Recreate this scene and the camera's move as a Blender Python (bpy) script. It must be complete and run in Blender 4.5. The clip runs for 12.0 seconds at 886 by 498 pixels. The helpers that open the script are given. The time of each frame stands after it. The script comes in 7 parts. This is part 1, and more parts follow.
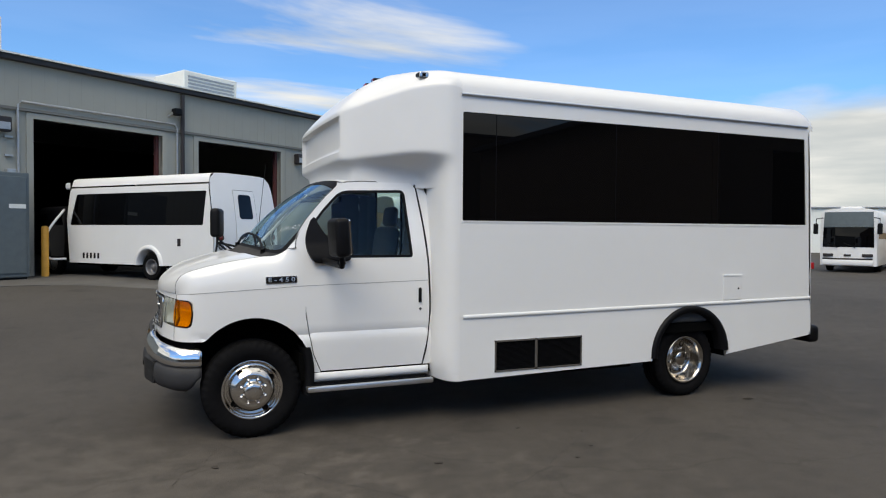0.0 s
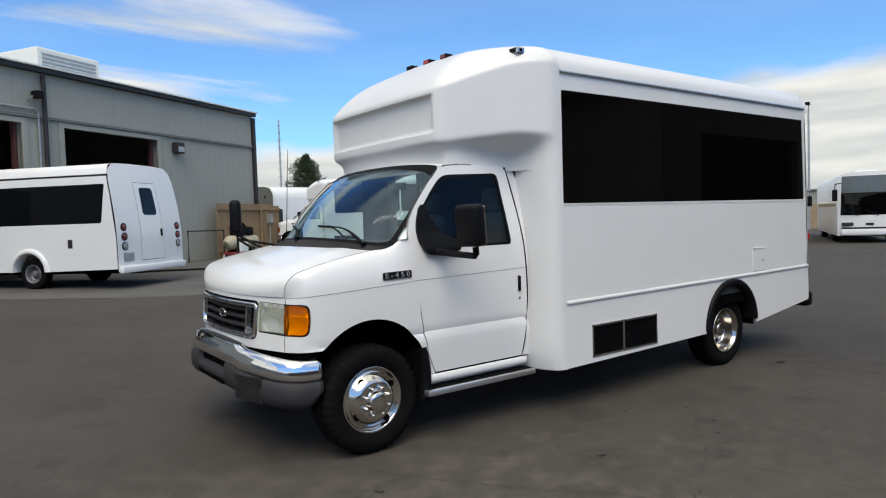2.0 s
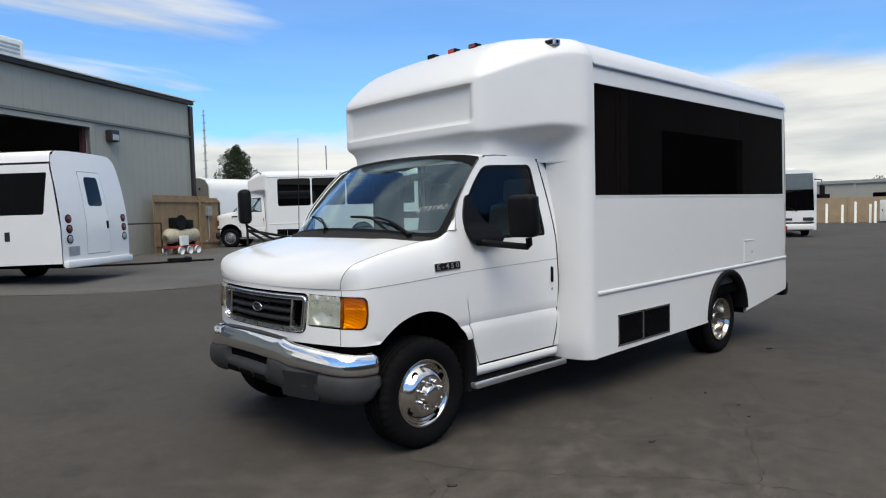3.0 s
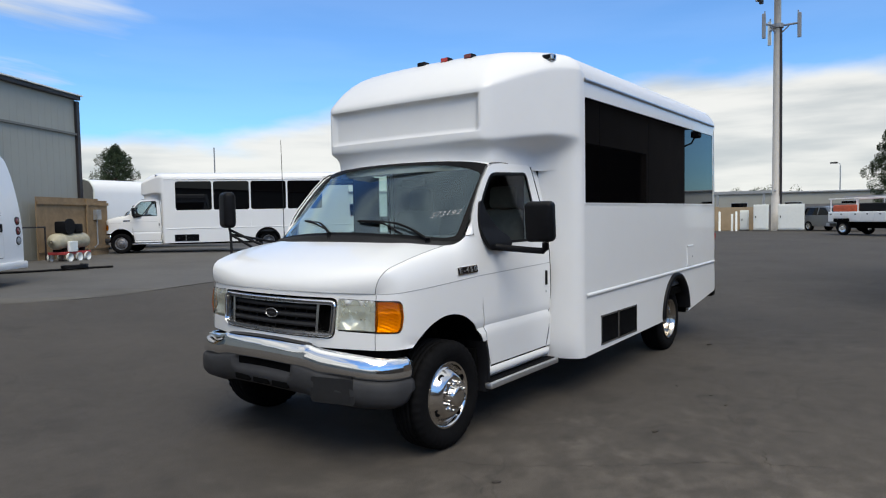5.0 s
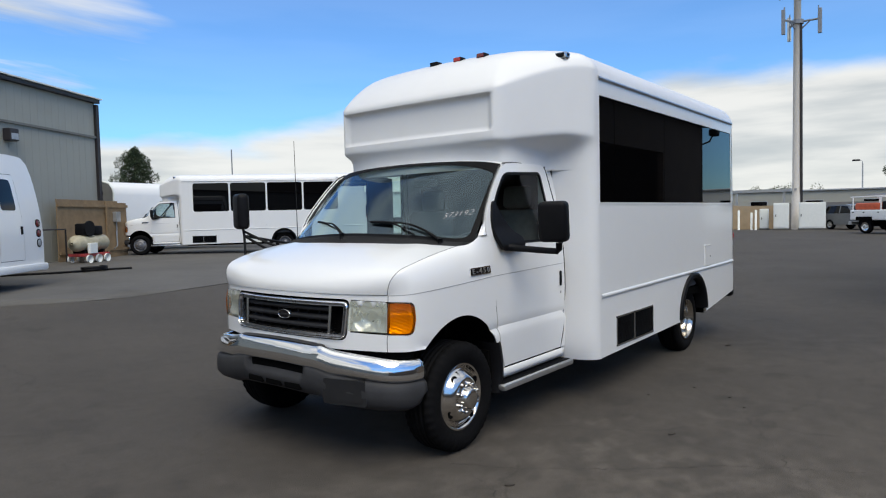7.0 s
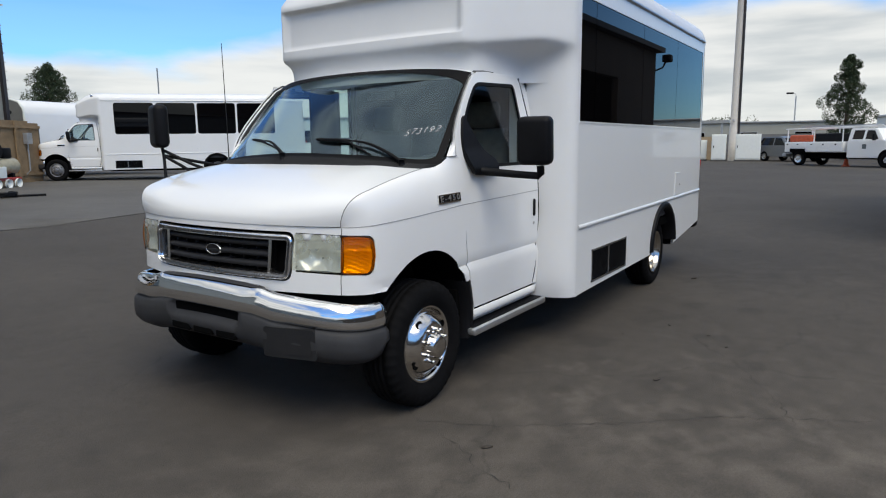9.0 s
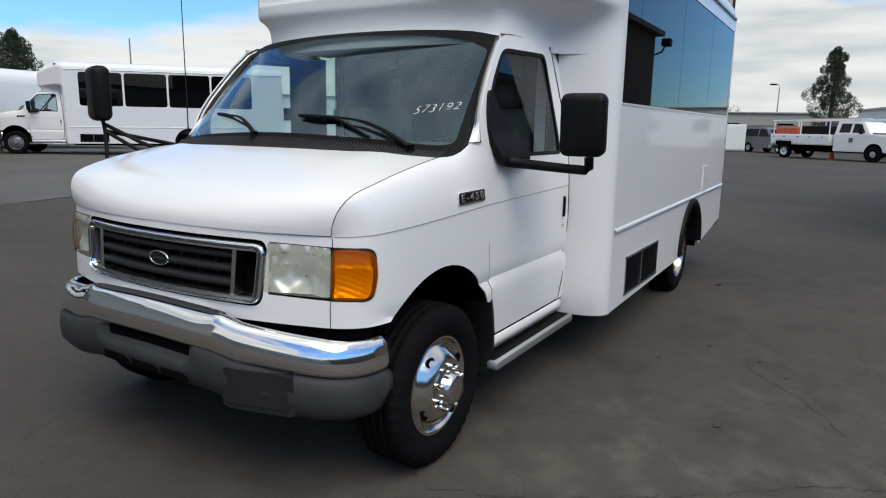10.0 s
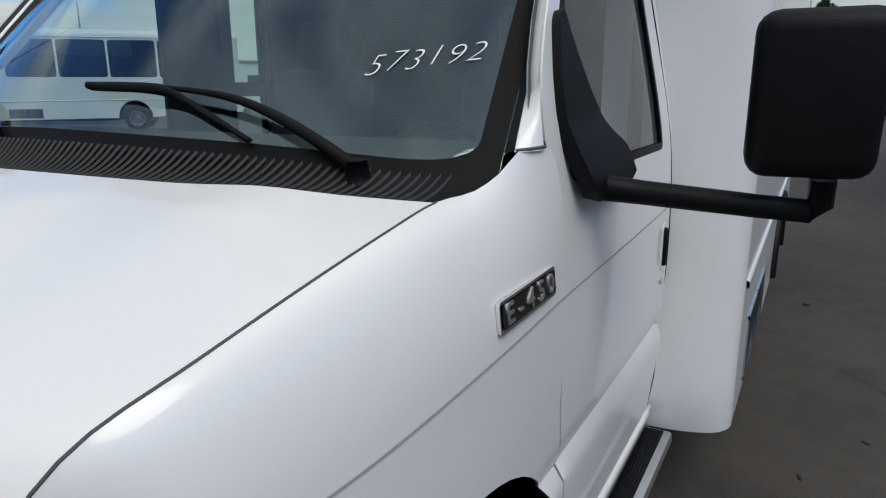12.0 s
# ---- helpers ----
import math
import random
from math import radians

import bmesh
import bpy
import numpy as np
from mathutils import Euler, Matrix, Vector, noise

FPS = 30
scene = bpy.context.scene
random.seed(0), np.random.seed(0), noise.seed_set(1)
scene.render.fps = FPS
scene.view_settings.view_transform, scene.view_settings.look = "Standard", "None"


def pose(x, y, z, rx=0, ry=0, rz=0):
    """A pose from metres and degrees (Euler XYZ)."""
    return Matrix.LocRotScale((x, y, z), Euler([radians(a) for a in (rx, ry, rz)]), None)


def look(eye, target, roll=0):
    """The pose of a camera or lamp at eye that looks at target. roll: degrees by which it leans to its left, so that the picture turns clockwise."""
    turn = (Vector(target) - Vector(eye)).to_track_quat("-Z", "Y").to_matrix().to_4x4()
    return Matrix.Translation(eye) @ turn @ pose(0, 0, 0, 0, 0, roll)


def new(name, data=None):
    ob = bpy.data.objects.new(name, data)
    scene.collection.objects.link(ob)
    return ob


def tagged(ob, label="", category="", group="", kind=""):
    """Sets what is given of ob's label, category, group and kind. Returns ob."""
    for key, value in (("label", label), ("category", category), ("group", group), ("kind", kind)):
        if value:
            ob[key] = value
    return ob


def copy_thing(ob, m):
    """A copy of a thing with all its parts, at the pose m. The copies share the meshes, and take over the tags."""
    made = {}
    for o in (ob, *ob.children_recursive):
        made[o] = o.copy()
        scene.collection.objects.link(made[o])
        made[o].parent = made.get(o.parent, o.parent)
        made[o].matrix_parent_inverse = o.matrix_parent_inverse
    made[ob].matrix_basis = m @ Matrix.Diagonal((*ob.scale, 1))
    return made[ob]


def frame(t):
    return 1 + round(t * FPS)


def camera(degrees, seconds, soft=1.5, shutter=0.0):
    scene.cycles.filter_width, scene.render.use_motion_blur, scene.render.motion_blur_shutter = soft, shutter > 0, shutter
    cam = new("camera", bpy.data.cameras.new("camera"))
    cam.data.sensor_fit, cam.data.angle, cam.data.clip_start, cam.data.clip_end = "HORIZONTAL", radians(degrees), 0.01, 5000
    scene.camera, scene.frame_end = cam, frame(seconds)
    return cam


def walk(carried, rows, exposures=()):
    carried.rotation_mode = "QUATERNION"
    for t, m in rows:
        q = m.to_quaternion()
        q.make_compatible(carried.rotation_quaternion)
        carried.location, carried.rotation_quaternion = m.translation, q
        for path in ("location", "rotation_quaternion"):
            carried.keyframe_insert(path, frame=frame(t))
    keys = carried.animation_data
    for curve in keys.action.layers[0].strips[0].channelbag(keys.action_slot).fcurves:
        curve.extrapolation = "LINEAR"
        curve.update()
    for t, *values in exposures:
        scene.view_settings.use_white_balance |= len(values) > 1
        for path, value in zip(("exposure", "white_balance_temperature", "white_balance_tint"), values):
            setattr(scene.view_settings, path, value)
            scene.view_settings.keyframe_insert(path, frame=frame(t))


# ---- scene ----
cam = camera(68.2, 12.0, soft=1.15)
PATH = [
    (0, (-0.556, -5.969, 1.528), (0.215, -4.124, 1.481), 0.4),
    (0.5, (-0.965, -5.63, 1.531), (-0.083, -3.838, 1.435), -0.0),
    (1, (-1.388, -5.353, 1.541), (-0.444, -3.594, 1.424), -0.8),
    (1.5, (-1.722, -5.006, 1.53), (-0.641, -3.327, 1.413), -2.4),
    (2, (-2.129, -4.722, 1.536), (-0.946, -3.111, 1.447), -1.8),
    (2.5, (-2.439, -4.441, 1.529), (-1.155, -2.91, 1.441), -1.6),
    (3, (-2.741, -4.147, 1.532), (-1.383, -2.684, 1.42), -1.5),
    (3.2, (-2.866, -4.047, 1.521), (-1.434, -2.656, 1.396), -1.4),
    (4.8, (-3.413, -3.521, 1.531), (-1.836, -2.295, 1.423), -1.1),
    (5, (-3.419, -3.536, 1.542), (-1.824, -2.333, 1.442), -1.0),
    (5.5, (-3.407, -3.534, 1.546), (-1.812, -2.329, 1.478), -0.4),
    (6, (-3.382, -3.538, 1.547), (-1.792, -2.328, 1.467), -0.7),
    (6.5, (-3.383, -3.542, 1.545), (-1.805, -2.315, 1.469), -1.0),
    (8.3, (-3.227, -3.38, 1.499), (-1.688, -2.12, 1.286), -1.0),
    (8.5, (-3.138, -3.273, 1.476), (-1.56, -2.061, 1.268), 0.6),
    (9, (-2.933, -3.025, 1.479), (-1.283, -1.939, 1.163), -0.6),
    (9.5, (-2.602, -2.707, 1.487), (-0.982, -1.58, 1.161), -2.0),
    (10, (-2.304, -2.393, 1.477), (-0.626, -1.37, 1.109), 1.0),
    (10.5, (-1.94, -2.133, 1.489), (-0.232, -1.157, 1.13), 0.4),
    (11, (-1.536, -1.861, 1.498), (0.13, -0.837, 1.076), -0.9),
    (11.5, (-1.162, -1.578, 1.519), (0.561, -0.695, 1.018), 0.5),
    (12, (-0.74, -1.381, 1.504), (0.953, -0.425, 1.033), -0.3),
]
walk(cam, [(t, look(eye, target, roll)) for t, eye, target, roll in PATH], exposures=[(0.0, 0.18, 7350, 8), (3.0, 0.19, 7150, 8), (5.0, 0.16, 6950, 8), (10.0, 0.12, 6900, 8), (11.2, 0.02, 6850, 8), (12.0, -0.22, 6800, 8)])

# ---------------- world, sun, exposure ----------------
def setup_world():
    w = bpy.data.worlds.new("sky")
    scene.world = w
    w.use_nodes = True
    nt = w.node_tree
    N, L = nt.nodes, nt.links
    N.clear()
    out = N.new("ShaderNodeOutputWorld")
    bg = N.new("ShaderNodeBackground")
    bg.inputs["Strength"].default_value = SKY
    sky = N.new("ShaderNodeTexSky")
    sky.sky_type = "NISHITA"
    sky.sun_disc = False
    sky.sun_elevation = radians(SUN_EL)
    sky.sun_rotation = radians(SUN_ROT)
    sky.air_density, sky.dust_density, sky.ozone_density = 1.0, 0.3, 2.0
    tc = N.new("ShaderNodeTexCoord")
    sep = N.new("ShaderNodeSeparateXYZ")
    L.new(tc.outputs["Generated"], sep.inputs[0])

    def math_node(op, a, b=None, clamp=False):
        m = N.new("ShaderNodeMath")
        m.operation, m.use_clamp = op, clamp
        for i, v in enumerate((a, b)):
            if v is None:
                continue
            if isinstance(v, (int, float)):
                m.inputs[i].default_value = v
            else:
                L.new(v, m.inputs[i])
        return m.outputs[0]

    def ramp(v, a, b):
        m = N.new("ShaderNodeMapRange")
        m.interpolation_type = "SMOOTHSTEP"
        L.new(v, m.inputs["Value"])
        m.inputs["From Min"].default_value, m.inputs["From Max"].default_value = a, b
        return m.outputs[0]

    # high cirrus on a flat layer
    den = math_node("ADD", math_node("MAXIMUM", sep.outputs["Z"], 0.0), 0.12)
    px, py = math_node("DIVIDE", sep.outputs["X"], den), math_node("DIVIDE", sep.outputs["Y"], den)
    comb = N.new("ShaderNodeCombineXYZ")
    L.new(math_node("MULTIPLY", px, 0.5), comb.inputs[0])
    L.new(math_node("MULTIPLY", py, 1.1), comb.inputs[1])
    comb.inputs[2].default_value = 3.7
    n1 = N.new("ShaderNodeTexNoise")
    n1.inputs["Scale"].default_value, n1.inputs["Detail"].default_value = 0.9, 7.0
    n1.inputs["Roughness"].default_value, n1.inputs["Distortion"].default_value = 0.55, 0.6
    L.new(comb.outputs[0], n1.inputs["Vector"])
    veil = math_node("MULTIPLY", ramp(sep.outputs["Z"], 0.50, 0.85), 0.075)
    # low down the cirrus stands to the north alone, with clear sky to the east of it
    az = math_node("ARCTAN2", sep.outputs["X"], sep.outputs["Y"])
    east = math_node("MULTIPLY", ramp(az, radians(20), radians(42)), math_node("SUBTRACT", 1.0, ramp(az, radians(110), radians(140))))
    clear = math_node("MULTIPLY", east, math_node("SUBTRACT", 1.0, ramp(sep.outputs["Z"], 0.36, 0.55)))
    north = math_node("MULTIPLY", ramp(az, radians(-40), radians(-15)), math_node("SUBTRACT", 1.0, ramp(az, radians(18), radians(36))))
    dens = math_node("SUBTRACT", math_node("ADD", n1.outputs["Fac"], veil), math_node("MULTIPLY", clear, 0.16))
    dens = math_node("ADD", dens, math_node("MULTIPLY", math_node("MULTIPLY", north, ramp(sep.outputs["Z"], 0.20, 0.30)), 0.075))
    dens = math_node("SUBTRACT", dens, math_node("MULTIPLY", north, math_node("MULTIPLY", ramp(sep.outputs["Z"], 0.42, 0.60), 0.11)))
    cirrus = math_node("MULTIPLY", ramp(dens, 0.475, 0.65), 0.96)
    # low cloud bank, thicker towards +x
    n2 = N.new("ShaderNodeTexNoise")
    n2.inputs["Scale"].default_value, n2.inputs["Detail"].default_value = 2.6, 8.0
    n2.inputs["Roughness"].default_value = 0.5
    mp = N.new("ShaderNodeMapping")
    mp.inputs["Scale"].default_value = (1.0, 1.0, 2.6)
    L.new(tc.outputs["Generated"], mp.inputs[0])
    L.new(mp.outputs[0], n2.inputs["Vector"])
    top = math_node("ADD", math_node("MULTIPLY", n2.outputs["Fac"], 0.24), -0.005)
    # unseen higher cloud added in the west as neutral fill for the front faces
    top = math_node("ADD", top, math_node("MULTIPLY", ramp(math_node("MULTIPLY", sep.outputs["X"], -1.0), 0.15, 0.7), 0.34))
    side = math_node("MULTIPLY", ramp(sep.outputs["X"], 0.2, 0.95), 0.11)
    top = math_node("ADD", top, side)
    top = math_node("SUBTRACT", top, math_node("MULTIPLY", ramp(math_node("MULTIPLY", sep.outputs["Y"], -1.0), 0.03, 0.20), 0.215))
    over = math_node("SUBTRACT", top, sep.outputs["Z"])
    bank = math_node("MULTIPLY", ramp(over, 0.0, 0.06), 0.96)
    # a thin high haze pales the blue
    cover = math_node("MAXIMUM", math_node("MAXIMUM", cirrus, bank), 0.09)
    n3 = N.new("ShaderNodeTexNoise")
    n3.inputs["Scale"].default_value, n3.inputs["Detail"].default_value = 3.0, 6.0
    mp3 = N.new("ShaderNodeMapping")
    mp3.inputs["Scale"].default_value = (1.0, 1.0, 7.0)
    L.new(tc.outputs["Generated"], mp3.inputs[0])
    L.new(mp3.outputs[0], n3.inputs["Vector"])
    cr = N.new("ShaderNodeMix")
    cr.data_type = "RGBA"
    L.new(ramp(n3.outputs["Fac"], 0.35, 0.62), cr.inputs["Factor"])
    cr.inputs["A"].default_value = (CLOUD * 0.61, CLOUD * 0.66, CLOUD * 0.71, 1)
    cr.inputs["B"].default_value = (CLOUD * 0.95, CLOUD * 0.97, CLOUD * 0.99, 1)
    # added boost: unseen cloud overhead is brightened for more top light
    glow = math_node("MULTIPLY_ADD", ramp(sep.outputs["Z"], 0.45, 0.9), 0.55)
    glow.node.inputs[2].default_value = 1.0
    lit = N.new("ShaderNodeVectorMath")
    lit.operation = "SCALE"
    L.new(cr.outputs["Result"], lit.inputs[0])
    L.new(glow, lit.inputs["Scale"])
    mix = N.new("ShaderNodeMix")
    mix.data_type = "RGBA"
    L.new(cover, mix.inputs["Factor"])
    deep = N.new("ShaderNodeMix")
    deep.data_type, deep.blend_type = "RGBA", "MULTIPLY"
    deep.inputs["Factor"].default_value = 1.0
    L.new(sky.outputs[0], deep.inputs["A"])
    deep.inputs["B"].default_value = (*SKY_TINT, 1)
    L.new(deep.outputs["Result"], mix.inputs["A"])
    L.new(lit.outputs[0], mix.inputs["B"])
    L.new(mix.outputs["Result"], bg.inputs["Color"])
    L.new(bg.outputs[0], out.inputs[0])
    sun = bpy.data.lights.new("sun", "SUN")
    sun.energy, sun.angle, sun.color = SUN_POWER, radians(SUN_SIZE), (1.0, 0.94, 0.84)
    ob = new("sun", sun)
    az = radians(SUN_AZ)
    el = radians(SUN_EL)
    d = Vector((math.sin(az) * math.cos(el), math.cos(az) * math.cos(el), math.sin(el)))
    ob.matrix_world = look(d * 60, (0, 0, 0))


SUN_AZ, SUN_EL = 216.0, 52.0      # compass bearing from +y towards +x, and height
SUN_ROT = SUN_AZ
SUN_POWER, SUN_SIZE = 1.85, 40.0
SKY, CLOUD = 0.12, 7.0
SKY_TINT = (0.49, 0.98, 1.52)
setup_world()


# ---------------- materials ----------------
def mat(name, col, rough=0.5, metal=0.0, var=0.06, scale=6.0, bump=0.0, bscale=60.0, coat=0.0, spec=None, rvar=0.0, tint2=None, fine=0.0):
    m = bpy.data.materials.new(name)
    m.use_nodes = True
    nt = m.node_tree
    N, L = nt.nodes, nt.links
    b = N["Principled BSDF"]
    b.inputs["Roughness"].default_value, b.inputs["Metallic"].default_value = rough, metal
    if coat:
        b.inputs["Coat Weight"].default_value, b.inputs["Coat Roughness"].default_value = coat, 0.04
    if spec is not None:
        b.inputs["Specular IOR Level"].default_value = spec
    tc = N.new("ShaderNodeTexCoord")
    n = N.new("ShaderNodeTexNoise")
    n.inputs["Scale"].default_value, n.inputs["Detail"].default_value, n.inputs["Roughness"].default_value = scale, 6.0, 0.62
    L.new(tc.outputs["Object"], n.inputs["Vector"])
    mix = N.new("ShaderNodeMix")
    mix.data_type = "RGBA"
    mr = N.new("ShaderNodeMapRange")
    mr.inputs["From Min"].default_value, mr.inputs["From Max"].default_value = 0.3, 0.7
    L.new(n.outputs["Fac"], mr.inputs["Value"])
    L.new(mr.outputs[0], mix.inputs["Factor"])
    c2 = tint2 or tuple(min(1, c * (1 + var)) for c in col)
    c1 = tuple(c * (1 - var) for c in col)
    mix.inputs["A"].default_value, mix.inputs["B"].default_value = (*c1, 1), (*c2, 1)
    res = mix.outputs["Result"]
    if fine:
        n4 = N.new("ShaderNodeTexNoise")
        n4.inputs["Scale"].default_value, n4.inputs["Detail"].default_value = scale * 25, 3.0
        L.new(tc.outputs["Object"], n4.inputs["Vector"])
        m4 = N.new("ShaderNodeMix")
        m4.data_type, m4.blend_type = "RGBA", "MULTIPLY"
        r4 = N.new("ShaderNodeMapRange")
        r4.inputs["From Min"].default_value, r4.inputs["From Max"].default_value = 0.3, 0.7
        r4.inputs["To Min"].default_value, r4.inputs["To Max"].default_value = 1 - fine, 1 + fine
        L.new(n4.outputs["Fac"], r4.inputs["Value"])
        m4.inputs["Factor"].default_value = 1.0
        L.new(res, m4.inputs["A"])
        cmb = N.new("ShaderNodeCombineColor")
        for i in range(3):
            L.new(r4.outputs[0], cmb.inputs[i])
        L.new(cmb.outputs[0], m4.inputs["B"])
        res = m4.outputs["Result"]
    L.new(res, b.inputs["Base Color"])
    if rvar:
        r = N.new("ShaderNodeMapRange")
        r.inputs["To Min"].default_value, r.inputs["To Max"].default_value = max(0.02, rough - rvar), min(1, rough + rvar)
        L.new(n.outputs["Fac"], r.inputs["Value"])
        L.new(r.outputs[0], b.inputs["Roughness"])
    if bump:
        n2 = N.new("ShaderNodeTexNoise")
        n2.inputs["Scale"].default_value, n2.inputs["Detail"].default_value = bscale, 4.0
        L.new(tc.outputs["Object"], n2.inputs["Vector"])
        bp = N.new("ShaderNodeBump")
        bp.inputs["Strength"].default_value, bp.inputs["Distance"].default_value = bump, 0.01
        L.new(n2.outputs["Fac"], bp.inputs["Height"])
        L.new(bp.outputs[0], b.inputs["Normal"])
    return m


def glass_mat(name, col, rough=0.01, trans=0.5, f0=0.08, sheen=(1, 1, 1)):
    """Thin tinted glass: a mix of clear passage and a dark glossy pane."""
    m = bpy.data.materials.new(name)
    m.use_nodes = True
    N, L = m.node_tree.nodes, m.node_tree.links
    N.clear()
    out = N.new("ShaderNodeOutputMaterial")
    t = N.new("ShaderNodeBsdfTransparent")
    t.inputs[0].default_value = (*[c * trans for c in col], 1)
    g = N.new("ShaderNodeBsdfGlossy")
    g.inputs["Color"].default_value = (*sheen, 1)
    g.inputs["Roughness"].default_value = rough
    lw = N.new("ShaderNodeLayerWeight")
    lw.inputs["Blend"].default_value = 0.5
    pw = N.new("ShaderNodeMath")
    pw.operation = "POWER"
    L.new(lw.outputs["Facing"], pw.inputs[0])
    pw.inputs[1].default_value = 5.0
    f = N.new("ShaderNodeMath")
    f.operation = "MULTIPLY_ADD"
    L.new(pw.outputs[0], f.inputs[0])
    f.inputs[1].default_value, f.inputs[2].default_value = 1.0 - f0, f0
    mx = N.new("ShaderNodeMixShader")
    L.new(f.outputs[0], mx.inputs[0])
    L.new(t.outputs[0], mx.inputs[1])
    L.new(g.outputs[0], mx.inputs[2])
    L.new(mx.outputs[0], out.inputs[0])
    return m


def lens_mat(name, col, haze, tint=(1, 1, 1)):
    """A lens that is partly clear and partly hazed."""
    m = mat(name, col, 0.15, var=0.12, scale=14, coat=0.8, bump=0.06, bscale=70)
    N, L = m.node_tree.nodes, m.node_tree.links
    out, b = N["Material Output"], N["Principled BSDF"]
    t, mx = N.new("ShaderNodeBsdfTransparent"), N.new("ShaderNodeMixShader")
    mx.inputs[0].default_value = haze
    t.inputs[0].default_value = (*tint, 1)
    L.new(t.outputs[0], mx.inputs[1])
    L.new(b.outputs[0], mx.inputs[2])
    L.new(mx.outputs[0], out.inputs[0])
    return m


WHITE = mat("white_paint", (0.84, 0.84, 0.825), 0.32, var=0.015, scale=1.2, coat=0.6, rvar=0.05)
GELCOAT = mat("white_fibreglass", (0.80, 0.80, 0.79), 0.38, var=0.02, scale=1.5, coat=0.25, bump=0.02, bscale=9)
PANEL_WHITE = mat("white_panel", (0.80, 0.805, 0.795), 0.32, var=0.02, scale=1.0, coat=0.55, bump=0.02, bscale=2.5)
CHROME = mat("chrome", (0.84, 0.84, 0.84), 0.09, 1.0, var=0.02, scale=5, rvar=0.03)
WHEEL_CHROME = mat("wheel_chrome", (0.70, 0.67, 0.63), 0.15, 1.0, var=0.06, scale=9, rvar=0.05)
REAR_CHROME = mat("rear_wheel_chrome", (0.48, 0.45, 0.41), 0.17, 1.0, var=0.12, scale=12, rvar=0.06)
PAD = mat("pad_plastic", (0.019, 0.019, 0.020), 0.6, var=0.14, scale=9, bump=0.1, bscale=220, spec=0.25)
CHROME_DULL = mat("chrome_dull", (0.62, 0.63, 0.64), 0.22, 1.0, var=0.05, scale=9, rvar=0.08)
ALU = mat("aluminium", (0.66, 0.67, 0.68), 0.34, 0.9, var=0.06, scale=14, rvar=0.08)
RUBBER = mat("tyre_rubber", (0.0065, 0.0065, 0.007), 0.8, var=0.25, scale=14, bump=0.25, bscale=180, spec=0.08)
BLACK = mat("black_plastic", (0.005, 0.005, 0.006), 0.5, var=0.2, scale=12, bump=0.08, bscale=260, spec=0.16)
BLACK_GLOSS = mat("black_trim", (0.010, 0.010, 0.012), 0.18, var=0.1)
GREY_PLASTIC = mat("grey_plastic", (0.034, 0.034, 0.036), 0.6, var=0.14, scale=9, bump=0.10, bscale=220, fine=0.08, spec=0.3)
# near-black that stands in for shade in bays, recesses, holes and under bodies
DARK = mat("shade_black", (0.004, 0.004, 0.004), 0.95, var=0.1, spec=0.03)
SEAM = mat("seam_grey", (0.085, 0.085, 0.085), 0.8, var=0.1)
PRIVACY = mat("privacy_glass", (0.002, 0.002, 0.0025), 0.012, var=0.05, spec=0.3)
GLASS = glass_mat("windscreen_glass", (0.80, 0.93, 0.91), 0.01, 0.86, 0.10, (0.64, 0.85, 1.0))
DOOR_GLASS = glass_mat("door_glass", (0.84, 0.93, 0.91), 0.01, 0.90, 0.022)
LENS_CLEAR = lens_mat("hazed_clear_lens", (0.46, 0.49, 0.41), 0.42, (0.93, 0.95, 0.90))
AMBER = lens_mat("amber_lens", (1.0, 0.20, 0.001), 0.22, (1.0, 0.40, 0.004))
DARK_RED = mat("tail_lamp_red", (0.16, 0.008, 0.008), 0.15, var=0.2, coat=0.8)
SATIN = mat("satin_chrome", (0.70, 0.70, 0.70), 0.16, 1.0, var=0.05, scale=8, rvar=0.05)
FRIT = mat("black_frit", (0.006, 0.006, 0.007), 0.55, var=0.1, spec=0.1)
STEEL = mat("steel_wheel", (0.22, 0.22, 0.23), 0.45, 0.5, var=0.15, scale=9)
AMBER_BACK = mat("amber_cup", (0.90, 0.86, 0.78), 0.28, 0.35, var=0.12, scale=24)
REFLECTOR = mat("lamp_reflector", (0.86, 0.86, 0.84), 0.30, 0.75, var=0.05, scale=20, rvar=0.1)
RED = mat("red_lens", (0.45, 0.02, 0.02), 0.2, var=0.2, coat=0.6)
SEAT = mat("seat_cloth", (0.13, 0.13, 0.132), 0.9, var=0.12, scale=18)
DASH = mat("dash_plastic", (0.045, 0.048, 0.05), 0.85, var=0.08, spec=0.2)
# grey that paints the shading step of the body creases
CREASE = mat("crease_shade", (0.30, 0.30, 0.30), 0.5, var=0.05)
BAR = mat("grille_black", (0.018, 0.018, 0.020), 0.55, var=0.15, spec=0.25)
GRILLE_BAND = mat("grille_satin_grey", (0.30, 0.30, 0.31), 0.28, 1.0, var=0.08, scale=8, rvar=0.06)
INTERIOR = mat("interior_trim", (0.09, 0.093, 0.092), 0.8, var=0.08)
LINING = mat("grey_lining", (0.055, 0.057, 0.06), 0.9, var=0.12, scale=4, bump=0.05)
PAPER = mat("paper", (0.78, 0.80, 0.76), 0.8, var=0.03)
CHALK = mat("chalk_marker", (0.80, 0.81, 0.80), 0.9, var=0.08, scale=60)


# ---------------- mesh helpers ----------------
def thing(name, m=None, label="", category="", group="", kind=""):
    ob = tagged(new(name), label, category, group, kind)
    if m is not None:
        ob.matrix_basis = m
    return ob


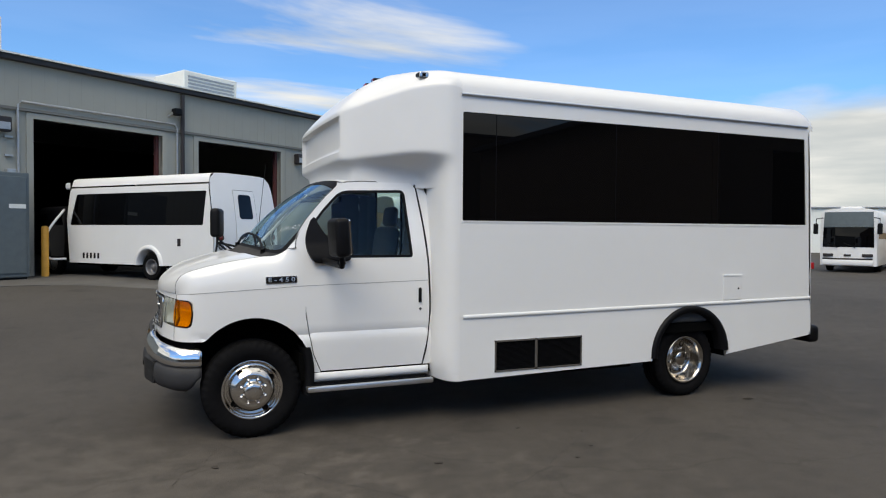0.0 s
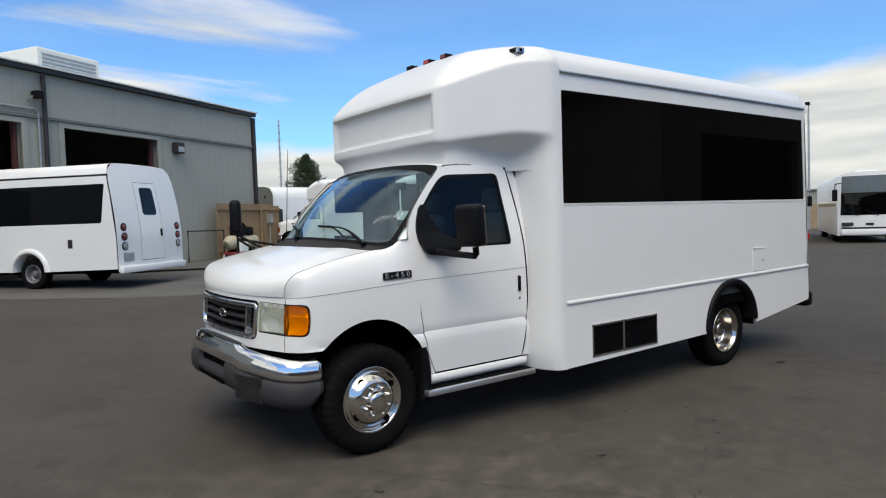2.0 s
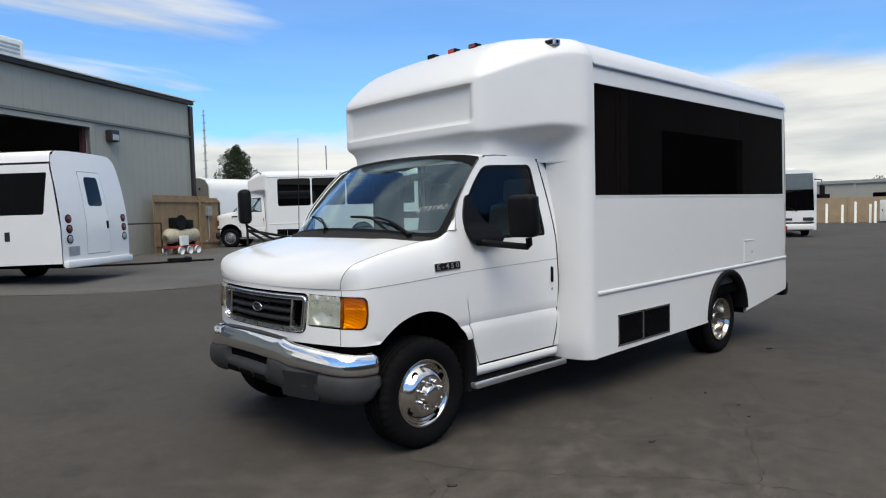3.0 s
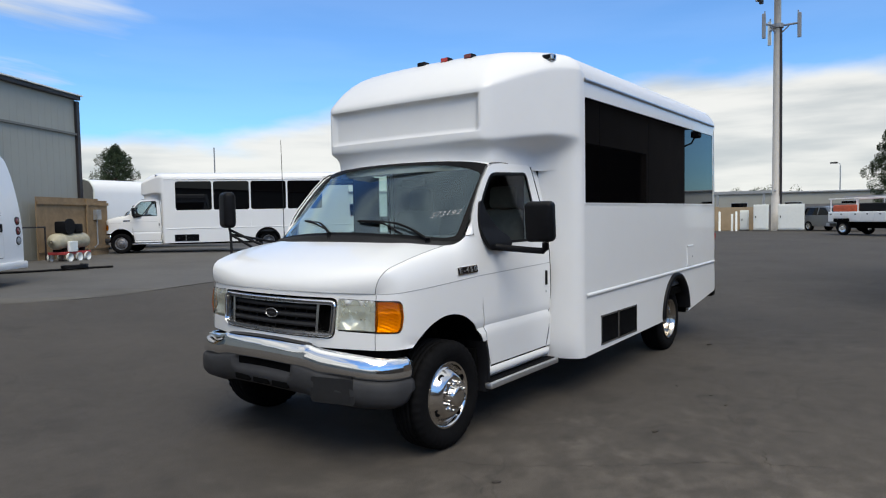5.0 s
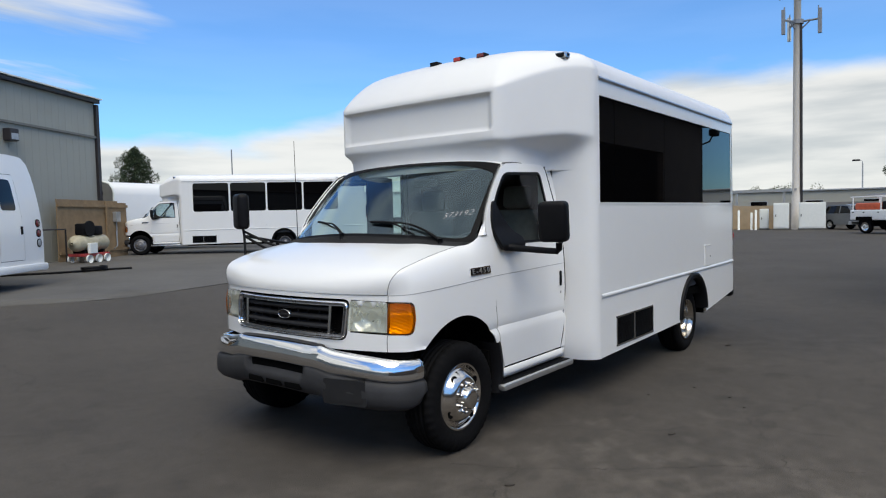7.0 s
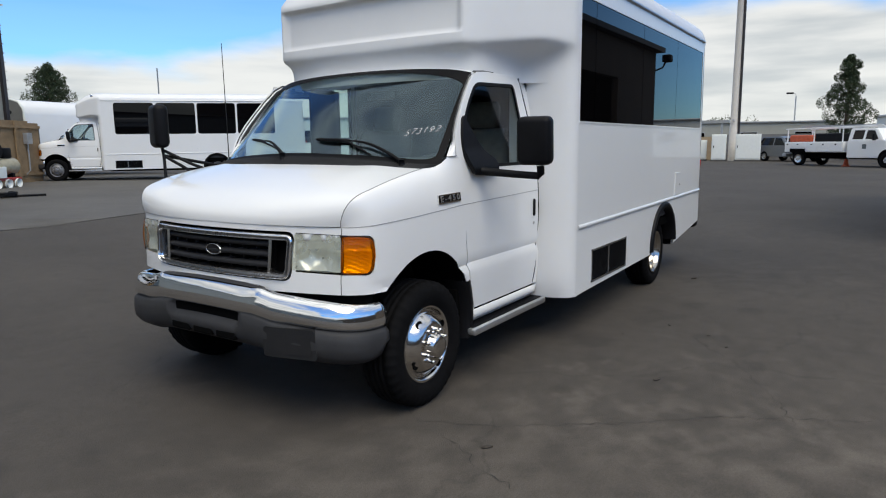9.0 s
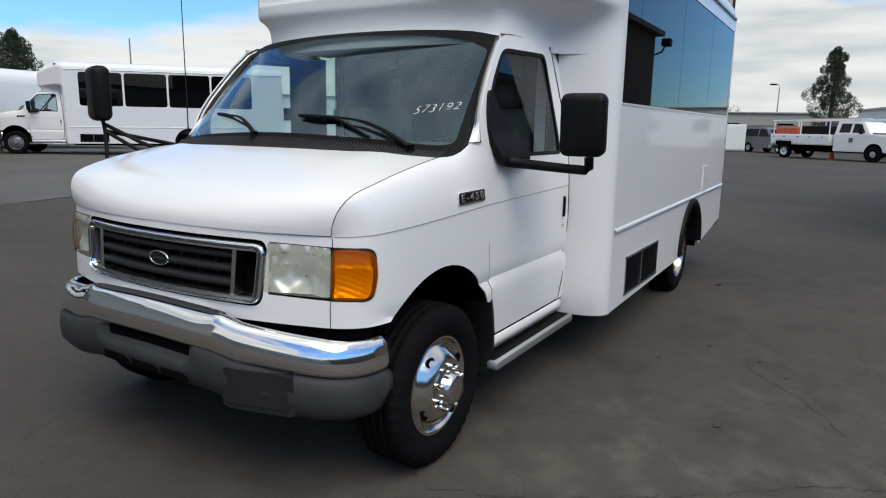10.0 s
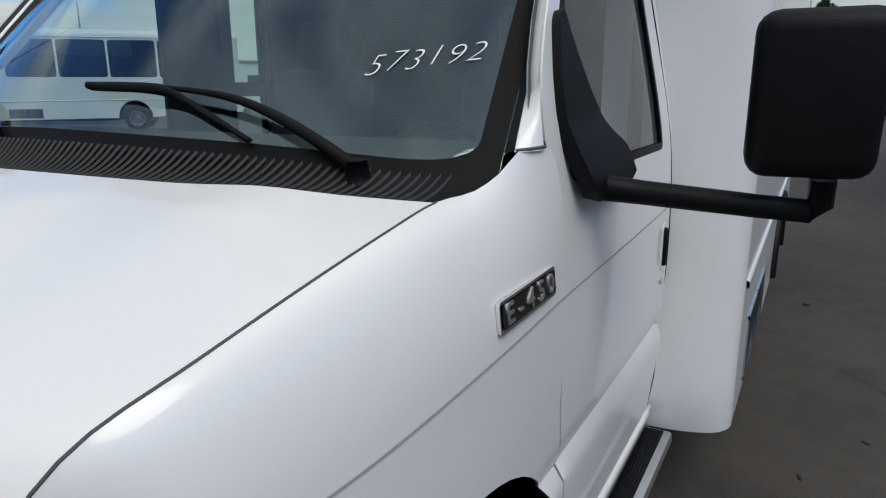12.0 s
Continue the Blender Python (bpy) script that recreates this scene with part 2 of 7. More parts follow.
def thicken(bm, d):
    """Gives a sheet a back at depth d."""
    bm.normal_update()
    faces, rim = list(bm.faces), [e for e in bm.edges if len(e.link_faces) == 1]
    back = {v: v.co - v.normal * d for v in bm.verts}
    inner = {v: bm.verts.new(c) for v, c in back.items()}
    for f in faces:
        bm.faces.new([inner[v] for v in reversed(f.verts)])
    for e in rim:
        lp = e.link_loops[0]
        a, b = lp.vert, lp.link_loop_next.vert
        bm.faces.new((b, a, inner[a], inner[b]))


def part(name, bm, material, parent=None, label="", smooth=None, solid=0.0):
    """One mesh object. smooth: an angle in degrees below which edges are shaded round."""
    me = bpy.data.meshes.new(name)
    if solid:
        thicken(bm, solid)
    if smooth is not None:
        for f in bm.faces:
            f.smooth = True
        lim = radians(smooth)
        for e in bm.edges:
            if len(e.link_faces) == 2 and e.calc_face_angle(0.0) > lim:
                e.smooth = False
    bm.to_mesh(me)
    bm.free()
    me.materials.append(material)
    ob = new(name, me)
    if parent is not None:
        ob.parent = parent
    if label:
        tagged(ob, label)
    return ob


def box(bm, x0, x1, y0, y1, z0, z1, bevel=0.0, seg=2, m=None):
    r = bmesh.ops.create_cube(bm, size=1.0)
    vs = r["verts"]
    for v in vs:
        v.co = Vector((x0 + (v.co.x + 0.5) * (x1 - x0), y0 + (v.co.y + 0.5) * (y1 - y0), z0 + (v.co.z + 0.5) * (z1 - z0)))
    if bevel:
        es = list({e for v in vs for e in v.link_edges})
        r = bmesh.ops.bevel(bm, geom=es, offset=bevel, segments=seg, profile=0.5, affect="EDGES")
        vs = list({v for f in r["faces"] for v in f.verts} | {v for v in vs if v.is_valid})
    if m is not None:
        for v in vs:
            v.co = m @ v.co
    return vs


def boxm(*a, **k):
    bm = bmesh.new()
    box(bm, *a, **k)
    return bm


def tube(bm, pts, r, seg=10, cap=True):
    """A round bar along points; r a number or one number a point."""
    pts = [Vector(p) for p in pts]
    rings, up = [], Vector((0, 0, 1))
    for i, p in enumerate(pts):
        d = (pts[min(i + 1, len(pts) - 1)] - pts[max(i - 1, 0)]).normalized()
        a = d.cross(up if abs(d.z) < 0.95 else Vector((1, 0, 0))).normalized()
        b = d.cross(a)
        rr = r if isinstance(r, (int, float)) else r[i]
        rings.append([bm.verts.new(p + rr * (math.cos(t) * a + math.sin(t) * b)) for t in [2 * math.pi * k / seg for k in range(seg)]])
    for a, b in zip(rings, rings[1:]):
        for k in range(seg):
            bm.faces.new((a[k], a[(k + 1) % seg], b[(k + 1) % seg], b[k]))
    if cap:
        bm.faces.new(rings[0])
        bm.faces.new(rings[-1][::-1])
    return bm


def tubem(pts, r, seg=10):
    return tube(bmesh.new(), pts, r, seg)


def grid(us, vs, fn, bm=None, close=False):
    bm = bm or bmesh.new()
    rows = [[bm.verts.new(fn(u, v)) for v in vs] for u in us]
    for a, b in zip(rows, rows[1:] + ([rows[0]] if close else [])):
        for k in range(len(vs) - 1):
            try:
                bm.faces.new((a[k], a[k + 1], b[k + 1], b[k]))
            except ValueError:
                pass
    return bm


def lathe(profile, seg=48, bm=None, centre=(0, 0, 0), sign=1.0, holes=None):
    """profile: (radius, out) rows, turned about the y axis; out runs along sign * y."""
    bm = bm or bmesh.new()
    c = Vector(centre)
    rings = []
    for r, o in profile:
        rings.append([bm.verts.new(c + Vector((r * math.cos(t), sign * o, r * math.sin(t)))) for t in [2 * math.pi * k / seg for k in range(seg)]])
    for a, b in zip(rings, rings[1:]):
        for k in range(seg):
            q = (a[k], a[(k + 1) % seg], b[(k + 1) % seg], b[k])
            bm.faces.new(q if sign < 0 else q[::-1])
    return bm


def lin(a, b, n):
    return [a + (b - a) * i / (n - 1) for i in range(n)]


def interp(x, table):
    """Smooth-ended piecewise linear value from rows of (x, value)."""
    return float(np.interp(x, [a for a, _ in table], [b for _, b in table]))


def curve(points, n):
    """n points along a rounded line through points (Catmull-Rom), evenly spaced."""
    P = [Vector(p) for p in points]
    P = [2 * P[0] - P[1]] + P + [2 * P[-1] - P[-2]]
    fine = []
    for i in range(1, len(P) - 2):
        for k in range(24):
            t = k / 24
            a, b, c, d = P[i - 1], P[i], P[i + 1], P[i + 2]
            fine.append(0.5 * ((2 * b) + (c - a) * t + (2 * a - 5 * b + 4 * c - d) * t * t + (3 * b - a - 3 * c + d) * t ** 3))
    fine.append(P[-2])
    acc = [0.0]
    for a, b in zip(fine, fine[1:]):
        acc.append(acc[-1] + (b - a).length)
    out = []
    for s in lin(0, acc[-1], n):
        j = min(max(int(np.searchsorted(acc, s)), 1), len(acc) - 1)
        w = (s - acc[j - 1]) / max(acc[j] - acc[j - 1], 1e-9)
        out.append(fine[j - 1].lerp(fine[j], w))
    return out


def rounded(poly, r, n=5):
    """A 2D polygon with its corners rounded by about r (one number, or one a corner)."""
    out = []
    k = len(poly)
    for i in range(k):
        p, a, b = Vector(poly[i]), Vector(poly[i - 1]), Vector(poly[(i + 1) % k])
        rr = r if isinstance(r, (int, float)) else r[i]
        if rr <= 0:
            out.append(tuple(p))
            continue
        u, w = (a - p), (b - p)
        d = min(rr, u.length * 0.45, w.length * 0.45)
        s, e = p + u.normalized() * d, p + w.normalized() * d
        for j in range(n + 1):
            t = j / n
            out.append(tuple((1 - t) ** 2 * s + 2 * t * (1 - t) * p + t * t * e))
    return out


def dense(poly, step):
    out = []
    for i in range(len(poly)):
        a, b = Vector(poly[i]), Vector(poly[(i + 1) % len(poly)])
        n = max(1, int((b - a).length / step))
        out += [tuple(a.lerp(b, j / n)) for j in range(n)]
    return out


def inside(p, poly):
    x, y = p
    c = False
    for i in range(len(poly)):
        (x0, y0), (x1, y1) = poly[i - 1], poly[i]
        if (y0 > y) != (y1 > y) and x < (x1 - x0) * (y - y0) / (y1 - y0) + x0:
            c = not c
    return c


def panel(outline, fn, holes=(), step=0.03, bm=None, flip=False):
    """A sheet over a 2D outline with holes, laid onto the surface fn(u, v)."""
    from mathutils.geometry import delaunay_2d_cdt
    bm = bm or bmesh.new()
    loops = [dense(outline, step)] + [dense(h, step) for h in holes]
    verts, edges = [], []
    for lp in loops:
        k = len(verts)
        verts += [Vector(p) for p in lp]
        edges += [(k + i, k + (i + 1) % len(lp)) for i in range(len(lp))]
    us, vs = [p[0] for p in outline], [p[1] for p in outline]
    edge_np = np.array([tuple(v) for v in verts])
    for u in np.arange(min(us) + step / 2, max(us), step):
        for v in np.arange(min(vs) + step / 2, max(vs), step):
            if inside((u, v), loops[0]) and not any(inside((u, v), h) for h in loops[1:]):
                if np.min(np.sum((edge_np - (u, v)) ** 2, 1)) > (0.45 * step) ** 2:
                    verts.append(Vector((u, v)))
    vo, _, fo, *_ = delaunay_2d_cdt(verts, edges, [], 2, 1e-6)
    made = [bm.verts.new(fn(p.x, p.y)) for p in vo]
    for f in fo:
        c = sum((vo[i] for i in f), Vector((0, 0))) / len(f)
        if any(inside(tuple(c), h) for h in loops[1:]):
            continue
        q = [made[i] for i in f]
        try:
            bm.faces.new(q[::-1] if flip else q)
        except ValueError:
            pass
    for v in [v for v in bm.verts if not v.link_faces]:
        bm.verts.remove(v)
    return bm


def ribbon(bm, pts, normal_fn, w, d):
    """A thin raised or sunk strip along points: width w, standing d out along normal_fn(p)."""
    pts = [Vector(p) for p in pts]
    rows = []
    for i, p in enumerate(pts):
        t = (pts[min(i + 1, len(pts) - 1)] - pts[max(i - 1, 0)]).normalized()
        n = Vector(normal_fn(p)).normalized()
        s = t.cross(n).normalized()
        rows.append([bm.verts.new(p + s * a + n * b) for a, b in ((-w / 2, 0), (-w / 2 * 0.7, d), (w / 2 * 0.7, d), (w / 2, 0))])
    for a, b in zip(rows, rows[1:]):
        for k in range(3):
            bm.faces.new((a[k], a[k + 1], b[k + 1], b[k]))
    return bm


def ground_z(x, y):
    t = max(0.0, y - 1.5)
    return 0.42 * (1 - math.exp(-t / 4.5)) * t / (t + 0.8) / (1 + math.exp((x - 17.0) / 2.0))


# ---------------- the shuttle bus: cutaway van cab with a fibreglass cap and coach body ----------------
# Local axes: x to the rear from the front axle, y to the passenger side, z up.
NOSE = [(-0.665, 0), (-0.655, 0.25), (-0.628, 0.46), (-0.598, 0.6), (-0.555, 0.75), (-0.52, 0.845), (-0.468, 0.915), (-0.40, 0.952),
        (-0.2, 0.985), (0.1, 1.0), (0.38, 1.003), (0.9, 1.005), (1.44, 1.003)]
NOSE_FINE = curve([(x, y, 0) for x, y in NOSE], 400)
NOSE_S = [0.0]
for _a, _b in zip(NOSE_FINE, NOSE_FINE[1:]):
    NOSE_S.append(NOSE_S[-1] + (_b - _a).length)
NOSE_X, NOSE_Y = [p.x for p in NOSE_FINE], [p.y for p in NOSE_FINE]


def s_of_y(y):
    return float(np.interp(y, NOSE_Y[:200], NOSE_S[:200]))


def s_of_x(x):
    return float(np.interp(x, NOSE_X, NOSE_S))


INSET = [(0.36, 0.03), (0.46, 0.018), (0.60, 0.006), (0.72, 0.000), (0.735, 0.006), (0.75, 0.019), (0.79, 0.005), (0.95, 0.0), (1.10, 0.0), (1.16, 0.001), (1.24, 0.004),
         (1.33, 0.010), (1.41, 0.020), (1.5, 0.036), (1.7, 0.077), (1.9, 0.117), (1.95, 0.127)]


def wrap(s, z, side, out=0.0):
    """The skin of the nose and cab sides: s runs from the middle of the front round to the door."""
    x, y = float(np.interp(s, NOSE_S, NOSE_X)), float(np.interp(s, NOSE_S, NOSE_Y))
    x2, y2 = float(np.interp(s + 0.01, NOSE_S, NOSE_X)), float(np.interp(s + 0.01, NOSE_S, NOSE_Y))
    x1, y1 = float(np.interp(s - 0.01, NOSE_S, NOSE_X)), float(np.interp(s - 0.01, NOSE_S, NOSE_Y))
    t = Vector((x2 - x1, y2 - y1)).normalized()
    n = Vector((-t.y, t.x))
    side_part = min(1.0, max(0.0, (s - 0.95) / 0.2))
    d = out - interp(z, INSET) * (side_part if z > 1.0 or z < 0.8 else 1.0 * side_part)
    # the front leans back a little towards the hood
    lean = (1 - side_part) * (max(0.0, z - 0.80) * 0.07)
    return Vector((x + n.x * d + lean, side * (y + n.y * d), z))


def side_pt(x, z, side, out=0.0):
    return wrap(s_of_x(x), z, side, out)


ARCH_C, ARCH_R = (0.015, 0.468), 0.428
HOOD_SEAM = [(-0.516, 0.826, 1.078), (-0.520, 0.836, 1.118), (-0.508, 0.856, 1.175), (-0.46, 0.880, 1.225), (-0.36, 0.901, 1.260), (-0.22, 0.910, 1.295), (-0.06, 0.910, 1.325), (0.075, 0.908, 1.345)]
DOOR_F = [(0.46, 0.515), (0.60, 0.455), (0.75, 0.425), (0.90, 0.398), (1.125, 0.376), (1.30, 0.372), (1.40, 0.392)]
DOOR_OUT = [(0.515, 0.462), (0.455, 0.60), (0.425, 0.75), (0.398, 0.90), (0.376, 1.125), (0.372, 1.30), (0.345, 1.37), (0.320, 1.42), (0.327, 1.48), (0.358, 1.55), (0.408, 1.625), (0.478, 1.71), (0.562, 1.805), (0.662, 1.900), (0.73, 1.932), (0.85, 1.942),
            (1.27, 1.945), (1.315, 1.90), (1.36, 1.60), (1.39, 1.30), (1.405, 0.95), (1.40, 0.75), (1.375, 0.60), (1.345, 0.462)]
DOOR_WIN = rounded([(0.440, 1.335), (0.405, 1.47), (0.432, 1.57), (0.535, 1.71), (0.68, 1.862), (1.215, 1.882), (1.262, 1.335)], [0.03, 0.06, 0.06, 0.1, 0.07, 0.05, 0.03], 4)


def shrink(poly, d):
    """A polygon moved inwards by about d."""
    n = len(poly)
    area = sum(poly[i - 1][0] * poly[i][1] - poly[i][0] * poly[i - 1][1] for i in range(n))
    sg = 1 if area > 0 else -1
    out = []
    for i in range(n):
        a, p, b = Vector(poly[i - 1]), Vector(poly[i]), Vector(poly[(i + 1) % n])
        t = ((p - a).normalized() + (b - p).normalized())
        t = t.normalized() if t.length > 1e-6 else (b - p).normalized()
        nn = Vector((-t.y, t.x)) * sg
        out.append(tuple(p + nn * d))
    return out


FRONT_TYRE_R, REAR_TYRE_R = 0.360, 0.352


def make_tyre(r, w, sign):
    """A tyre about the y axis, outer wall towards sign."""
    rim = 0.212
    prof = [(rim, -w * 0.42), (rim + 0.03, -w * 0.5), (r - 0.06, -w * 0.53), (r - 0.025, -w * 0.49), (r - 0.004, -w * 0.40)]
    for g in (-0.24, -0.08, 0.08, 0.24):
        prof += [(r, w * (g - 0.03)), (r - 0.011, w * (g - 0.022)), (r - 0.011, w * (g + 0.022)), (r, w * (g + 0.03))]
    prof += [(r - 0.004, w * 0.40), (r - 0.025, w * 0.49), (r - 0.06, w * 0.53), (rim + 0.035, w * 0.5), (rim + 0.028, w * 0.47), (rim, w * 0.42)]
    bm = bmesh.new()
    seg = 120
    rings = []
    for r0, o in prof:
        shoulder = r0 > r - 0.03 and abs(o) > w * 0.30
        rings.append([bm.verts.new(Vector(((r0 - (0.013 if shoulder and k % 3 == 0 else 0.0)) * math.cos(2 * math.pi * k / seg), sign * o,
                                           (r0 - (0.013 if shoulder and k % 3 == 0 else 0.0)) * math.sin(2 * math.pi * k / seg)))) for k in range(seg)])
    for a, b in zip(rings, rings[1:]):
        for k in range(seg):
            q = (a[k], a[(k + 1) % seg], b[(k + 1) % seg], b[k])
            bm.faces.new(q if sign < 0 else q[::-1])
    return bm


def make_wheel(parent, x, y, z, r, sign, dished, label, metal=None):
    """wheel > tyre, lug nuts. The wheel's own mesh is the bright liner."""
    if not dished:
        prof = [(0.222, -0.020), (0.226, 0.004), (0.219, 0.014), (0.206, 0.010), (0.200, -0.012), (0.192, -0.016), (0.176, 0.000), (0.150, 0.030), (0.128, 0.048),
                (0.114, 0.052), (0.108, 0.050), (0.074, 0.054), (0.070, 0.058), (0.066, 0.092), (0.058, 0.101), (0.030, 0.104), (0.0005, 0.104)]
        lug_r, lug_o, hole_r, hole_o = 0.092, 0.050, 0.160, 0.022
    else:
        prof = [(0.220, -0.010), (0.224, 0.010), (0.217, 0.018), (0.204, 0.010), (0.190, -0.040), (0.176, -0.095), (0.160, -0.118), (0.125, -0.120), (0.112, -0.112), (0.085, -0.100),
                (0.078, -0.095), (0.072, -0.040), (0.062, -0.028), (0.0005, -0.024)]
        lug_r, lug_o, hole_r, hole_o = 0.100, -0.110, 0.146, -0.118
    w = part("wheel", lathe(prof, 56, sign=sign), metal or (REAR_CHROME if dished else WHEEL_CHROME), parent, label, smooth=32)
    w.matrix_basis = pose(x, y, z)
    tw = 0.225
    t = part("tyre", make_tyre(r, tw, sign), RUBBER, w, smooth=40)
    t.matrix_basis = pose(0, -sign * (0.085 if not dished else 0.10), 0)
    for k in range(8):
        a = 2 * math.pi * (k + 0.5) / 8
        bm = lathe([(0.0125, 0.0), (0.0125, 0.026), (0.009, 0.034), (0.0005, 0.036)], 8, sign=sign)
        ob = part("lug_nut", bm, metal or WHEEL_CHROME, w, smooth=30)
        ob.matrix_basis = pose(lug_r * math.cos(a), sign * lug_o, lug_r * math.sin(a))
    for k in range(4 if not dished else 6):
        a = 2 * math.pi * (k + (0.38 if not dished else 0.0)) / (4 if not dished else 6)
        bm = lathe([(0.022, -0.006), (0.024, 0.004), (0.019, 0.005), (0.017, -0.004), (0.0005, -0.004)], 14, sign=sign)
        ob = part("wheel_hole", bm, DARK, w, smooth=30)
        ob.matrix_basis = pose(hole_r * math.cos(a), sign * hole_o, hole_r * math.sin(a))
    return w


CAP_X1 = 1.575
BODY_HW = 1.232
ROOF = [(2.60, 1.232), (2.68, 1.230), (2.735, 1.212), (2.79, 1.165), (2.838, 1.08), (2.875, 0.88), (2.90, 0.58), (2.915, 0.28), (2.92, 0.0)]


CAP_PLAN = curve([(1.575, -1.232, 0), (1.49, -1.230, 0), (1.41, -1.198, 0), (1.32, -1.150, 0), (1.0, -0.982, 0), (0.82, -0.892, 0), (0.735, -0.838, 0), (0.690, -0.745, 0), (0.668, -0.40, 0), (0.662, 0, 0)], 260)
RIDGE = [(0.68, 2.497), (0.813, 2.541), (0.98, 2.606), (1.15, 2.662), (1.24, 2.684), (1.40, 2.700), (1.50, 2.692), (1.575, 2.680)]


def cap_outline(n=65):
    """Half outline (driver's side) from the body seam round to the middle of the front."""
    acc = [0.0]
    for a, b in zip(CAP_PLAN, CAP_PLAN[1:]):
        acc.append(acc[-1] + (b - a).length)
    out = []
    for s in lin(0, acc[-1], n):
        j = min(max(int(np.searchsorted(acc, s)), 1), len(acc) - 1)
        out.append(CAP_PLAN[j - 1].lerp(CAP_PLAN[j], (s - acc[j - 1]) / max(acc[j] - acc[j - 1], 1e-9)))
    return out


NECK = curve([(1.575, -1.232, 0), (1.53, -1.226, 0), (1.475, -1.185, 0), (1.436, -1.09, 0), (1.410, -0.98, 0), (1.365, -0.905, 0), (1.28, -0.876, 0), (1.05, -0.862, 0), (0.86, -0.835, 0), (0.785, -0.76, 0),
              (0.735, -0.55, 0), (0.705, -0.28, 0), (0.695, 0, 0)], 65)
COLUMN = curve([(1.575, -1.232, 0), (1.53, -1.226, 0), (1.475, -1.185, 0), (1.436, -1.09, 0), (1.418, -0.97, 0), (1.412, -0.88, 0), (1.41, -0.76, 0)], 18)


def make_cap(parent):
    ring = cap_outline()
    n = len(ring)
    ridge = [interp(p.x, RIDGE) for p in ring]
    half = []
    # neck flaring out under the overhang
    for z in (1.90, 1.95, 2.00, 2.03, 2.055, 2.075, 2.09, 2.102, 2.112, 2.124, 2.14):
        w = interp(z, [(1.95, 0.0), (2.0, 0.03), (2.03, 0.08), (2.055, 0.20), (2.075, 0.40), (2.09, 0.64), (2.102, 0.85), (2.112, 0.945), (2.124, 0.985), (2.14, 1.0)])
        half.append([Vector((a.x, a.y, z + 0.05 * w * min(1.0, max(0.0, (b.x - 0.75) / 0.5)))).lerp(Vector((b.x, b.y, z + 0.05 * w * min(1.0, max(0.0, (b.x - 0.75) / 0.5)))), w) for a, b in zip(NECK, ring)])
    # upright band with the recessed sign panel
    for f in (0.02, 0.06, 0.085, 0.10, 0.2, 0.4, 0.6, 0.8, 0.875, 0.890, 0.91, 0.95):
        row = []
        for b, zr in zip(ring, ridge):
            z0 = 2.15 + 0.05 * min(1.0, max(0.0, (b.x - 0.75) / 0.5))
            p = Vector((b.x, b.y, z0 + (zr - z0) * f))
            if abs(p.y) < 0.765 and 0.09 < f < 0.88:
                p.x += 0.042
            row.append(p)
        half.append(row)
    # crown from the ridge up to the roof
    top = curve([(1.575, -h, z) for z, h in [(2.680, 1.230)] + ROOF[2:]], n)
    for t in (0.004, 0.03, 0.08, 0.16, 0.26, 0.37, 0.49, 0.62, 0.74, 0.85, 0.93, 1.0):
        row = []
        for k in range(n):
            r, e = Vector((ring[k].x, ring[k].y, ridge[k] - (0.004 if t < 0.01 else 0.0))), top[k]
            lift = 1 - (1 - t) ** 2.9
            row.append(Vector((r.x + (e.x - r.x) * t, r.y + (e.y - r.y) * t, r.z + (e.z - r.z) * lift)))
        half.append(row)
    rows = [row + [Vector((p.x, -p.y, p.z)) for p in row[-2::-1]] for row in half]
    bm = bmesh.new()
    vs = [[bm.verts.new(p) for p in r] for r in rows]
    for a, b in zip(vs, vs[1:]):
        for k in range(len(a) - 1):
            bm.faces.new((a[k + 1], a[k], b[k], b[k + 1]))
    cap = part("front_cap", bm, GELCOAT, parent, "white moulded fibreglass front cap", smooth=38)
    # clearance lamps, seated on the crown
    crown = [p for row in rows[-12:] for p in row]

    def crown_z(x, y):
        near = sorted(crown, key=lambda p: (p.x - x) ** 2 + (p.y - y) ** 2)[:4]
        w = [1 / ((p.x - x) ** 2 + (p.y - y) ** 2 + 1e-5) for p in near]
        return sum(p.z * k for p, k in zip(near, w)) / sum(w)
    for x, y, lm in ((1.110, -0.430, DARK_RED), (1.110, -0.190, RED), (1.110, 0.065, BLACK)):
        z = crown_z(x, y) + 0.004
        lamp = part("clearance_lamp", boxm(x - 0.030, x + 0.045, y - 0.042, y + 0.042, z - 0.034, z + 0.020, bevel=0.010), BLACK, cap, "small roof clearance lamp", smooth=40)
        part("lens", boxm(x - 0.036, x - 0.022, y - 0.034, y + 0.034, z - 0.016, z + 0.016, bevel=0.005), lm, lamp)
    for sd in (-1, 1):
        x, y = 1.300, sd * 1.060
        z = crown_z(x, y) + 0.004
        lamp = part("corner_lamp", boxm(x - 0.034, x + 0.045, y - 0.050, y + 0.050, z - 0.040, z + 0.024, bevel=0.012), CHROME_DULL, cap, "small bright-rimmed corner marker lamp", smooth=40)
        part("lens", boxm(x - 0.040, x - 0.030, y - 0.034, y + 0.034, z - 0.018, z + 0.016, bevel=0.005), BLACK, lamp)
        part("side_lens", boxm(x - 0.016, x + 0.02, y + sd * 0.046 - 0.004, y + sd * 0.046 + 0.006, z - 0.016, z + 0.014, bevel=0.003), BLACK, lamp)
    return cap


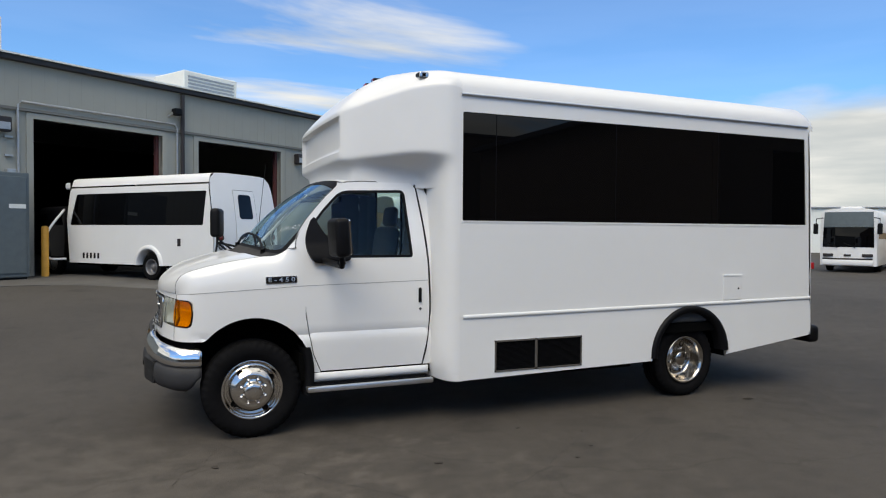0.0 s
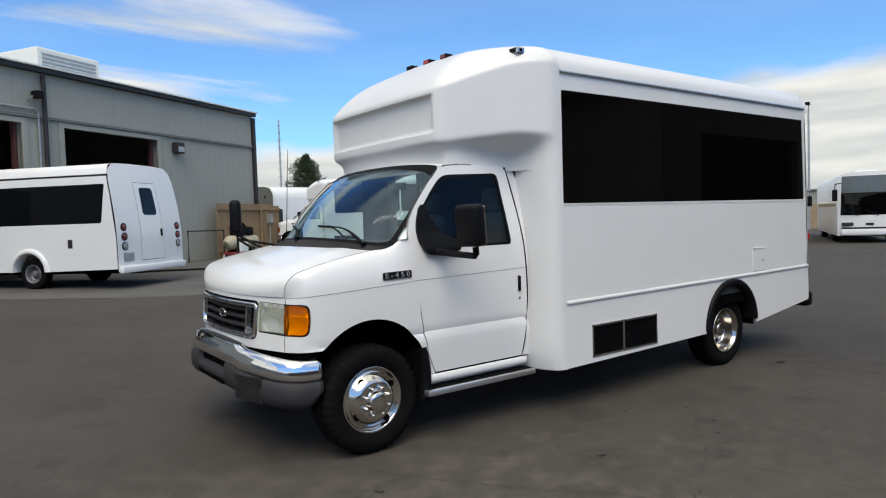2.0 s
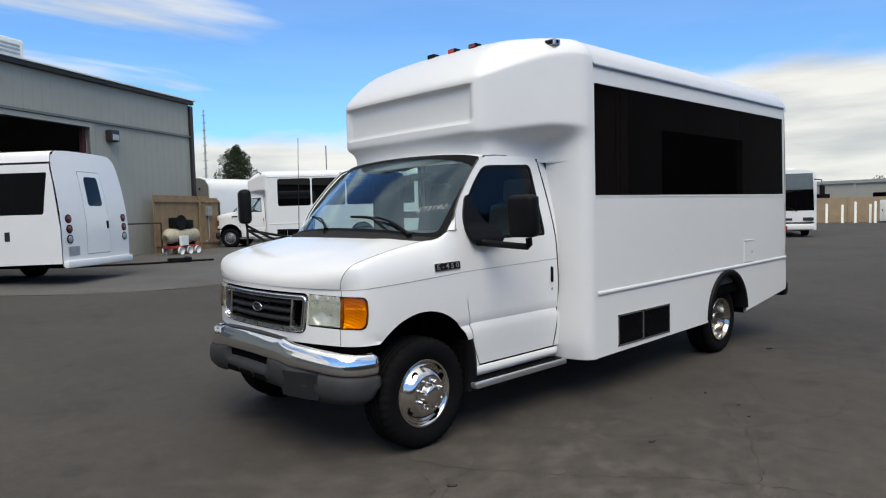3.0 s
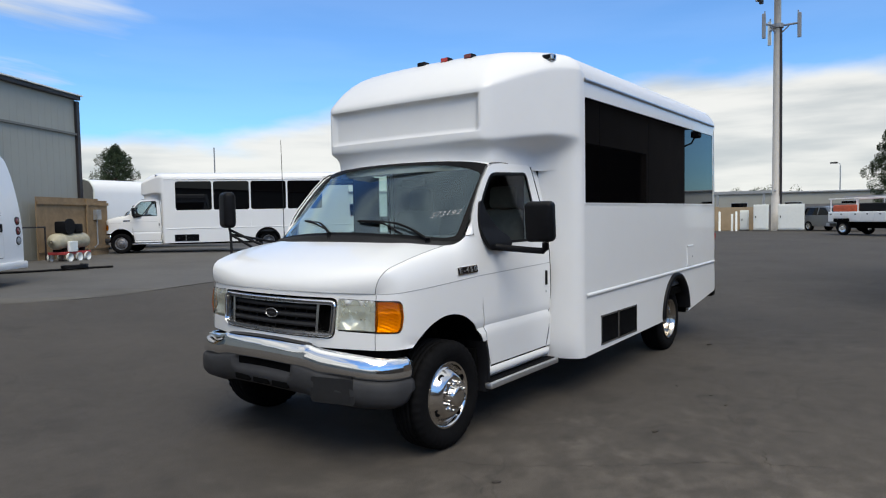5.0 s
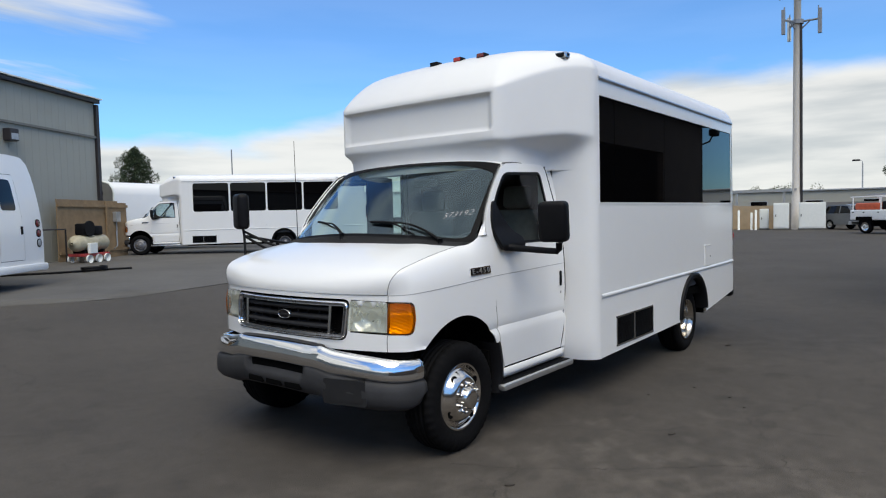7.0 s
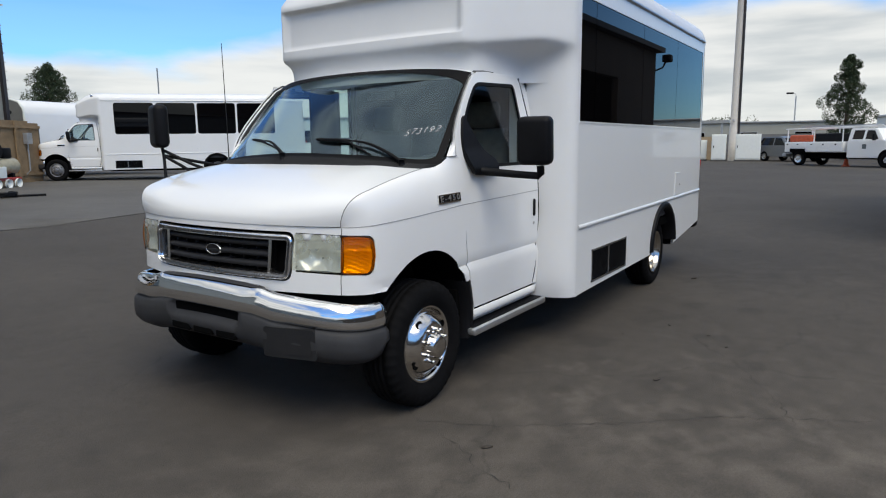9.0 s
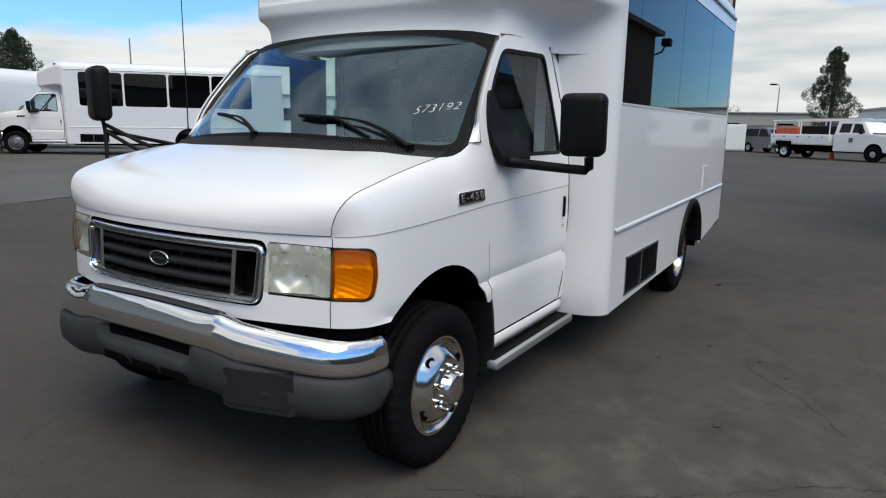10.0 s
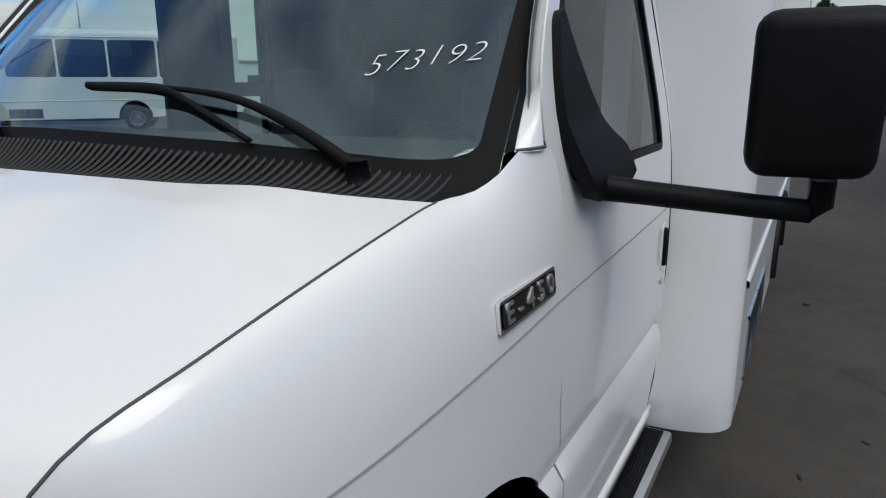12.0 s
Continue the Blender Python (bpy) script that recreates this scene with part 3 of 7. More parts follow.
def make_body(parent, length, style, axle):
    """Coach body behind the cap: sides, roof, rear, windows."""
    x0, x1 = CAP_X1, length
    hw = BODY_HW
    ax, az, ar = axle - 0.015, 0.405, 0.445
    for side in (-1, 1):
        out = [(x0, 0.352)]
        k0 = ax - ar * 0.99
        out += [(k0, 0.382)]
        for k in range(17):
            a = math.pi * (1 - k / 16)
            out.append((ax + ar * math.cos(a), az + 0.02 + 0.435 * math.sin(a)))
        out += [(ax + ar * 0.99, 0.388), (x1 - 0.06, 0.515), (x1 - 0.03, 0.56), (x1 - 0.055, 1.8), (x1 - 0.11, 2.62), (x0, 2.62)]
        holes = []
        if style == "strip":
            wins = [(1.592, 1.888), (1.888, 3.072), (3.072, 4.25), (4.25, 5.432)] if side < 0 else [(2.62, 3.50), (3.50, 4.25), (4.25, 5.432)]
            xa = wins[0][0] - 0.002
            holes.append(rounded([(xa, 1.632), (5.438, 1.640), (5.395, 2.508), (xa, 2.495)], 0.012, 2))
            if side > 0:
                entry = [(1.60, 0.75), (1.93, 0.75), (1.93, 2.17), (1.60, 2.17)]
                holes.append(entry)
                for ya, yb in ((1.625, 1.905),):
                    for za, zb in ((0.82, 1.48), (1.55, 2.125)):
                        g = part("entry_glass", boxm(ya, yb, hw - 0.016, hw - 0.010, za, zb), DOOR_GLASS, parent)
                        g.visible_shadow = False
                bm = bmesh.new()
                for q in ((1.60, 1.625, 0.75, 2.17), (1.905, 1.93, 0.75, 2.17), (1.625, 1.905, 0.75, 0.82), (1.625, 1.905, 1.48, 1.55), (1.625, 1.905, 2.125, 2.17)):
                    box(bm, q[0], q[1], hw - 0.03, hw - 0.003, q[2], q[3])
                part("entry_frame", bm, BLACK, parent)
        else:
            n = int((x1 - 0.35 - 2.0) / 1.31)
            wins = [(1.95 + i * 1.31, 1.95 + i * 1.31 + 1.25) for i in range(n)]
            holes += [rounded([(a, 1.53), (b, 1.53), (b, 2.56), (a, 2.56)], 0.09, 4) for a, b in wins]
        vent = [(1.885, 0.400), (2.728, 0.400), (2.728, 0.660), (1.885, 0.660)]
        if side < 0:
            holes.append(vent)
        bm = panel(out, lambda u, v: Vector((u, side * hw, v)), holes, step=0.10, flip=side > 0)
        wall = part("side_panel", bm, PANEL_WHITE, parent, "smooth white side panel", smooth=30, solid=0.025)
        # windows
        if style == "strip":
            for i, (a, b) in enumerate(wins):
                top = lambda x: 2.495 + (x - 1.59) * 0.0035
                bm = bmesh.new()
                zb0, zb1 = 1.632 + (a - 1.59) * 0.002, 1.632 + (b - 1.59) * 0.002
                last = b > 5.4
                q = [(a + 0.004, zb0 + 0.004), (b - 0.004, zb1 + 0.004), ((5.393 if last else b) - 0.004, top(b) - 0.006), (a + 0.004, top(a) - 0.006)]
                bm = panel(q, lambda u, v: Vector((u, side * (hw - 0.004), v)), step=0.6, flip=side > 0)
                part("window_pane", bm, PRIVACY, parent, "black privacy glass pane", solid=0.006)
                if i:
                    part("window_joint", boxm(a - 0.005, a + 0.005, min(side * (hw - 0.014), side * (hw - 0.007)), max(side * (hw - 0.014), side * (hw - 0.007)), 1.64, 2.49), BLACK, parent)
            bm = bmesh.new()
            box(bm, wins[0][0] - 0.006, 5.44, side * (hw - 0.002) - 0.006, side * (hw - 0.002) + 0.006, 1.622, 1.633)
            part("window_sill", bm, PANEL_WHITE, parent)
        else:
            for a, b in wins:
                bm = panel(rounded([(a, 1.53), (b, 1.53), (b, 2.56), (a, 2.56)], 0.09, 4), lambda u, v: Vector((u, side * (hw - 0.012), v)), step=0.5, flip=side > 0)
                part("window_pane", bm, PRIVACY, parent, "black privacy glass pane", solid=0.006)
        # rub rail, gutter
        bm = bmesh.new()
        ribbon(bm, [(x, side * hw, 0.862 + (x - 1.6) * 0.009) for x in lin(1.60, x1 - 0.05, 12)], lambda p: (0, side, 0), 0.034, 0.010)
        part("rub_rail", bm, PANEL_WHITE, parent, smooth=30)
        bm = bmesh.new()
        ribbon(bm, [(x, side * (hw - 0.001), 2.632) for x in lin(x0 - 0.003, x1 - 0.14, 6)], lambda p: (0, side, 0), 0.030, 0.016)
        part("gutter", bm, ALU, parent, smooth=30)
        # wheel arch flare
        bm = bmesh.new()
        pts = []
        for k in range(19):
            a = math.pi * (1.01 - 1.0 * k / 18)
            pts.append((ax + (ar + 0.0) * math.cos(a), side * hw, az + 0.015 + 0.440 * math.sin(a)))
        rows = []
        for i, p in enumerate(pts):
            c = Vector((ax, p[1], az))
            d = (Vector(p) - c).normalized()
            rows.append([bm.verts.new(Vector(p) + d * a + Vector((0, side * b, 0))) for a, b in ((0.012, 0.0), (0.010, 0.020), (-0.008, 0.030), (-0.042, 0.026), (-0.055, -0.02), (-0.055, -0.10))])
        for a, b in zip(rows, rows[1:]):
            for k in range(5):
                bm.faces.new((a[k], a[k + 1], b[k + 1], b[k]))
        part("wheel_flare", bm, BLACK, parent, "black rubber wheel arch flare", smooth=50)
        if side < 0:
            # battery / heater vent
            a, b, c, d = 1.885, 2.728, 0.400, 0.660
            bm = bmesh.new()
            for q in ((a, b, c, c + 0.014), (a, b, d - 0.014, d), (a, a + 0.014, c, d), (b - 0.014, b, c, d), (2.262, 2.286, c, d)):
                box(bm, q[0], q[1], -hw - 0.006, -hw + 0.014, q[2], q[3])
            v = part("vent_frame", bm, CHROME_DULL, parent, "dull metal vent frame with black mesh")
            bm = bmesh.new()
            for k in range(24):
                z = c + 0.02 + k * (d - c - 0.035) / 23
                box(bm, a + 0.012, b - 0.012, -hw + 0.008, -hw + 0.013, z, z + 0.004)
            part("mesh_screen", bm, BLACK, v)
            part("backing", boxm(a - 0.02, b + 0.02, -hw + 0.016, -hw + 0.06, c - 0.02, d + 0.02), DARK, v)
            # filler hatch
            h = part("access_hatch", boxm(4.335, 4.565, -hw - 0.007, -hw + 0.005, 0.912, 1.142, bevel=0.004), PANEL_WHITE, parent, "flush white access hatch")
            part("lock", lathe([(0.010, 0), (0.010, 0.004), (0.0005, 0.005)], 10, centre=(4.52, -hw - 0.007, 1.02), sign=-1), CHROME_DULL, h)
            part("lip", boxm(4.33, 4.57, -hw - 0.012, -hw, 1.142, 1.150), PANEL_WHITE, h)
            part("marker_lamp", boxm(x1 - 0.035, x1 + 0.005, -hw - 0.004, -hw + 0.03, 1.19, 1.26, bevel=0.006), RED, parent, "red rear side marker lamp")
    # roof
    prof = [(-h, z) for z, h in ROOF] + [(h, z) for z, h in ROOF[-2::-1]]
    prof = [(p.x, p.y) for p in curve([(a, b, 0) for a, b in prof], 61)]
    xs = lin(x0, x1 - 0.16, 10) + [x1 - 0.10, x1 - 0.06]

    def roof_fn(u, v):
        y, z = prof[v]
        k = max(0.0, (u - (x1 - 0.16)) / 0.10)
        return Vector((u, y, z - 0.10 * k * k * max(0.0, (z - 2.58) / 0.3)))
    bm = grid(xs, list(range(61)), roof_fn)
    part("roof", bm, GELCOAT, parent, "white fibreglass roof", smooth=40)
    # rear wall
    bm = bmesh.new()
    out = [(-hw, 0.52), (hw, 0.52), (hw, 2.58)] + [(y, z - 0.03) for y, z in prof[::-3]] + [(-hw, 2.58)]
    bm = panel(out, lambda u, v: Vector((x1 - 0.03 - 0.07 * max(0, (v - 0.6) / 2.1), u, v)), step=0.2)
    part("rear_wall", bm, GELCOAT, parent, solid=0.02, smooth=30)
    part("rear_bumper", boxm(x1 + 0.02, x1 + 0.16, -1.20, 1.20, 0.42, 0.60, bevel=0.045, seg=3), BLACK, parent, "black rear bumper", smooth=40)
    part("bumper_bracket", boxm(x1 - 0.3, x1 + 0.05, -0.6, 0.6, 0.46, 0.54), BLACK, parent)
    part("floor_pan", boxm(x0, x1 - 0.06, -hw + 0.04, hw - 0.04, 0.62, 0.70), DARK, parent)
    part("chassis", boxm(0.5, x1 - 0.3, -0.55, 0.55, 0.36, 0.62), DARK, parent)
    # unseen box added to block skylight and deepen the shade on the ground
    part("skylight_block", boxm(1.66, ax - 0.52, -1.02, 1.02, 0.30, 0.61), DARK, parent)
    # near-black liners and inner box paint the shade inside the rear arches
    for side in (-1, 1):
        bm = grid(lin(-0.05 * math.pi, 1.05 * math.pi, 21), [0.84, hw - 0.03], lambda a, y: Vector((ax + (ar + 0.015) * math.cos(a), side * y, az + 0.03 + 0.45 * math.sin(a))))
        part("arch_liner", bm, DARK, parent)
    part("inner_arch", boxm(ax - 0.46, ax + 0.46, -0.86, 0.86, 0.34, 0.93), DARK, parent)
    # body front columns
    for side in (-1, 1):
        zz = lin(0.36, 1.92, 26)
        def col_fn(u, v):
            p = COLUMN[v]
            k = max(0.0, (0.52 - u) / 0.17)
            shift = 0.03 * k * k
            return Vector((p.x + shift, -side * (p.y + 0.0), u - 0.012 * k)) if side > 0 else Vector((p.x + shift, p.y, u - 0.012 * k))
        bm = grid(zz, list(range(18 if side < 0 else 10)), col_fn)
        part("corner_column", bm, GELCOAT, parent, "white rounded fibreglass corner", smooth=40)
        part("column_base", panel([(p.x, p.y) for p in COLUMN] + [(1.575, -0.97)], lambda u, v: Vector((u + 0.012, -side * v * -1 if side < 0 else -v, 0.352)), step=0.08), GELCOAT, parent)
    for q in ((1.96, x1 - 0.16, 1.170, 1.190, 0.72, 2.55), (1.62, x1 - 0.16, -1.190, -1.170, 0.72, 2.55), (x1 - 0.18, x1 - 0.16, -1.165, 1.165, 0.72, 2.55), (1.62, x1 - 0.16, -1.12, 1.12, 2.56, 2.58), (1.62, x1 - 0.18, -1.165, 1.165, 0.705, 0.72)):
        part("inner_lining", boxm(*q), LINING, parent)
    for q in ((1.62, 1.96, 1.17, 1.19, 2.20, 2.55), (1.02, 1.31, 0.845, 0.865, 0.95, 1.93)):
        part("inner_lining", boxm(*q), LINING, parent)
    # lining behind the cab doors
    for side in (-1, 1):
        bm = grid([0.90, 1.2, 1.6, 1.93], list(range(6)), lambda u, v: Vector(((1.300, 1.375, 1.425, 1.47, 1.53, 1.60)[v], side * (0.885, 0.875, 0.90, 1.03, 1.12, 1.17)[v], u)))
        part("entry_lining", bm, INTERIOR, parent, smooth=40, solid=0.008)
    part("bulkhead", boxm(1.50, 1.53, -1.15, 1.15, 0.40, 0.95), DARK, parent)


def make_cab(parent, lettering=True):
    """Van nose, doors, windscreen, grille, lamps, bumper."""
    s_end = s_of_x(0.395)
    s_hl0, s_hl1 = s_of_y(0.575), s_of_y(0.825)
    s_am1 = s_of_x(-0.425)
    lamps_hole = rounded([(s_hl0 - 0.016, 0.842), (s_am1 + 0.012, 0.832), (s_am1 + 0.02, 0.93), (s_am1 + 0.012, 1.032), (s_hl0 - 0.002, 1.043)], [0.01, 0.06, 0.02, 0.05, 0.01], 4)
    # fascia between the lamps, down to the bumper
    zf = 0.733
    g_out = rounded([(-0.553, 0.797), (0.553, 0.797), (0.573, 1.032), (-0.573, 1.032)], 0.05, 4)
    g_hole = rounded([(-0.558, 0.790), (0.558, 0.790), (0.578, 1.046), (-0.578, 1.046)], 0.05, 4)

    def front(u, v, out=0.0):
        side = -1 if u < 0 else 1
        return wrap(s_of_y(abs(u)), v, side, out)
    bm = panel([(-0.584, zf), (0.584, zf), (0.584, 1.075), (-0.584, 1.075)], lambda u, v: front(u, v), [g_hole], step=0.04, flip=True)
    part("front_panel", bm, WHITE, parent, smooth=30)
    # grille: surround, recess, bars, emblem
    loop = []
    for (ua, va), (ub, vb) in zip(g_out, g_out[1:] + g_out[:1]):
        n = max(1, int(math.hypot(ub - ua, vb - va) / 0.03))
        loop += [(ua + (ub - ua) * k / n, va + (vb - va) * k / n) for k in range(n)]

    def frame_ring(steps):
        bm = bmesh.new()
        rings = [[bm.verts.new(front(u, v, o)) for u, v in shrink(loop, d)] for d, o in steps]
        for a, b in zip(rings, rings[1:]):
            for k in range(len(a)):
                bm.faces.new((a[k], b[k], b[(k + 1) % len(a)], a[(k + 1) % len(a)]))
        bmesh.ops.recalc_face_normals(bm, faces=bm.faces)
        return bm
    gr = part("grille", frame_ring([(0.0, -0.02), (0.0, 0.004), (0.005, 0.012), (0.010, 0.0125), (0.014, 0.006), (0.024, 0.003), (0.027, 0.008), (0.031, 0.007), (0.034, -0.04)]), GRILLE_BAND, parent, "bright chrome grille surround with dark bars", smooth=25)
    part("surround_edge", frame_ring([(0.002, 0.010), (0.005, 0.0145), (0.010, 0.015), (0.012, 0.010)]), CHROME, gr, smooth=60)
    part("inner_edge", frame_ring([(0.0245, 0.005), (0.027, 0.0105), (0.030, 0.0105), (0.033, -0.004)]), CHROME, gr, smooth=60)
    bm = panel(shrink(g_hole, -0.02), lambda u, v: front(u, v, -0.06), step=0.06, flip=True)
    part("recess", bm, DARK, gr)
    for z in (0.862, 0.917, 0.972):
        us = lin(-0.43, 0.43, 21)
        bm = bmesh.new()
        rows = []
        for u in us:
            p = front(u, z, -0.012)
            rows.append([bm.verts.new(p + Vector(d)) for d in ((0.045, 0, 0.020), (0.012, 0, 0.017), (-0.002, 0, 0.009), (-0.004, 0, -0.004), (0.010, 0, -0.013), (0.045, 0, -0.015))])
        for a, b in zip(rows, rows[1:]):
            for k in range(5):
                bm.faces.new((a[k], b[k], b[k + 1], a[k + 1]))
        part("grille_bar", bm, BAR, gr, smooth=40)
    for u in (-0.43, 0.43):
        bm = bmesh.new()
        rows = []
        for z in lin(0.826, 1.008, 6):
            p = front(u * (1 + (z - 0.92) * 0.12), z, 0.0)
            rows.append([bm.verts.new(p + Vector(d)) for d in ((0.035, -0.012, 0), (-0.004, -0.011, 0), (-0.004, 0.011, 0), (0.035, 0.012, 0))])
        for a, b in zip(rows, rows[1:]):
            for k in range(3):
                bm.faces.new((a[k], a[k + 1], b[k + 1], b[k]))
        part("grille_upright", bm, SATIN, gr)
    for k in range(9):
        u = -0.40 + 0.10 * k
        p = front(u, 0.92, -0.03)
        part("grille_fin", boxm(p.x + 0.012, p.x + 0.03, u - 0.004, u + 0.004, 0.83, 1.012), BAR, gr)
    em = bmesh.new()
    rings = []
    for k, (q, o) in enumerate(((1.0, 0.02), (1.0, -0.006), (0.95, -0.012), (0.90, -0.012), (0.88, -0.008))):
        rings.append([em.verts.new((-0.637 + o, 0.064 * q * math.cos(t), 0.922 + 0.031 * q * math.sin(t))) for t in [2 * math.pi * j / 28 for j in range(28)]])
    for a, b in zip(rings, rings[1:]):
        for k in range(28):
            em.faces.new((a[k], b[k], b[(k + 1) % 28], a[(k + 1) % 28]))
    e = part("emblem", em, SATIN, gr, "oval bright-rimmed badge", smooth=40)
    em = bmesh.new()
    em.faces.new([em.verts.new((-0.646, 0.0575 * math.cos(t), 0.922 + 0.028 * math.sin(t))) for t in [-2 * math.pi * j / 28 for j in range(28)]])
    part("badge_face", em, BLACK_GLOSS, e)
    for side in (-1, 1):
        fl = side < 0
        W = lambda s, z, o=0.0: wrap(s, z, side, o)
        # fender: front corner, arch and flank up to the crease
        s_arch = [(s_of_x(ARCH_C[0] + ARCH_R * math.cos(a)), ARCH_C[1] + ARCH_R * math.sin(a)) for a in [math.pi * (0.775 - k * (0.775 + 0.005) / 20) for k in range(21)]]
        crease = lambda s: 1.074 + 0.051 * min(1, max(0, (s - 0.9) / 0.9))
        top = [(s, crease(s)) for s in lin(s_end, s_of_y(0.584), 26)]
        door_edge = [(s_of_x(x) - 0.003, z) for z, x in DOOR_F if z < 1.12]
        out = [(s_of_y(0.584), zf)] + [(s_of_x(-0.335), zf)] + s_arch + [(s_of_x(0.51), 0.455)] + door_edge + top
        bm = panel(out, W, [lamps_hole], step=0.035, flip=not fl)
        part("fender", bm, WHITE, parent, "glossy white front fender", smooth=32, solid=0.006)
        # upper fender, between crease and hood seam
        n = 34
        seam = curve([(x, side * y, z) for x, y, z in HOOD_SEAM] + [(0.165, side * 0.926, 1.351), (0.232, side * 0.945, 1.378), (0.267, side * 0.955, 1.406), (0.325, side * 0.984, 1.411)], n)
        s0 = s_of_y(0.826)
        low = [wrap(s, crease(s), side) for s in [s0 + (s_end - s0) * (k / (n - 1)) ** 1.0 for k in range(n)]]
        bm = bmesh.new()
        rows = []
        for k in range(n):
            a, b = low[k], seam[k]
            hgt = b.z - a.z
            c1 = a + Vector((0, 0, hgt * 0.55))
            inn = (a - b)
            inn.z = 0
            c2 = b + inn * 0.45 + Vector((0, 0, -0.004))
            row = []
            for j in range(11):
                t = j / 10
                row.append(bm.verts.new((1 - t) ** 3 * a + 3 * (1 - t) ** 2 * t * c1 + 3 * (1 - t) * t * t * c2 + t ** 3 * b))
            rows.append(row)
        for a, b in zip(rows, rows[1:]):
            for j in range(10):
                q = (a[j], b[j], b[j + 1], a[j + 1])
                try:
                    bm.faces.new(q if fl else q[::-1])
                except ValueError:
                    pass
        part("fender_top", bm, WHITE, parent, smooth=50)
        # grey ribbon painting the shading step along the crease, and a dark line along the hood joint
        bm = bmesh.new()
        ribbon(bm, [wrap(s, crease(s), side, 0.0005) for s in lin(s_of_y(0.83), s_end, 30)], lambda p: (0, side, 0.2), 0.004, 0.001)
        part("body_crease", bm, CREASE, parent)
        bm = bmesh.new()
        tube(bm, [Vector(p) + Vector((0, 0, 0.0)) for p in seam[:n - 9]], 0.0019, 6)
        part("hood_joint", bm, SEAM, parent)
        for za, zb in ((1.070, 1.036), (0.842, zf)):
            part("fascia_joint", tubem([W(s_hl1 + 0.003, z, 0.0) for z in lin(za, zb, 6)], 0.0022, 5), SEAM, parent)
        # lamps
        hl = rounded([(s_hl0 - 0.012, 0.850), (s_hl1, 0.846), (s_hl1, 1.034), (s_hl0 + 0.004, 1.040)], 0.012, 2)
        bm = panel(hl, lambda u, v: W(u, v, 0.002 + 0.010 * math.sin(math.pi * (v - 0.845) / 0.195)), step=0.02, flip=not fl)
        h = part("headlight", bm, LENS_CLEAR, parent, "slightly hazed clear headlight lens", smooth=40)
        h.visible_shadow = False
        def bowl(u, v):
            # stepped reflector: a bright square bowl, fluted towards the outer end, a dark shelf above
            du, dv = (u - (s_hl0 + s_hl1) / 2 - 0.015) / 0.13, (v - 0.915) / 0.085
            cell = 0.0016 * math.sin(u * 480) if u > s_hl1 - 0.085 else 0.0045 * math.sin((u - s_hl0) * 62) * math.cos((v - 0.84) * 55)
            return W(u, v, -0.064 + 0.050 * min(1.0, du * du + dv * dv) + (0.018 if v > 1.0 else 0.0) + cell)
        bm = panel(hl, bowl, step=0.009, flip=not fl)
        part("reflector", bm, REFLECTOR, h, smooth=50)
        am = rounded([(s_hl1 + 0.006, 0.842), (s_am1, 0.838), (s_am1 + 0.012, 0.93), (s_am1, 1.026), (s_hl1 + 0.006, 1.032)], [0.01, 0.055, 0.02, 0.05, 0.01], 4)
        bm = panel(am, lambda u, v: W(u, v, 0.003 + 0.012 * math.sin(math.pi * (v - 0.835) / 0.20) + 0.0012 * math.sin(v * 420)), step=0.006, flip=not fl)
        ts = part("turn_signal", bm, AMBER, parent, "amber wraparound turn signal lens", smooth=40)
        ts.visible_shadow = False
        bm = panel(am, lambda u, v: W(u, v, -0.052 + 0.036 * min(1.0, ((u - s_hl1 - 0.07) / 0.10) ** 2 + ((v - 0.90) / 0.09) ** 2) - (0.012 if v > 0.955 else 0.0) + 0.0030 * math.sin(v * 300) * math.cos((u - s_hl1) * 90)), step=0.007, flip=not fl)
        part("amber_reflector", bm, AMBER_BACK, ts, smooth=30)
        edge3 = [W(u, v, 0.001) for u, v in am]
        part("lens_gasket", tube(bmesh.new(), edge3 + edge3[:1], 0.0055, 6), BLACK, ts, smooth=60)
        bm = panel(shrink(lamps_hole, -0.006), lambda u, v: W(u, v, -0.066), step=0.03, flip=not fl)
        part("lamp_surround", bm, BLACK, parent)
        # door
        D = lambda x, z, o=0.0: side_pt(x, z, side, o)
        bm = panel(shrink(DOOR_OUT, 0.0045), lambda u, v: D(u, v), [DOOR_WIN], step=0.035, flip=not fl)
        dr = part("cab_door", bm, WHITE, parent, "glossy white cab door with black window seal", smooth=32, solid=0.03)
        edge_line = [(1.312, 1.914), (1.322, 1.895), (1.367, 1.60), (1.397, 1.30), (1.412, 0.95), (1.407, 0.75), (1.382, 0.60), (1.352, 0.470)]
        part("door_rubber", tube(bmesh.new(), curve([D(x, z, -0.004) for x, z in edge_line], 30), 0.0045, 6), BLACK, dr, smooth=60)
        part("door_front_joint", tube(bmesh.new(), curve([D(x + 0.001, z, -0.0035) for x, z in DOOR_OUT[:8]], 30), 0.0030, 6), SEAM, dr, smooth=60)
        bm = panel(shrink(DOOR_OUT, -0.005), lambda u, v: D(u, v, -0.022), [shrink(DOOR_WIN, -0.02)], step=0.06, flip=not fl)
        part("door_gap", bm, SEAM, dr)
        bm = panel(shrink(DOOR_WIN, 0.0), lambda u, v: D(u, v, 0.001), [shrink(DOOR_WIN, 0.020)], step=0.03, flip=not fl)
        part("window_seal", bm, BLACK, dr, smooth=30, solid=0.012)
        bm = panel(shrink(DOOR_WIN, 0.012), lambda u, v: D(u, v, -0.010), step=0.05, flip=not fl)
        gl = part("door_glass", bm, DOOR_GLASS, dr, smooth=40)
        gl.visible_shadow = False
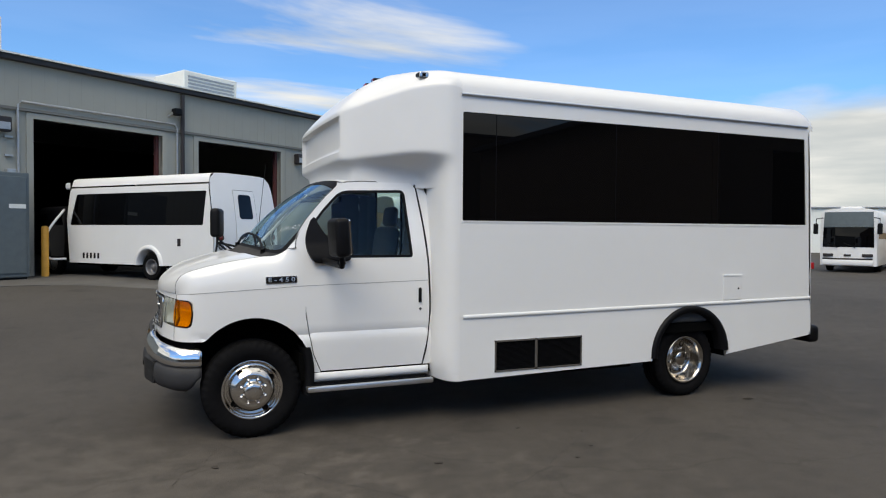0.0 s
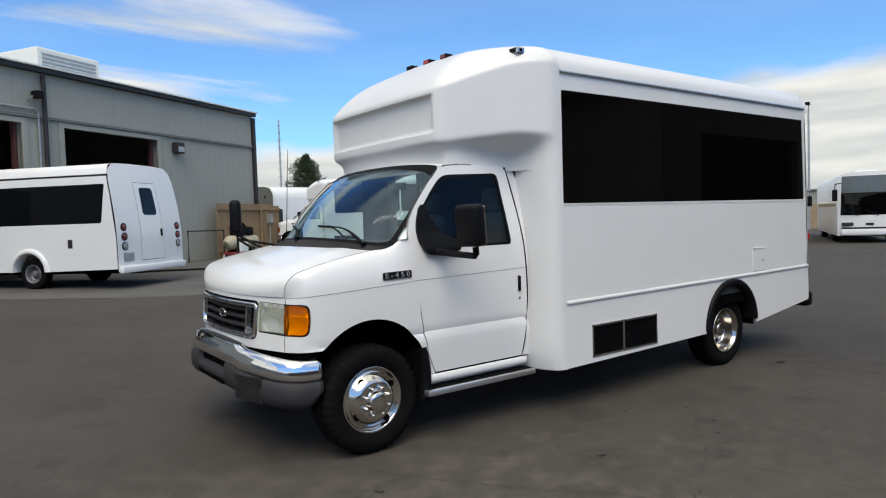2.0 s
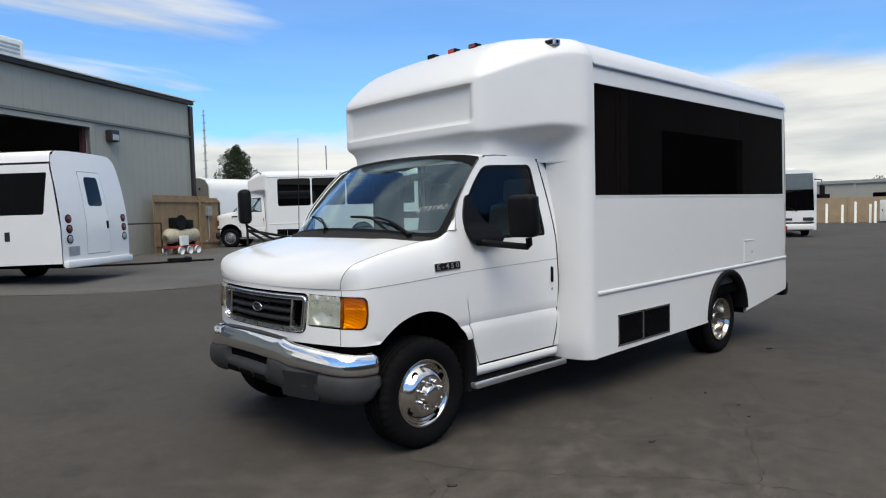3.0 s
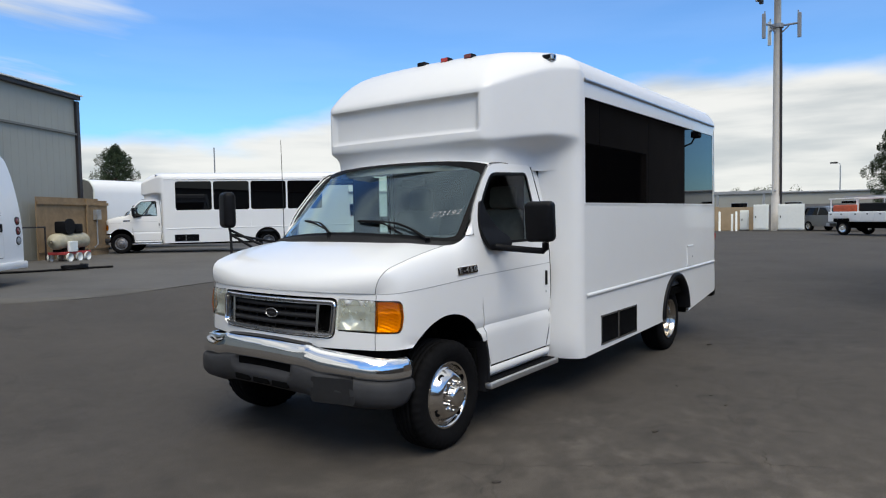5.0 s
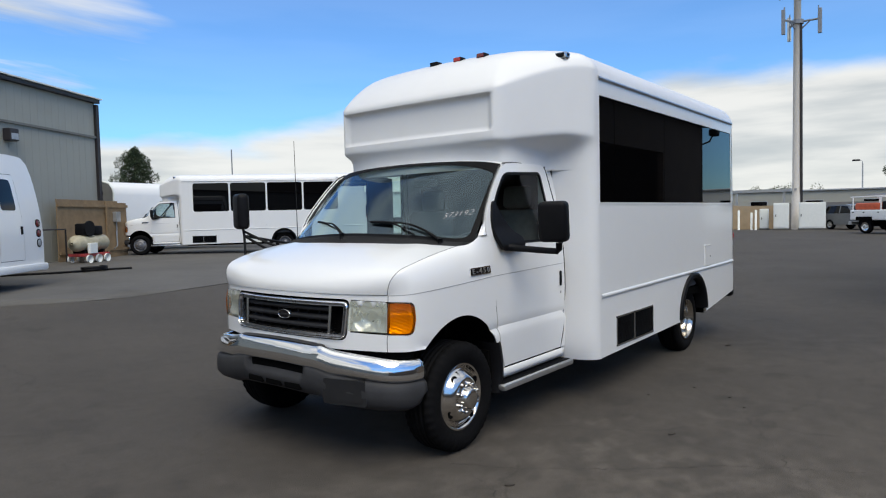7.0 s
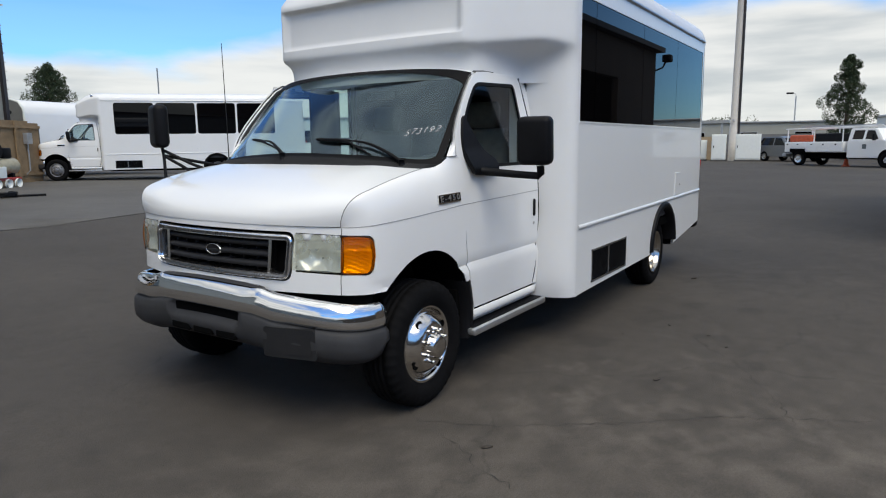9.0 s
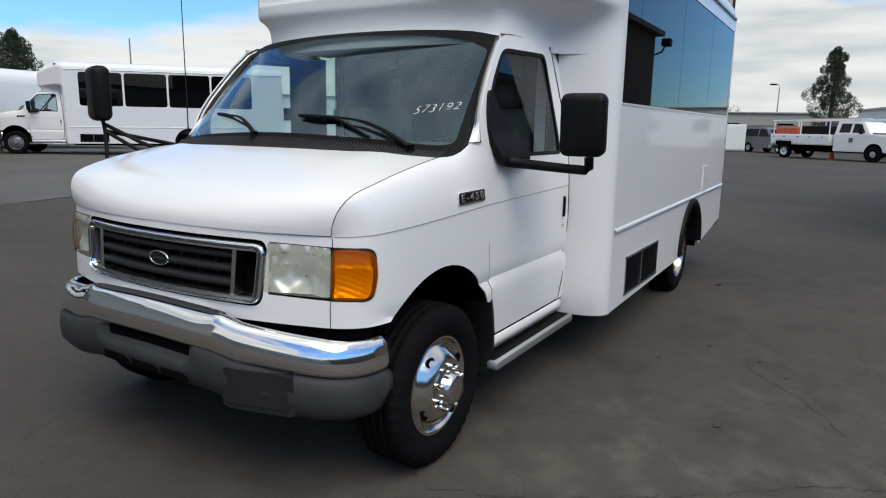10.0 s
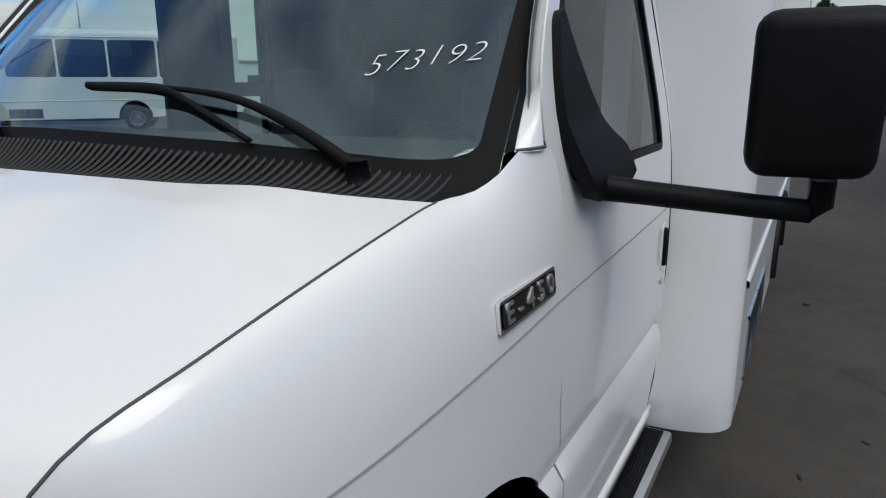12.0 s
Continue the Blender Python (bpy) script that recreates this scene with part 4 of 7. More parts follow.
        # the crease's shading step, painted on across the door
        bm = bmesh.new()
        ribbon(bm, [D(x, 1.125 + (x - 0.38) * 0.023, 0.0005) for x in lin(0.385, 1.392, 12)], lambda p: (0, side, 0.1), 0.004, 0.001)
        part("door_crease", bm, CREASE, dr)
        bm = panel(rounded([(1.292, 0.955), (1.345, 0.955), (1.345, 1.105), (1.292, 1.105)], 0.02, 3), lambda u, v: D(u, v, 0.0025), step=0.03, flip=not fl)
        part("handle_recess", bm, WHITE, dr, smooth=40, solid=0.004)
        bm = boxm(1.306, 1.333, -0.014, 0.014, 0.968, 1.09, bevel=0.010, seg=2)
        hd = part("door_handle", bm, BLACK, dr, "black door handle", smooth=40)
        hd.matrix_basis = Matrix.Translation((0, side * 1.005, 0))
        part("door_lock", lathe([(0.011, 0), (0.011, 0.004), (0.0005, 0.005)], 12, centre=(1.322, side * 1.004, 0.918), sign=side), CHROME_DULL, dr)
        bm = panel([(0.44, 0.55), (1.36, 0.55), (1.36, 1.335), (0.44, 1.335)], lambda u, v: D(u, v, -0.055), step=0.1, flip=fl)
        part("door_trim", bm, INTERIOR, dr, smooth=40)
        part("door_frame_trim", panel(shrink(DOOR_OUT, 0.012), lambda u, v: D(u, v, -0.034), [shrink(DOOR_WIN, -0.012)], step=0.06, flip=fl), INTERIOR, dr, smooth=40)
        pil = [(1.285, 1.958), (1.325, 1.905), (1.369, 1.60), (1.399, 1.30), (1.414, 0.95), (1.409, 0.75), (1.384, 0.60), (1.354, 0.462), (1.44, 0.462), (1.44, 1.958)]
        if side > 0:
            pil = pil[:8] + [(x + 0.012, z) for x, z in pil[:8][::-1]]
        part("door_pillar", panel(pil, lambda u, v: D(u, v, -0.004), step=0.06, flip=fl), WHITE, parent, smooth=32)
        # rocker and running board
        rk = [(0.455, 0.452), (1.40, 0.452), (1.40, 0.385), (0.455, 0.385)]
        bm = panel(rk, lambda u, v: D(u, v, -0.004), step=0.06, flip=fl)
        part("rocker_panel", bm, WHITE, parent, smooth=30, solid=0.01)
        st = part("running_board", boxm(0.40, 1.42, min(side * 0.93, side * 1.065), max(side * 0.93, side * 1.065), 0.318, 0.362, bevel=0.012), ALU, parent, "aluminium running board with black tread", smooth=35)
        bm = bmesh.new()
        for k in range(9):
            y = side * (0.955 + k * 0.0095)
            box(bm, 0.42, 1.40, y - 0.003, y + 0.003, 0.362, 0.367)
        part("tread_strip", bm, BLACK, st)
        part("tread_mat", boxm(0.42, 1.40, min(side * 0.95, side * 1.038), max(side * 0.95, side * 1.038), 0.3615, 0.3640), BLACK, st)
        # mud flap
        bm = bmesh.new()
        rows = []
        for z in lin(0.30, 0.66, 8):
            xx = 0.40 - 0.03 * ((z - 0.45) / 0.2) ** 2 + 0.015
            rows.append([bm.verts.new((xx + d, side * y, z)) for d, y in ((0.050, 0.985), (0.046, 1.012), (0.004, 1.018), (-0.014, 1.000), (-0.016, 0.90), (-0.016, 0.80), (0.0, 0.80))])
        for a, b in zip(rows, rows[1:]):
            for k in range(6):
                bm.faces.new((a[k], a[k + 1], b[k + 1], b[k]))
        part("mud_flap", bm, BLACK, parent, "black plastic mud guard", smooth=50)
        # arch liner, near-black to paint the shade in the wheel well
        bm = bmesh.new()
        rows = []
        for k in range(15):
            a = math.pi * (1.05 - 1.1 * k / 14)
            x, z = ARCH_C[0] + (ARCH_R + 0.012) * math.cos(a), ARCH_C[1] + (ARCH_R + 0.012) * math.sin(a)
            yo = abs(side_pt(x, max(z, 0.5), 1).y) - 0.04 if x > -0.6 else 0.9
            rows.append([bm.verts.new((x, side * y, z)) for y in (yo, 0.6)])
        for a, b in zip(rows, rows[1:]):
            bm.faces.new((a[0], a[1], b[1], b[0]))
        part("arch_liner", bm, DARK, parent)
        # A-pillar
        a0, a1 = Vector((0.264, side * 0.950, 1.405)), Vector((0.735, side * 0.858, 1.925))
        bm = bmesh.new()
        rows = []
        front_edge_x = [p[0] for p in DOOR_OUT[7:14]]
        front_edge_z = [p[1] for p in DOOR_OUT[7:14]]
        for k in range(27):
            t = k / 26
            inner = a0.lerp(a1, t)
            z = inner.z
            outer = side_pt(float(np.interp(z, front_edge_z, front_edge_x)) - 0.003, min(z, 1.94), side, -0.001)
            rows.append([bm.verts.new(outer.lerp(inner, q) + Vector((-0.004, side * 0.006, 0)) * math.sin(math.pi * q)) for q in (0.0, 0.15, 0.35, 0.6, 0.8, 0.94, 1.0)])
        for row in rows:
            row.append(bm.verts.new(row[-1].co + Vector((0.03, -side * 0.012, -0.01))))
        for a, b in zip(rows, rows[1:]):
            for j in range(7):
                q = (a[j], b[j], b[j + 1], a[j + 1])
                bm.faces.new(q if fl else q[::-1])
        wp = part("windscreen_pillar", bm, WHITE, parent, smooth=50)
        jp = [Vector((0.267, side * 0.951, 1.407)), Vector((0.285, side * 0.970, 1.409)), Vector((0.318, side * 0.984, 1.411))]
        part("pillar_joint", tubem(jp, 0.003, 6), SEAM, wp)
    # hood: between the seams, rounded over the front edge
    HOOD_CURVE = curve([(x, -y, z) for x, y, z in HOOD_SEAM], 29)
    centre = curve([(-0.647, 0, 1.076), (-0.645, 0, 1.112), (-0.612, 0, 1.165), (-0.52, 0, 1.234), (-0.38, 0, 1.289), (-0.20, 0, 1.342), (-0.085, 0, 1.368)], 29)
    bm = bmesh.new()
    rows = []
    for i in range(29):
        e, c = HOOD_CURVE[i], centre[i]
        row = []
        for j in range(41):
            v = -1 + 2 * j / 40
            w = 1 - abs(v) ** 2.6
            raised = 0.010 * math.exp(-((abs(v) - 0.72) / 0.10) ** 2) * (i / 28)
            k = abs(v)
            x = e.x + (c.x - e.x) * (1 - k ** 2.4)
            z = e.z + (c.z - e.z) * (1 - k ** 2.6) + raised * 0.6
            row.append(bm.verts.new((x, v * abs(e.y), z)))
        rows.append(row)
    for a, b in zip(rows, rows[1:]):
        for j in range(40):
            bm.faces.new((a[j], a[j + 1], b[j + 1], b[j]))
    part("hood", bm, WHITE, parent, "glossy white hood", smooth=50)
    bm = tubem([front(u, 1.075, -0.003) for u in lin(-0.80, 0.80, 33)], 0.003, 6)
    part("hood_front_joint", bm, SEAM, parent)
    # cowl and windscreen
    base = curve([(0.232, -0.938, 1.370), (0.154, -0.80, 1.374), (0.079, -0.55, 1.392), (0.024, -0.25, 1.405), (0.01, 0, 1.41), (0.024, 0.25, 1.405), (0.079, 0.55, 1.392), (0.154, 0.80, 1.374), (0.232, 0.938, 1.370)], 49)
    topc = curve([(0.735, -0.858, 1.922), (0.690, -0.70, 1.950), (0.655, -0.40, 1.968), (0.645, 0, 1.975), (0.655, 0.40, 1.968), (0.690, 0.70, 1.950), (0.735, 0.858, 1.922)], 49)

    def screen(u, v, out=0.0):
        a, b = base[0], base[0]
        i = u * 48
        j = min(47, int(i))
        f = i - j
        a, b = base[j].lerp(base[j + 1], f), topc[j].lerp(topc[j + 1], f)
        p = a.lerp(b, v)
        k = math.sin(math.pi * min(1, max(0, v))) * (1 - abs(2 * u - 1) ** 2.2)
        return p + Vector((-0.035, 0, 0.03)) * k + Vector((-0.72, 0, 0.66)) * out
    us, vs = lin(0, 1, 49), lin(0, 1, 17)
    bm = grid(us, vs, lambda u, v: screen(u, v))
    ws = part("windscreen", bm, GLASS, parent, "wide curved windscreen glass", smooth=60)
    ws.visible_shadow = False
    hole = rounded([(0.022, 0.030), (0.15, 0.034), (0.5, 0.036), (0.85, 0.034), (0.978, 0.030), (0.978, 0.88), (0.80, 0.935), (0.5, 0.95), (0.20, 0.935), (0.022, 0.88)], [0.09, 0.02, 0.02, 0.02, 0.09, 0.05, 0.1, 0.1, 0.1, 0.05], 5)
    bm = panel([(0, -0.012), (1, -0.012), (1, 1), (0, 1)], lambda u, v: screen(u, v, 0.003), [hole], step=0.02)
    part("windscreen_border", bm, FRIT, ws, "black glass border", smooth=40)
    if lettering:
        for idx, ch in enumerate("573192"):
            cu = bpy.data.curves.new("digit", "FONT")
            cu.body, cu.size, cu.offset, cu.shear = ch, 0.092, -0.0023, 0.12
            tmp = new("digit_text", cu)
            me = bpy.data.meshes.new_from_object(tmp.evaluated_get(bpy.context.evaluated_depsgraph_get()))
            bpy.data.objects.remove(tmp)
            rise = (0.0, 0.010, 0.004, 0.016, 0.010, 0.018)[idx]
            for v in me.vertices:
                a = 0.0305 * idx + v.co.x * 0.60
                y = -0.668 - a
                vv = 0.232 + (v.co.y + rise * 0.6) * 1.0 + 0.42 * a
                lo, hi = 0.0, 0.5
                for _ in range(24):
                    mid_u = (lo + hi) / 2
                    if screen(mid_u, vv).y < y:
                        lo = mid_u
                    else:
                        hi = mid_u
                v.co = screen(lo, vv, 0.003)
            me.materials.append(CHALK)
            o = new("digit", me)
            o.parent = ws
    # cowl grille
    front_edge = []
    for j in range(49):
        v = -1 + 2 * j / 48
        k = abs(v)
        e, c = HOOD_CURVE[-1], centre[-1]
        front_edge.append(Vector((e.x + (c.x - e.x) * (1 - k ** 2.4), v * abs(e.y), e.z + (c.z - e.z) * (1 - k ** 2.6) - 0.008)))
    bm = bmesh.new()
    rows = []
    for t in lin(0, 1, 7):
        rows.append([bm.verts.new(front_edge[j].lerp(base[j] + Vector((0.02, 0, 0.012)), t) + Vector((0, 0, -0.012 * math.sin(math.pi * t)))) for j in range(49)])
    for a, b in zip(rows, rows[1:]):
        for j in range(48):
            bm.faces.new((a[j], a[j + 1], b[j + 1], b[j]))
    cw = part("cowl", bm, BLACK, parent, "black ribbed plastic cowl", smooth=50)
    for k in range(110):
        y = -0.8720 + k * 0.016
        j = (y / abs(HOOD_CURVE[-1].y) + 1) * 24
        j0 = min(47, max(0, int(j)))
        a = front_edge[j0].lerp(front_edge[j0 + 1], j - j0)
        b2 = base[j0].lerp(base[j0 + 1], j - j0) + Vector((0.0, 0.02, 0.008))
        bm = tubem([a.lerp(b2, t) + Vector((0, 0.012 * t, 0.001 - 0.012 * math.sin(math.pi * t))) for t in (0.14, 0.3, 0.5, 0.7, 0.95)], 0.0034, 4)
        part("cowl_rib", bm, GREY_PLASTIC, cw)
    # wipers: a tapered arm over a bowed blade carrier that holds the rubber
    for arm_uv, blade_uv in ((((0.113, -0.015), (0.160, 0.045), (0.216, 0.100), (0.265, 0.128), (0.330, 0.142)), ((0.440, 0.148), (0.325, 0.135), (0.219, 0.030))),
                             (((0.558, 0.005), (0.605, 0.075), (0.650, 0.125), (0.700, 0.150)), ((0.805, 0.195), (0.715, 0.150), (0.612, 0.075)))):
        arm = curve([screen(u, v, o) for (u, v), o in zip(arm_uv, (0.014, 0.026, 0.030, 0.030, 0.027))], 14)
        w = part("wiper", tubem(arm, [0.0135 - 0.0007 * k for k in range(14)], 8), BLACK, parent, "black wiper resting on the windscreen", smooth=40)
        blade = curve([screen(u, v, 0.008) for u, v in blade_uv], 14)
        bm = bmesh.new()
        ribbon(bm, blade, lambda p: (-0.72, 0, 0.66), 0.009, 0.014)
        part("wiper_blade", bm, BLACK, w)
        bow = curve([screen(blade_uv[0][0], blade_uv[0][1], 0.018), screen((blade_uv[0][0] + blade_uv[1][0]) / 2, (blade_uv[0][1] + blade_uv[1][1]) / 2, 0.024),
                     screen(blade_uv[1][0], blade_uv[1][1], 0.026), screen((blade_uv[1][0] + blade_uv[2][0]) / 2, (blade_uv[1][1] + blade_uv[2][1]) / 2, 0.020), screen(blade_uv[2][0], blade_uv[2][1], 0.016)], 12)
        part("blade_carrier", tubem(bow, [0.008, 0.009, 0.0095, 0.010, 0.010, 0.0095, 0.007, 0.0045, 0.004, 0.0035, 0.0035, 0.003], 6), BLACK, w, smooth=40)
        part("pivot_cap", tubem([arm[0] - Vector((0, 0, 0.03)), arm[0] + Vector((-0.006, 0, 0.018))], [0.024, 0.017], 12), BLACK, w, smooth=40)
    # cab roof and floor
    def roof_fn(u, v):
        e = topc[v]
        return Vector((e.x + 0.03 + (1.37 - e.x) * u, e.y * 0.965, e.z - 0.012 + 0.03 * math.sin(math.pi * min(u, 0.5))))
    bm = grid(lin(0, 1, 6), list(range(49)), roof_fn)
    part("cab_roof", bm, WHITE, parent, smooth=60, solid=0.02)
    part("engine_block", boxm(-0.55, 0.35, -0.58, 0.58, 0.42, 0.98), DARK, parent)
    part("cab_floor", boxm(0.36, 1.5, -0.95, 0.95, 0.39, 0.60), DARK, parent)
    # bumper
    bp = curve([(-0.745, 0, 0), (-0.738, 0.30, 0), (-0.712, 0.55, 0), (-0.655, 0.76, 0), (-0.575, 0.89, 0), (-0.47, 0.955, 0), (-0.345, 0.972, 0)], 40)
    bp = [Vector((p.x, -p.y, 0)) for p in bp[::-1]] + bp[1:]
    m2 = len(bp)

    def bump(u, prof):
        p = bp[u]
        t = (bp[min(u + 1, m2 - 1)] - bp[max(u - 1, 0)]).normalized()
        n = Vector((-t.y, t.x, 0))
        if n.x > 0 and abs(p.y) < 0.5:
            n = -n
        c = Vector((0.2, 0, 0)) - p
        if n.dot(c) > 0:
            n = -n
        return p, n
    chrome = [(-0.066, 0.018), (-0.061, 0.033), (-0.050, 0.036), (-0.034, 0.029), (-0.018, 0.008), (-0.007, -0.024), (-0.001, -0.056), (-0.001, -0.078), (-0.010, -0.091), (-0.03, -0.097)]
    dip = lambda y: 0.735 - 0.055 * min(1.0, max(0.0, (abs(y) - 0.40) / 0.12)) * 0.35 - 0.065 * (abs(y) / 0.95) ** 2

    def chrome_fn(u, v):
        p, n = bump(u, chrome)
        o, dz = chrome[v]
        notch = 0.018 * max(0.0, 1 - ((abs(p.y) - 0.0) / 0.42) ** 8) if v < 5 else 0.0
        sag = 0.018 * max(0.0, 1 - (p.y / 0.62) ** 4) if v > 6 else 0.0
        return Vector((p.x, p.y, dip(p.y) + dz - sag)) + n * (o - notch * 0.8)
    bm = grid(list(range(m2)), list(range(len(chrome))), chrome_fn)
    bmp = part("front_bumper", bm, CHROME, parent, "chrome front bumper bar with grey plastic lower", smooth=40, solid=0.004)
    mid_rows = [u for u in range(m2) if abs(bp[u].y) < 0.43]

    def pad_fn(u, v):
        p, n = bump(u, chrome)
        o, dz = ((-0.074, 0.020), (-0.070, 0.037), (-0.062, 0.041), (-0.058, 0.036), (-0.050, 0.041), (-0.046, 0.036), (-0.040, 0.040), (-0.034, 0.030))[v]
        return Vector((p.x, p.y, dip(p.y) + dz)) + n * o
    part("step_pad", grid(mid_rows, list(range(8)), pad_fn), GREY_PLASTIC, bmp, "dark ribbed step pad on the bumper", smooth=30)
    low = [(-0.028, -0.100), (-0.010, -0.108), (0.004, -0.122), (0.008, -0.165), (0.009, -0.188), (0.005, -0.23), (-0.02, -0.275), (-0.06, -0.295), (-0.14, -0.298)]

    def low_fn(u, v):
        o, dz = low[v]
        # the ends rake forward towards the bottom, clear of the wheels
        half = (m2 - 1) / 2
        p, n = bump(round(half + (u - half) * (1 - 0.10 * max(0.0, (-dz - 0.15) / 0.148))), low)
        y = abs(p.y)
        cut = 0.05 if y < 0.30 and 2 <= v <= 3 else 0.0
        lift = 0.02 * (y / 0.95) ** 2 if v > 5 else 0
        return Vector((p.x, p.y, dip(p.y) + dz + lift)) + n * (o - cut)
    bm = grid(list(range(m2)), list(range(len(low))), low_fn)
    part("lower_bumper", bm, GREY_PLASTIC, bmp, "scuffed grey plastic lower bumper", smooth=50, solid=0.006)
    # near-black sheet painting the shade between fascia and bumper
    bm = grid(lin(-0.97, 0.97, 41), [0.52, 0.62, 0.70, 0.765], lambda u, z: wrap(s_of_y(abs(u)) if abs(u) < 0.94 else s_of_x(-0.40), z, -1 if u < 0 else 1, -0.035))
    part("bumper_gap_shade", bm, DARK, bmp)
    # dark blocks paint the shade of the bumper's recess and slots
    part("air_intake", boxm(-0.716, -0.68, -0.285, 0.285, 0.560, 0.622, bevel=0.01), DARK, bmp)
    for y0, y1, zc in ((-0.27, -0.115, 0.487), (-0.078, 0.078, 0.487), (0.115, 0.27, 0.487)):
        part("air_slot", boxm(-0.7555, -0.70, y0, y1, zc - 0.021, zc + 0.021, bevel=0.008), DARK, bmp)
    for sd in (-1,):
        bm = panel(rounded([(0.47, 0.418), (0.775, 0.418), (0.765, 0.575), (0.475, 0.575)], 0.02, 3), lambda u, v: Vector((float(np.interp(u, [0, .3, .55, .76, .89], [-0.745, -0.738, -0.712, -0.655, -0.575])) - 0.017, sd * u, v)), step=0.04, flip=sd > 0)
        pad = part("bumper_pad", bm, PAD, bmp, smooth=40, solid=0.03)
        bm = panel(rounded([(0.495, 0.440), (0.75, 0.440), (0.745, 0.555), (0.50, 0.555)], 0.012, 2), lambda u, v: Vector((float(np.interp(u, [0, .3, .55, .76, .89], [-0.745, -0.738, -0.712, -0.655, -0.575])) - 0.0205, sd * u, v)), step=0.04, flip=sd > 0)
        part("pad_inset", bm, PAD, pad, smooth=40)
    # interior
    bm = grid(lin(-0.90, 0.90, 25), list(range(6)), lambda y, k: Vector(((0.16, 0.30, 0.50, 0.62, 0.64, 0.60)[k] + 0.06 * (y / 0.9) ** 2, y, (1.375, 1.395, 1.40, 1.37, 1.25, 0.95)[k])))
    part("dashboard", bm, DASH, parent, "grey plastic dashboard", smooth=50)
    for y in (-0.47, 0.47):
        st = part("seat", boxm(1.02, 1.50, y - 0.25, y + 0.25, 0.82, 0.98, bevel=0.06, seg=3), SEAT, parent, "grey cloth bucket seat", smooth=50)
        b = boxm(-0.07, 0.07, -0.25, 0.25, 0.0, 0.68, bevel=0.06, seg=3)
        o = part("backrest", b, SEAT, st, smooth=50)
        o.matrix_basis = pose(1.42, y, 0.92, 0, 8, 0)
        o = part("headrest", boxm(-0.05, 0.05, -0.13, 0.13, 0.0, 0.20, bevel=0.045, seg=3), SEAT, st, smooth=50)
        o.matrix_basis = pose(1.53, y, 1.60, 0, 8, 0)
        part("seat_base", boxm(1.05, 1.45, y - 0.2, y + 0.2, 0.58, 0.83), BLACK, st)
    ring = [Vector((0.0, 0.19 * math.cos(t), 0.19 * math.sin(t))) for t in [2 * math.pi * k / 32 for k in range(33)]]
    sw = part("steering_wheel", tubem(ring, 0.014, 8), BLACK, parent, "black steering wheel", smooth=50)
    sw.matrix_basis = pose(0.80, -0.45, 1.24, 0, 28, 0)
    part("wheel_hub", boxm(-0.03, 0.03, -0.08, 0.08, -0.06, 0.06, bevel=0.02), BLACK, sw)
    for a in (0, 120, 240):
        t = radians(a - 90)
        part("spoke", tubem([(0, 0, 0), (0, 0.185 * math.cos(t), 0.185 * math.sin(t))], 0.013, 6), BLACK, sw)
    part("steering_column", tubem([(0.80, -0.45, 1.24), (0.50, -0.45, 1.10)], 0.035, 10), BLACK, parent)
    bm = boxm(0.86, 0.89, -0.13, 0.13, 1.80, 1.86, bevel=0.012)
    part("inside_mirror", bm, BLACK, parent, smooth=40)
    # side badge
    bd = part("side_badge", panel(rounded([(0.100, 1.146), (0.330, 1.151), (0.330, 1.203), (0.100, 1.198)], 0.008, 2), lambda u, v: fender_side(u, v, 0.008), step=0.03), CHROME, parent, "bright and black model badge", smooth=30, solid=0.008)
    part("badge_face", panel(rounded([(0.106, 1.153), (0.324, 1.157), (0.324, 1.197), (0.106, 1.193)], 0.005, 2), lambda u, v: fender_side(u, v, 0.0095), step=0.03), BLACK_GLOSS, bd)
    if lettering:
        cu = bpy.data.curves.new("badge_letters", "FONT")
        cu.body, cu.size, cu.extrude = "E-450", 0.047, 0.0012
        cu.space_character = 1.55
        cu.offset = 0.0006
        tmp = new("badge_text", cu)
        dg = bpy.context.evaluated_depsgraph_get()
        me = bpy.data.meshes.new_from_object(tmp.evaluated_get(dg))
        bpy.data.objects.remove(tmp)
        w = max(v.co.x for v in me.vertices)
        for v in me.vertices:
            p = fender_side(0.116 + v.co.x * 0.198 / w, 1.159 + v.co.y + v.co.x * 0.02, 0.0105 + v.co.z)
            v.co = p
        me.materials.append(ALU)
        o = new("badge_lettering", me)
        o.parent = bd


def fender_side(x, z, out=0.0):
    """The driver's upper fender, near the badge."""
    y = float(np.interp(x, NOSE_X, NOSE_Y)) - 0.002 - max(0.0, z - 1.125) ** 2
    return Vector((x, -(y + out), z))


def rounded_box(x0, x1, y0, y1, z0, z1, r=0.03):
    return boxm(x0, x1, y0, y1, z0, z1, bevel=r, seg=4)


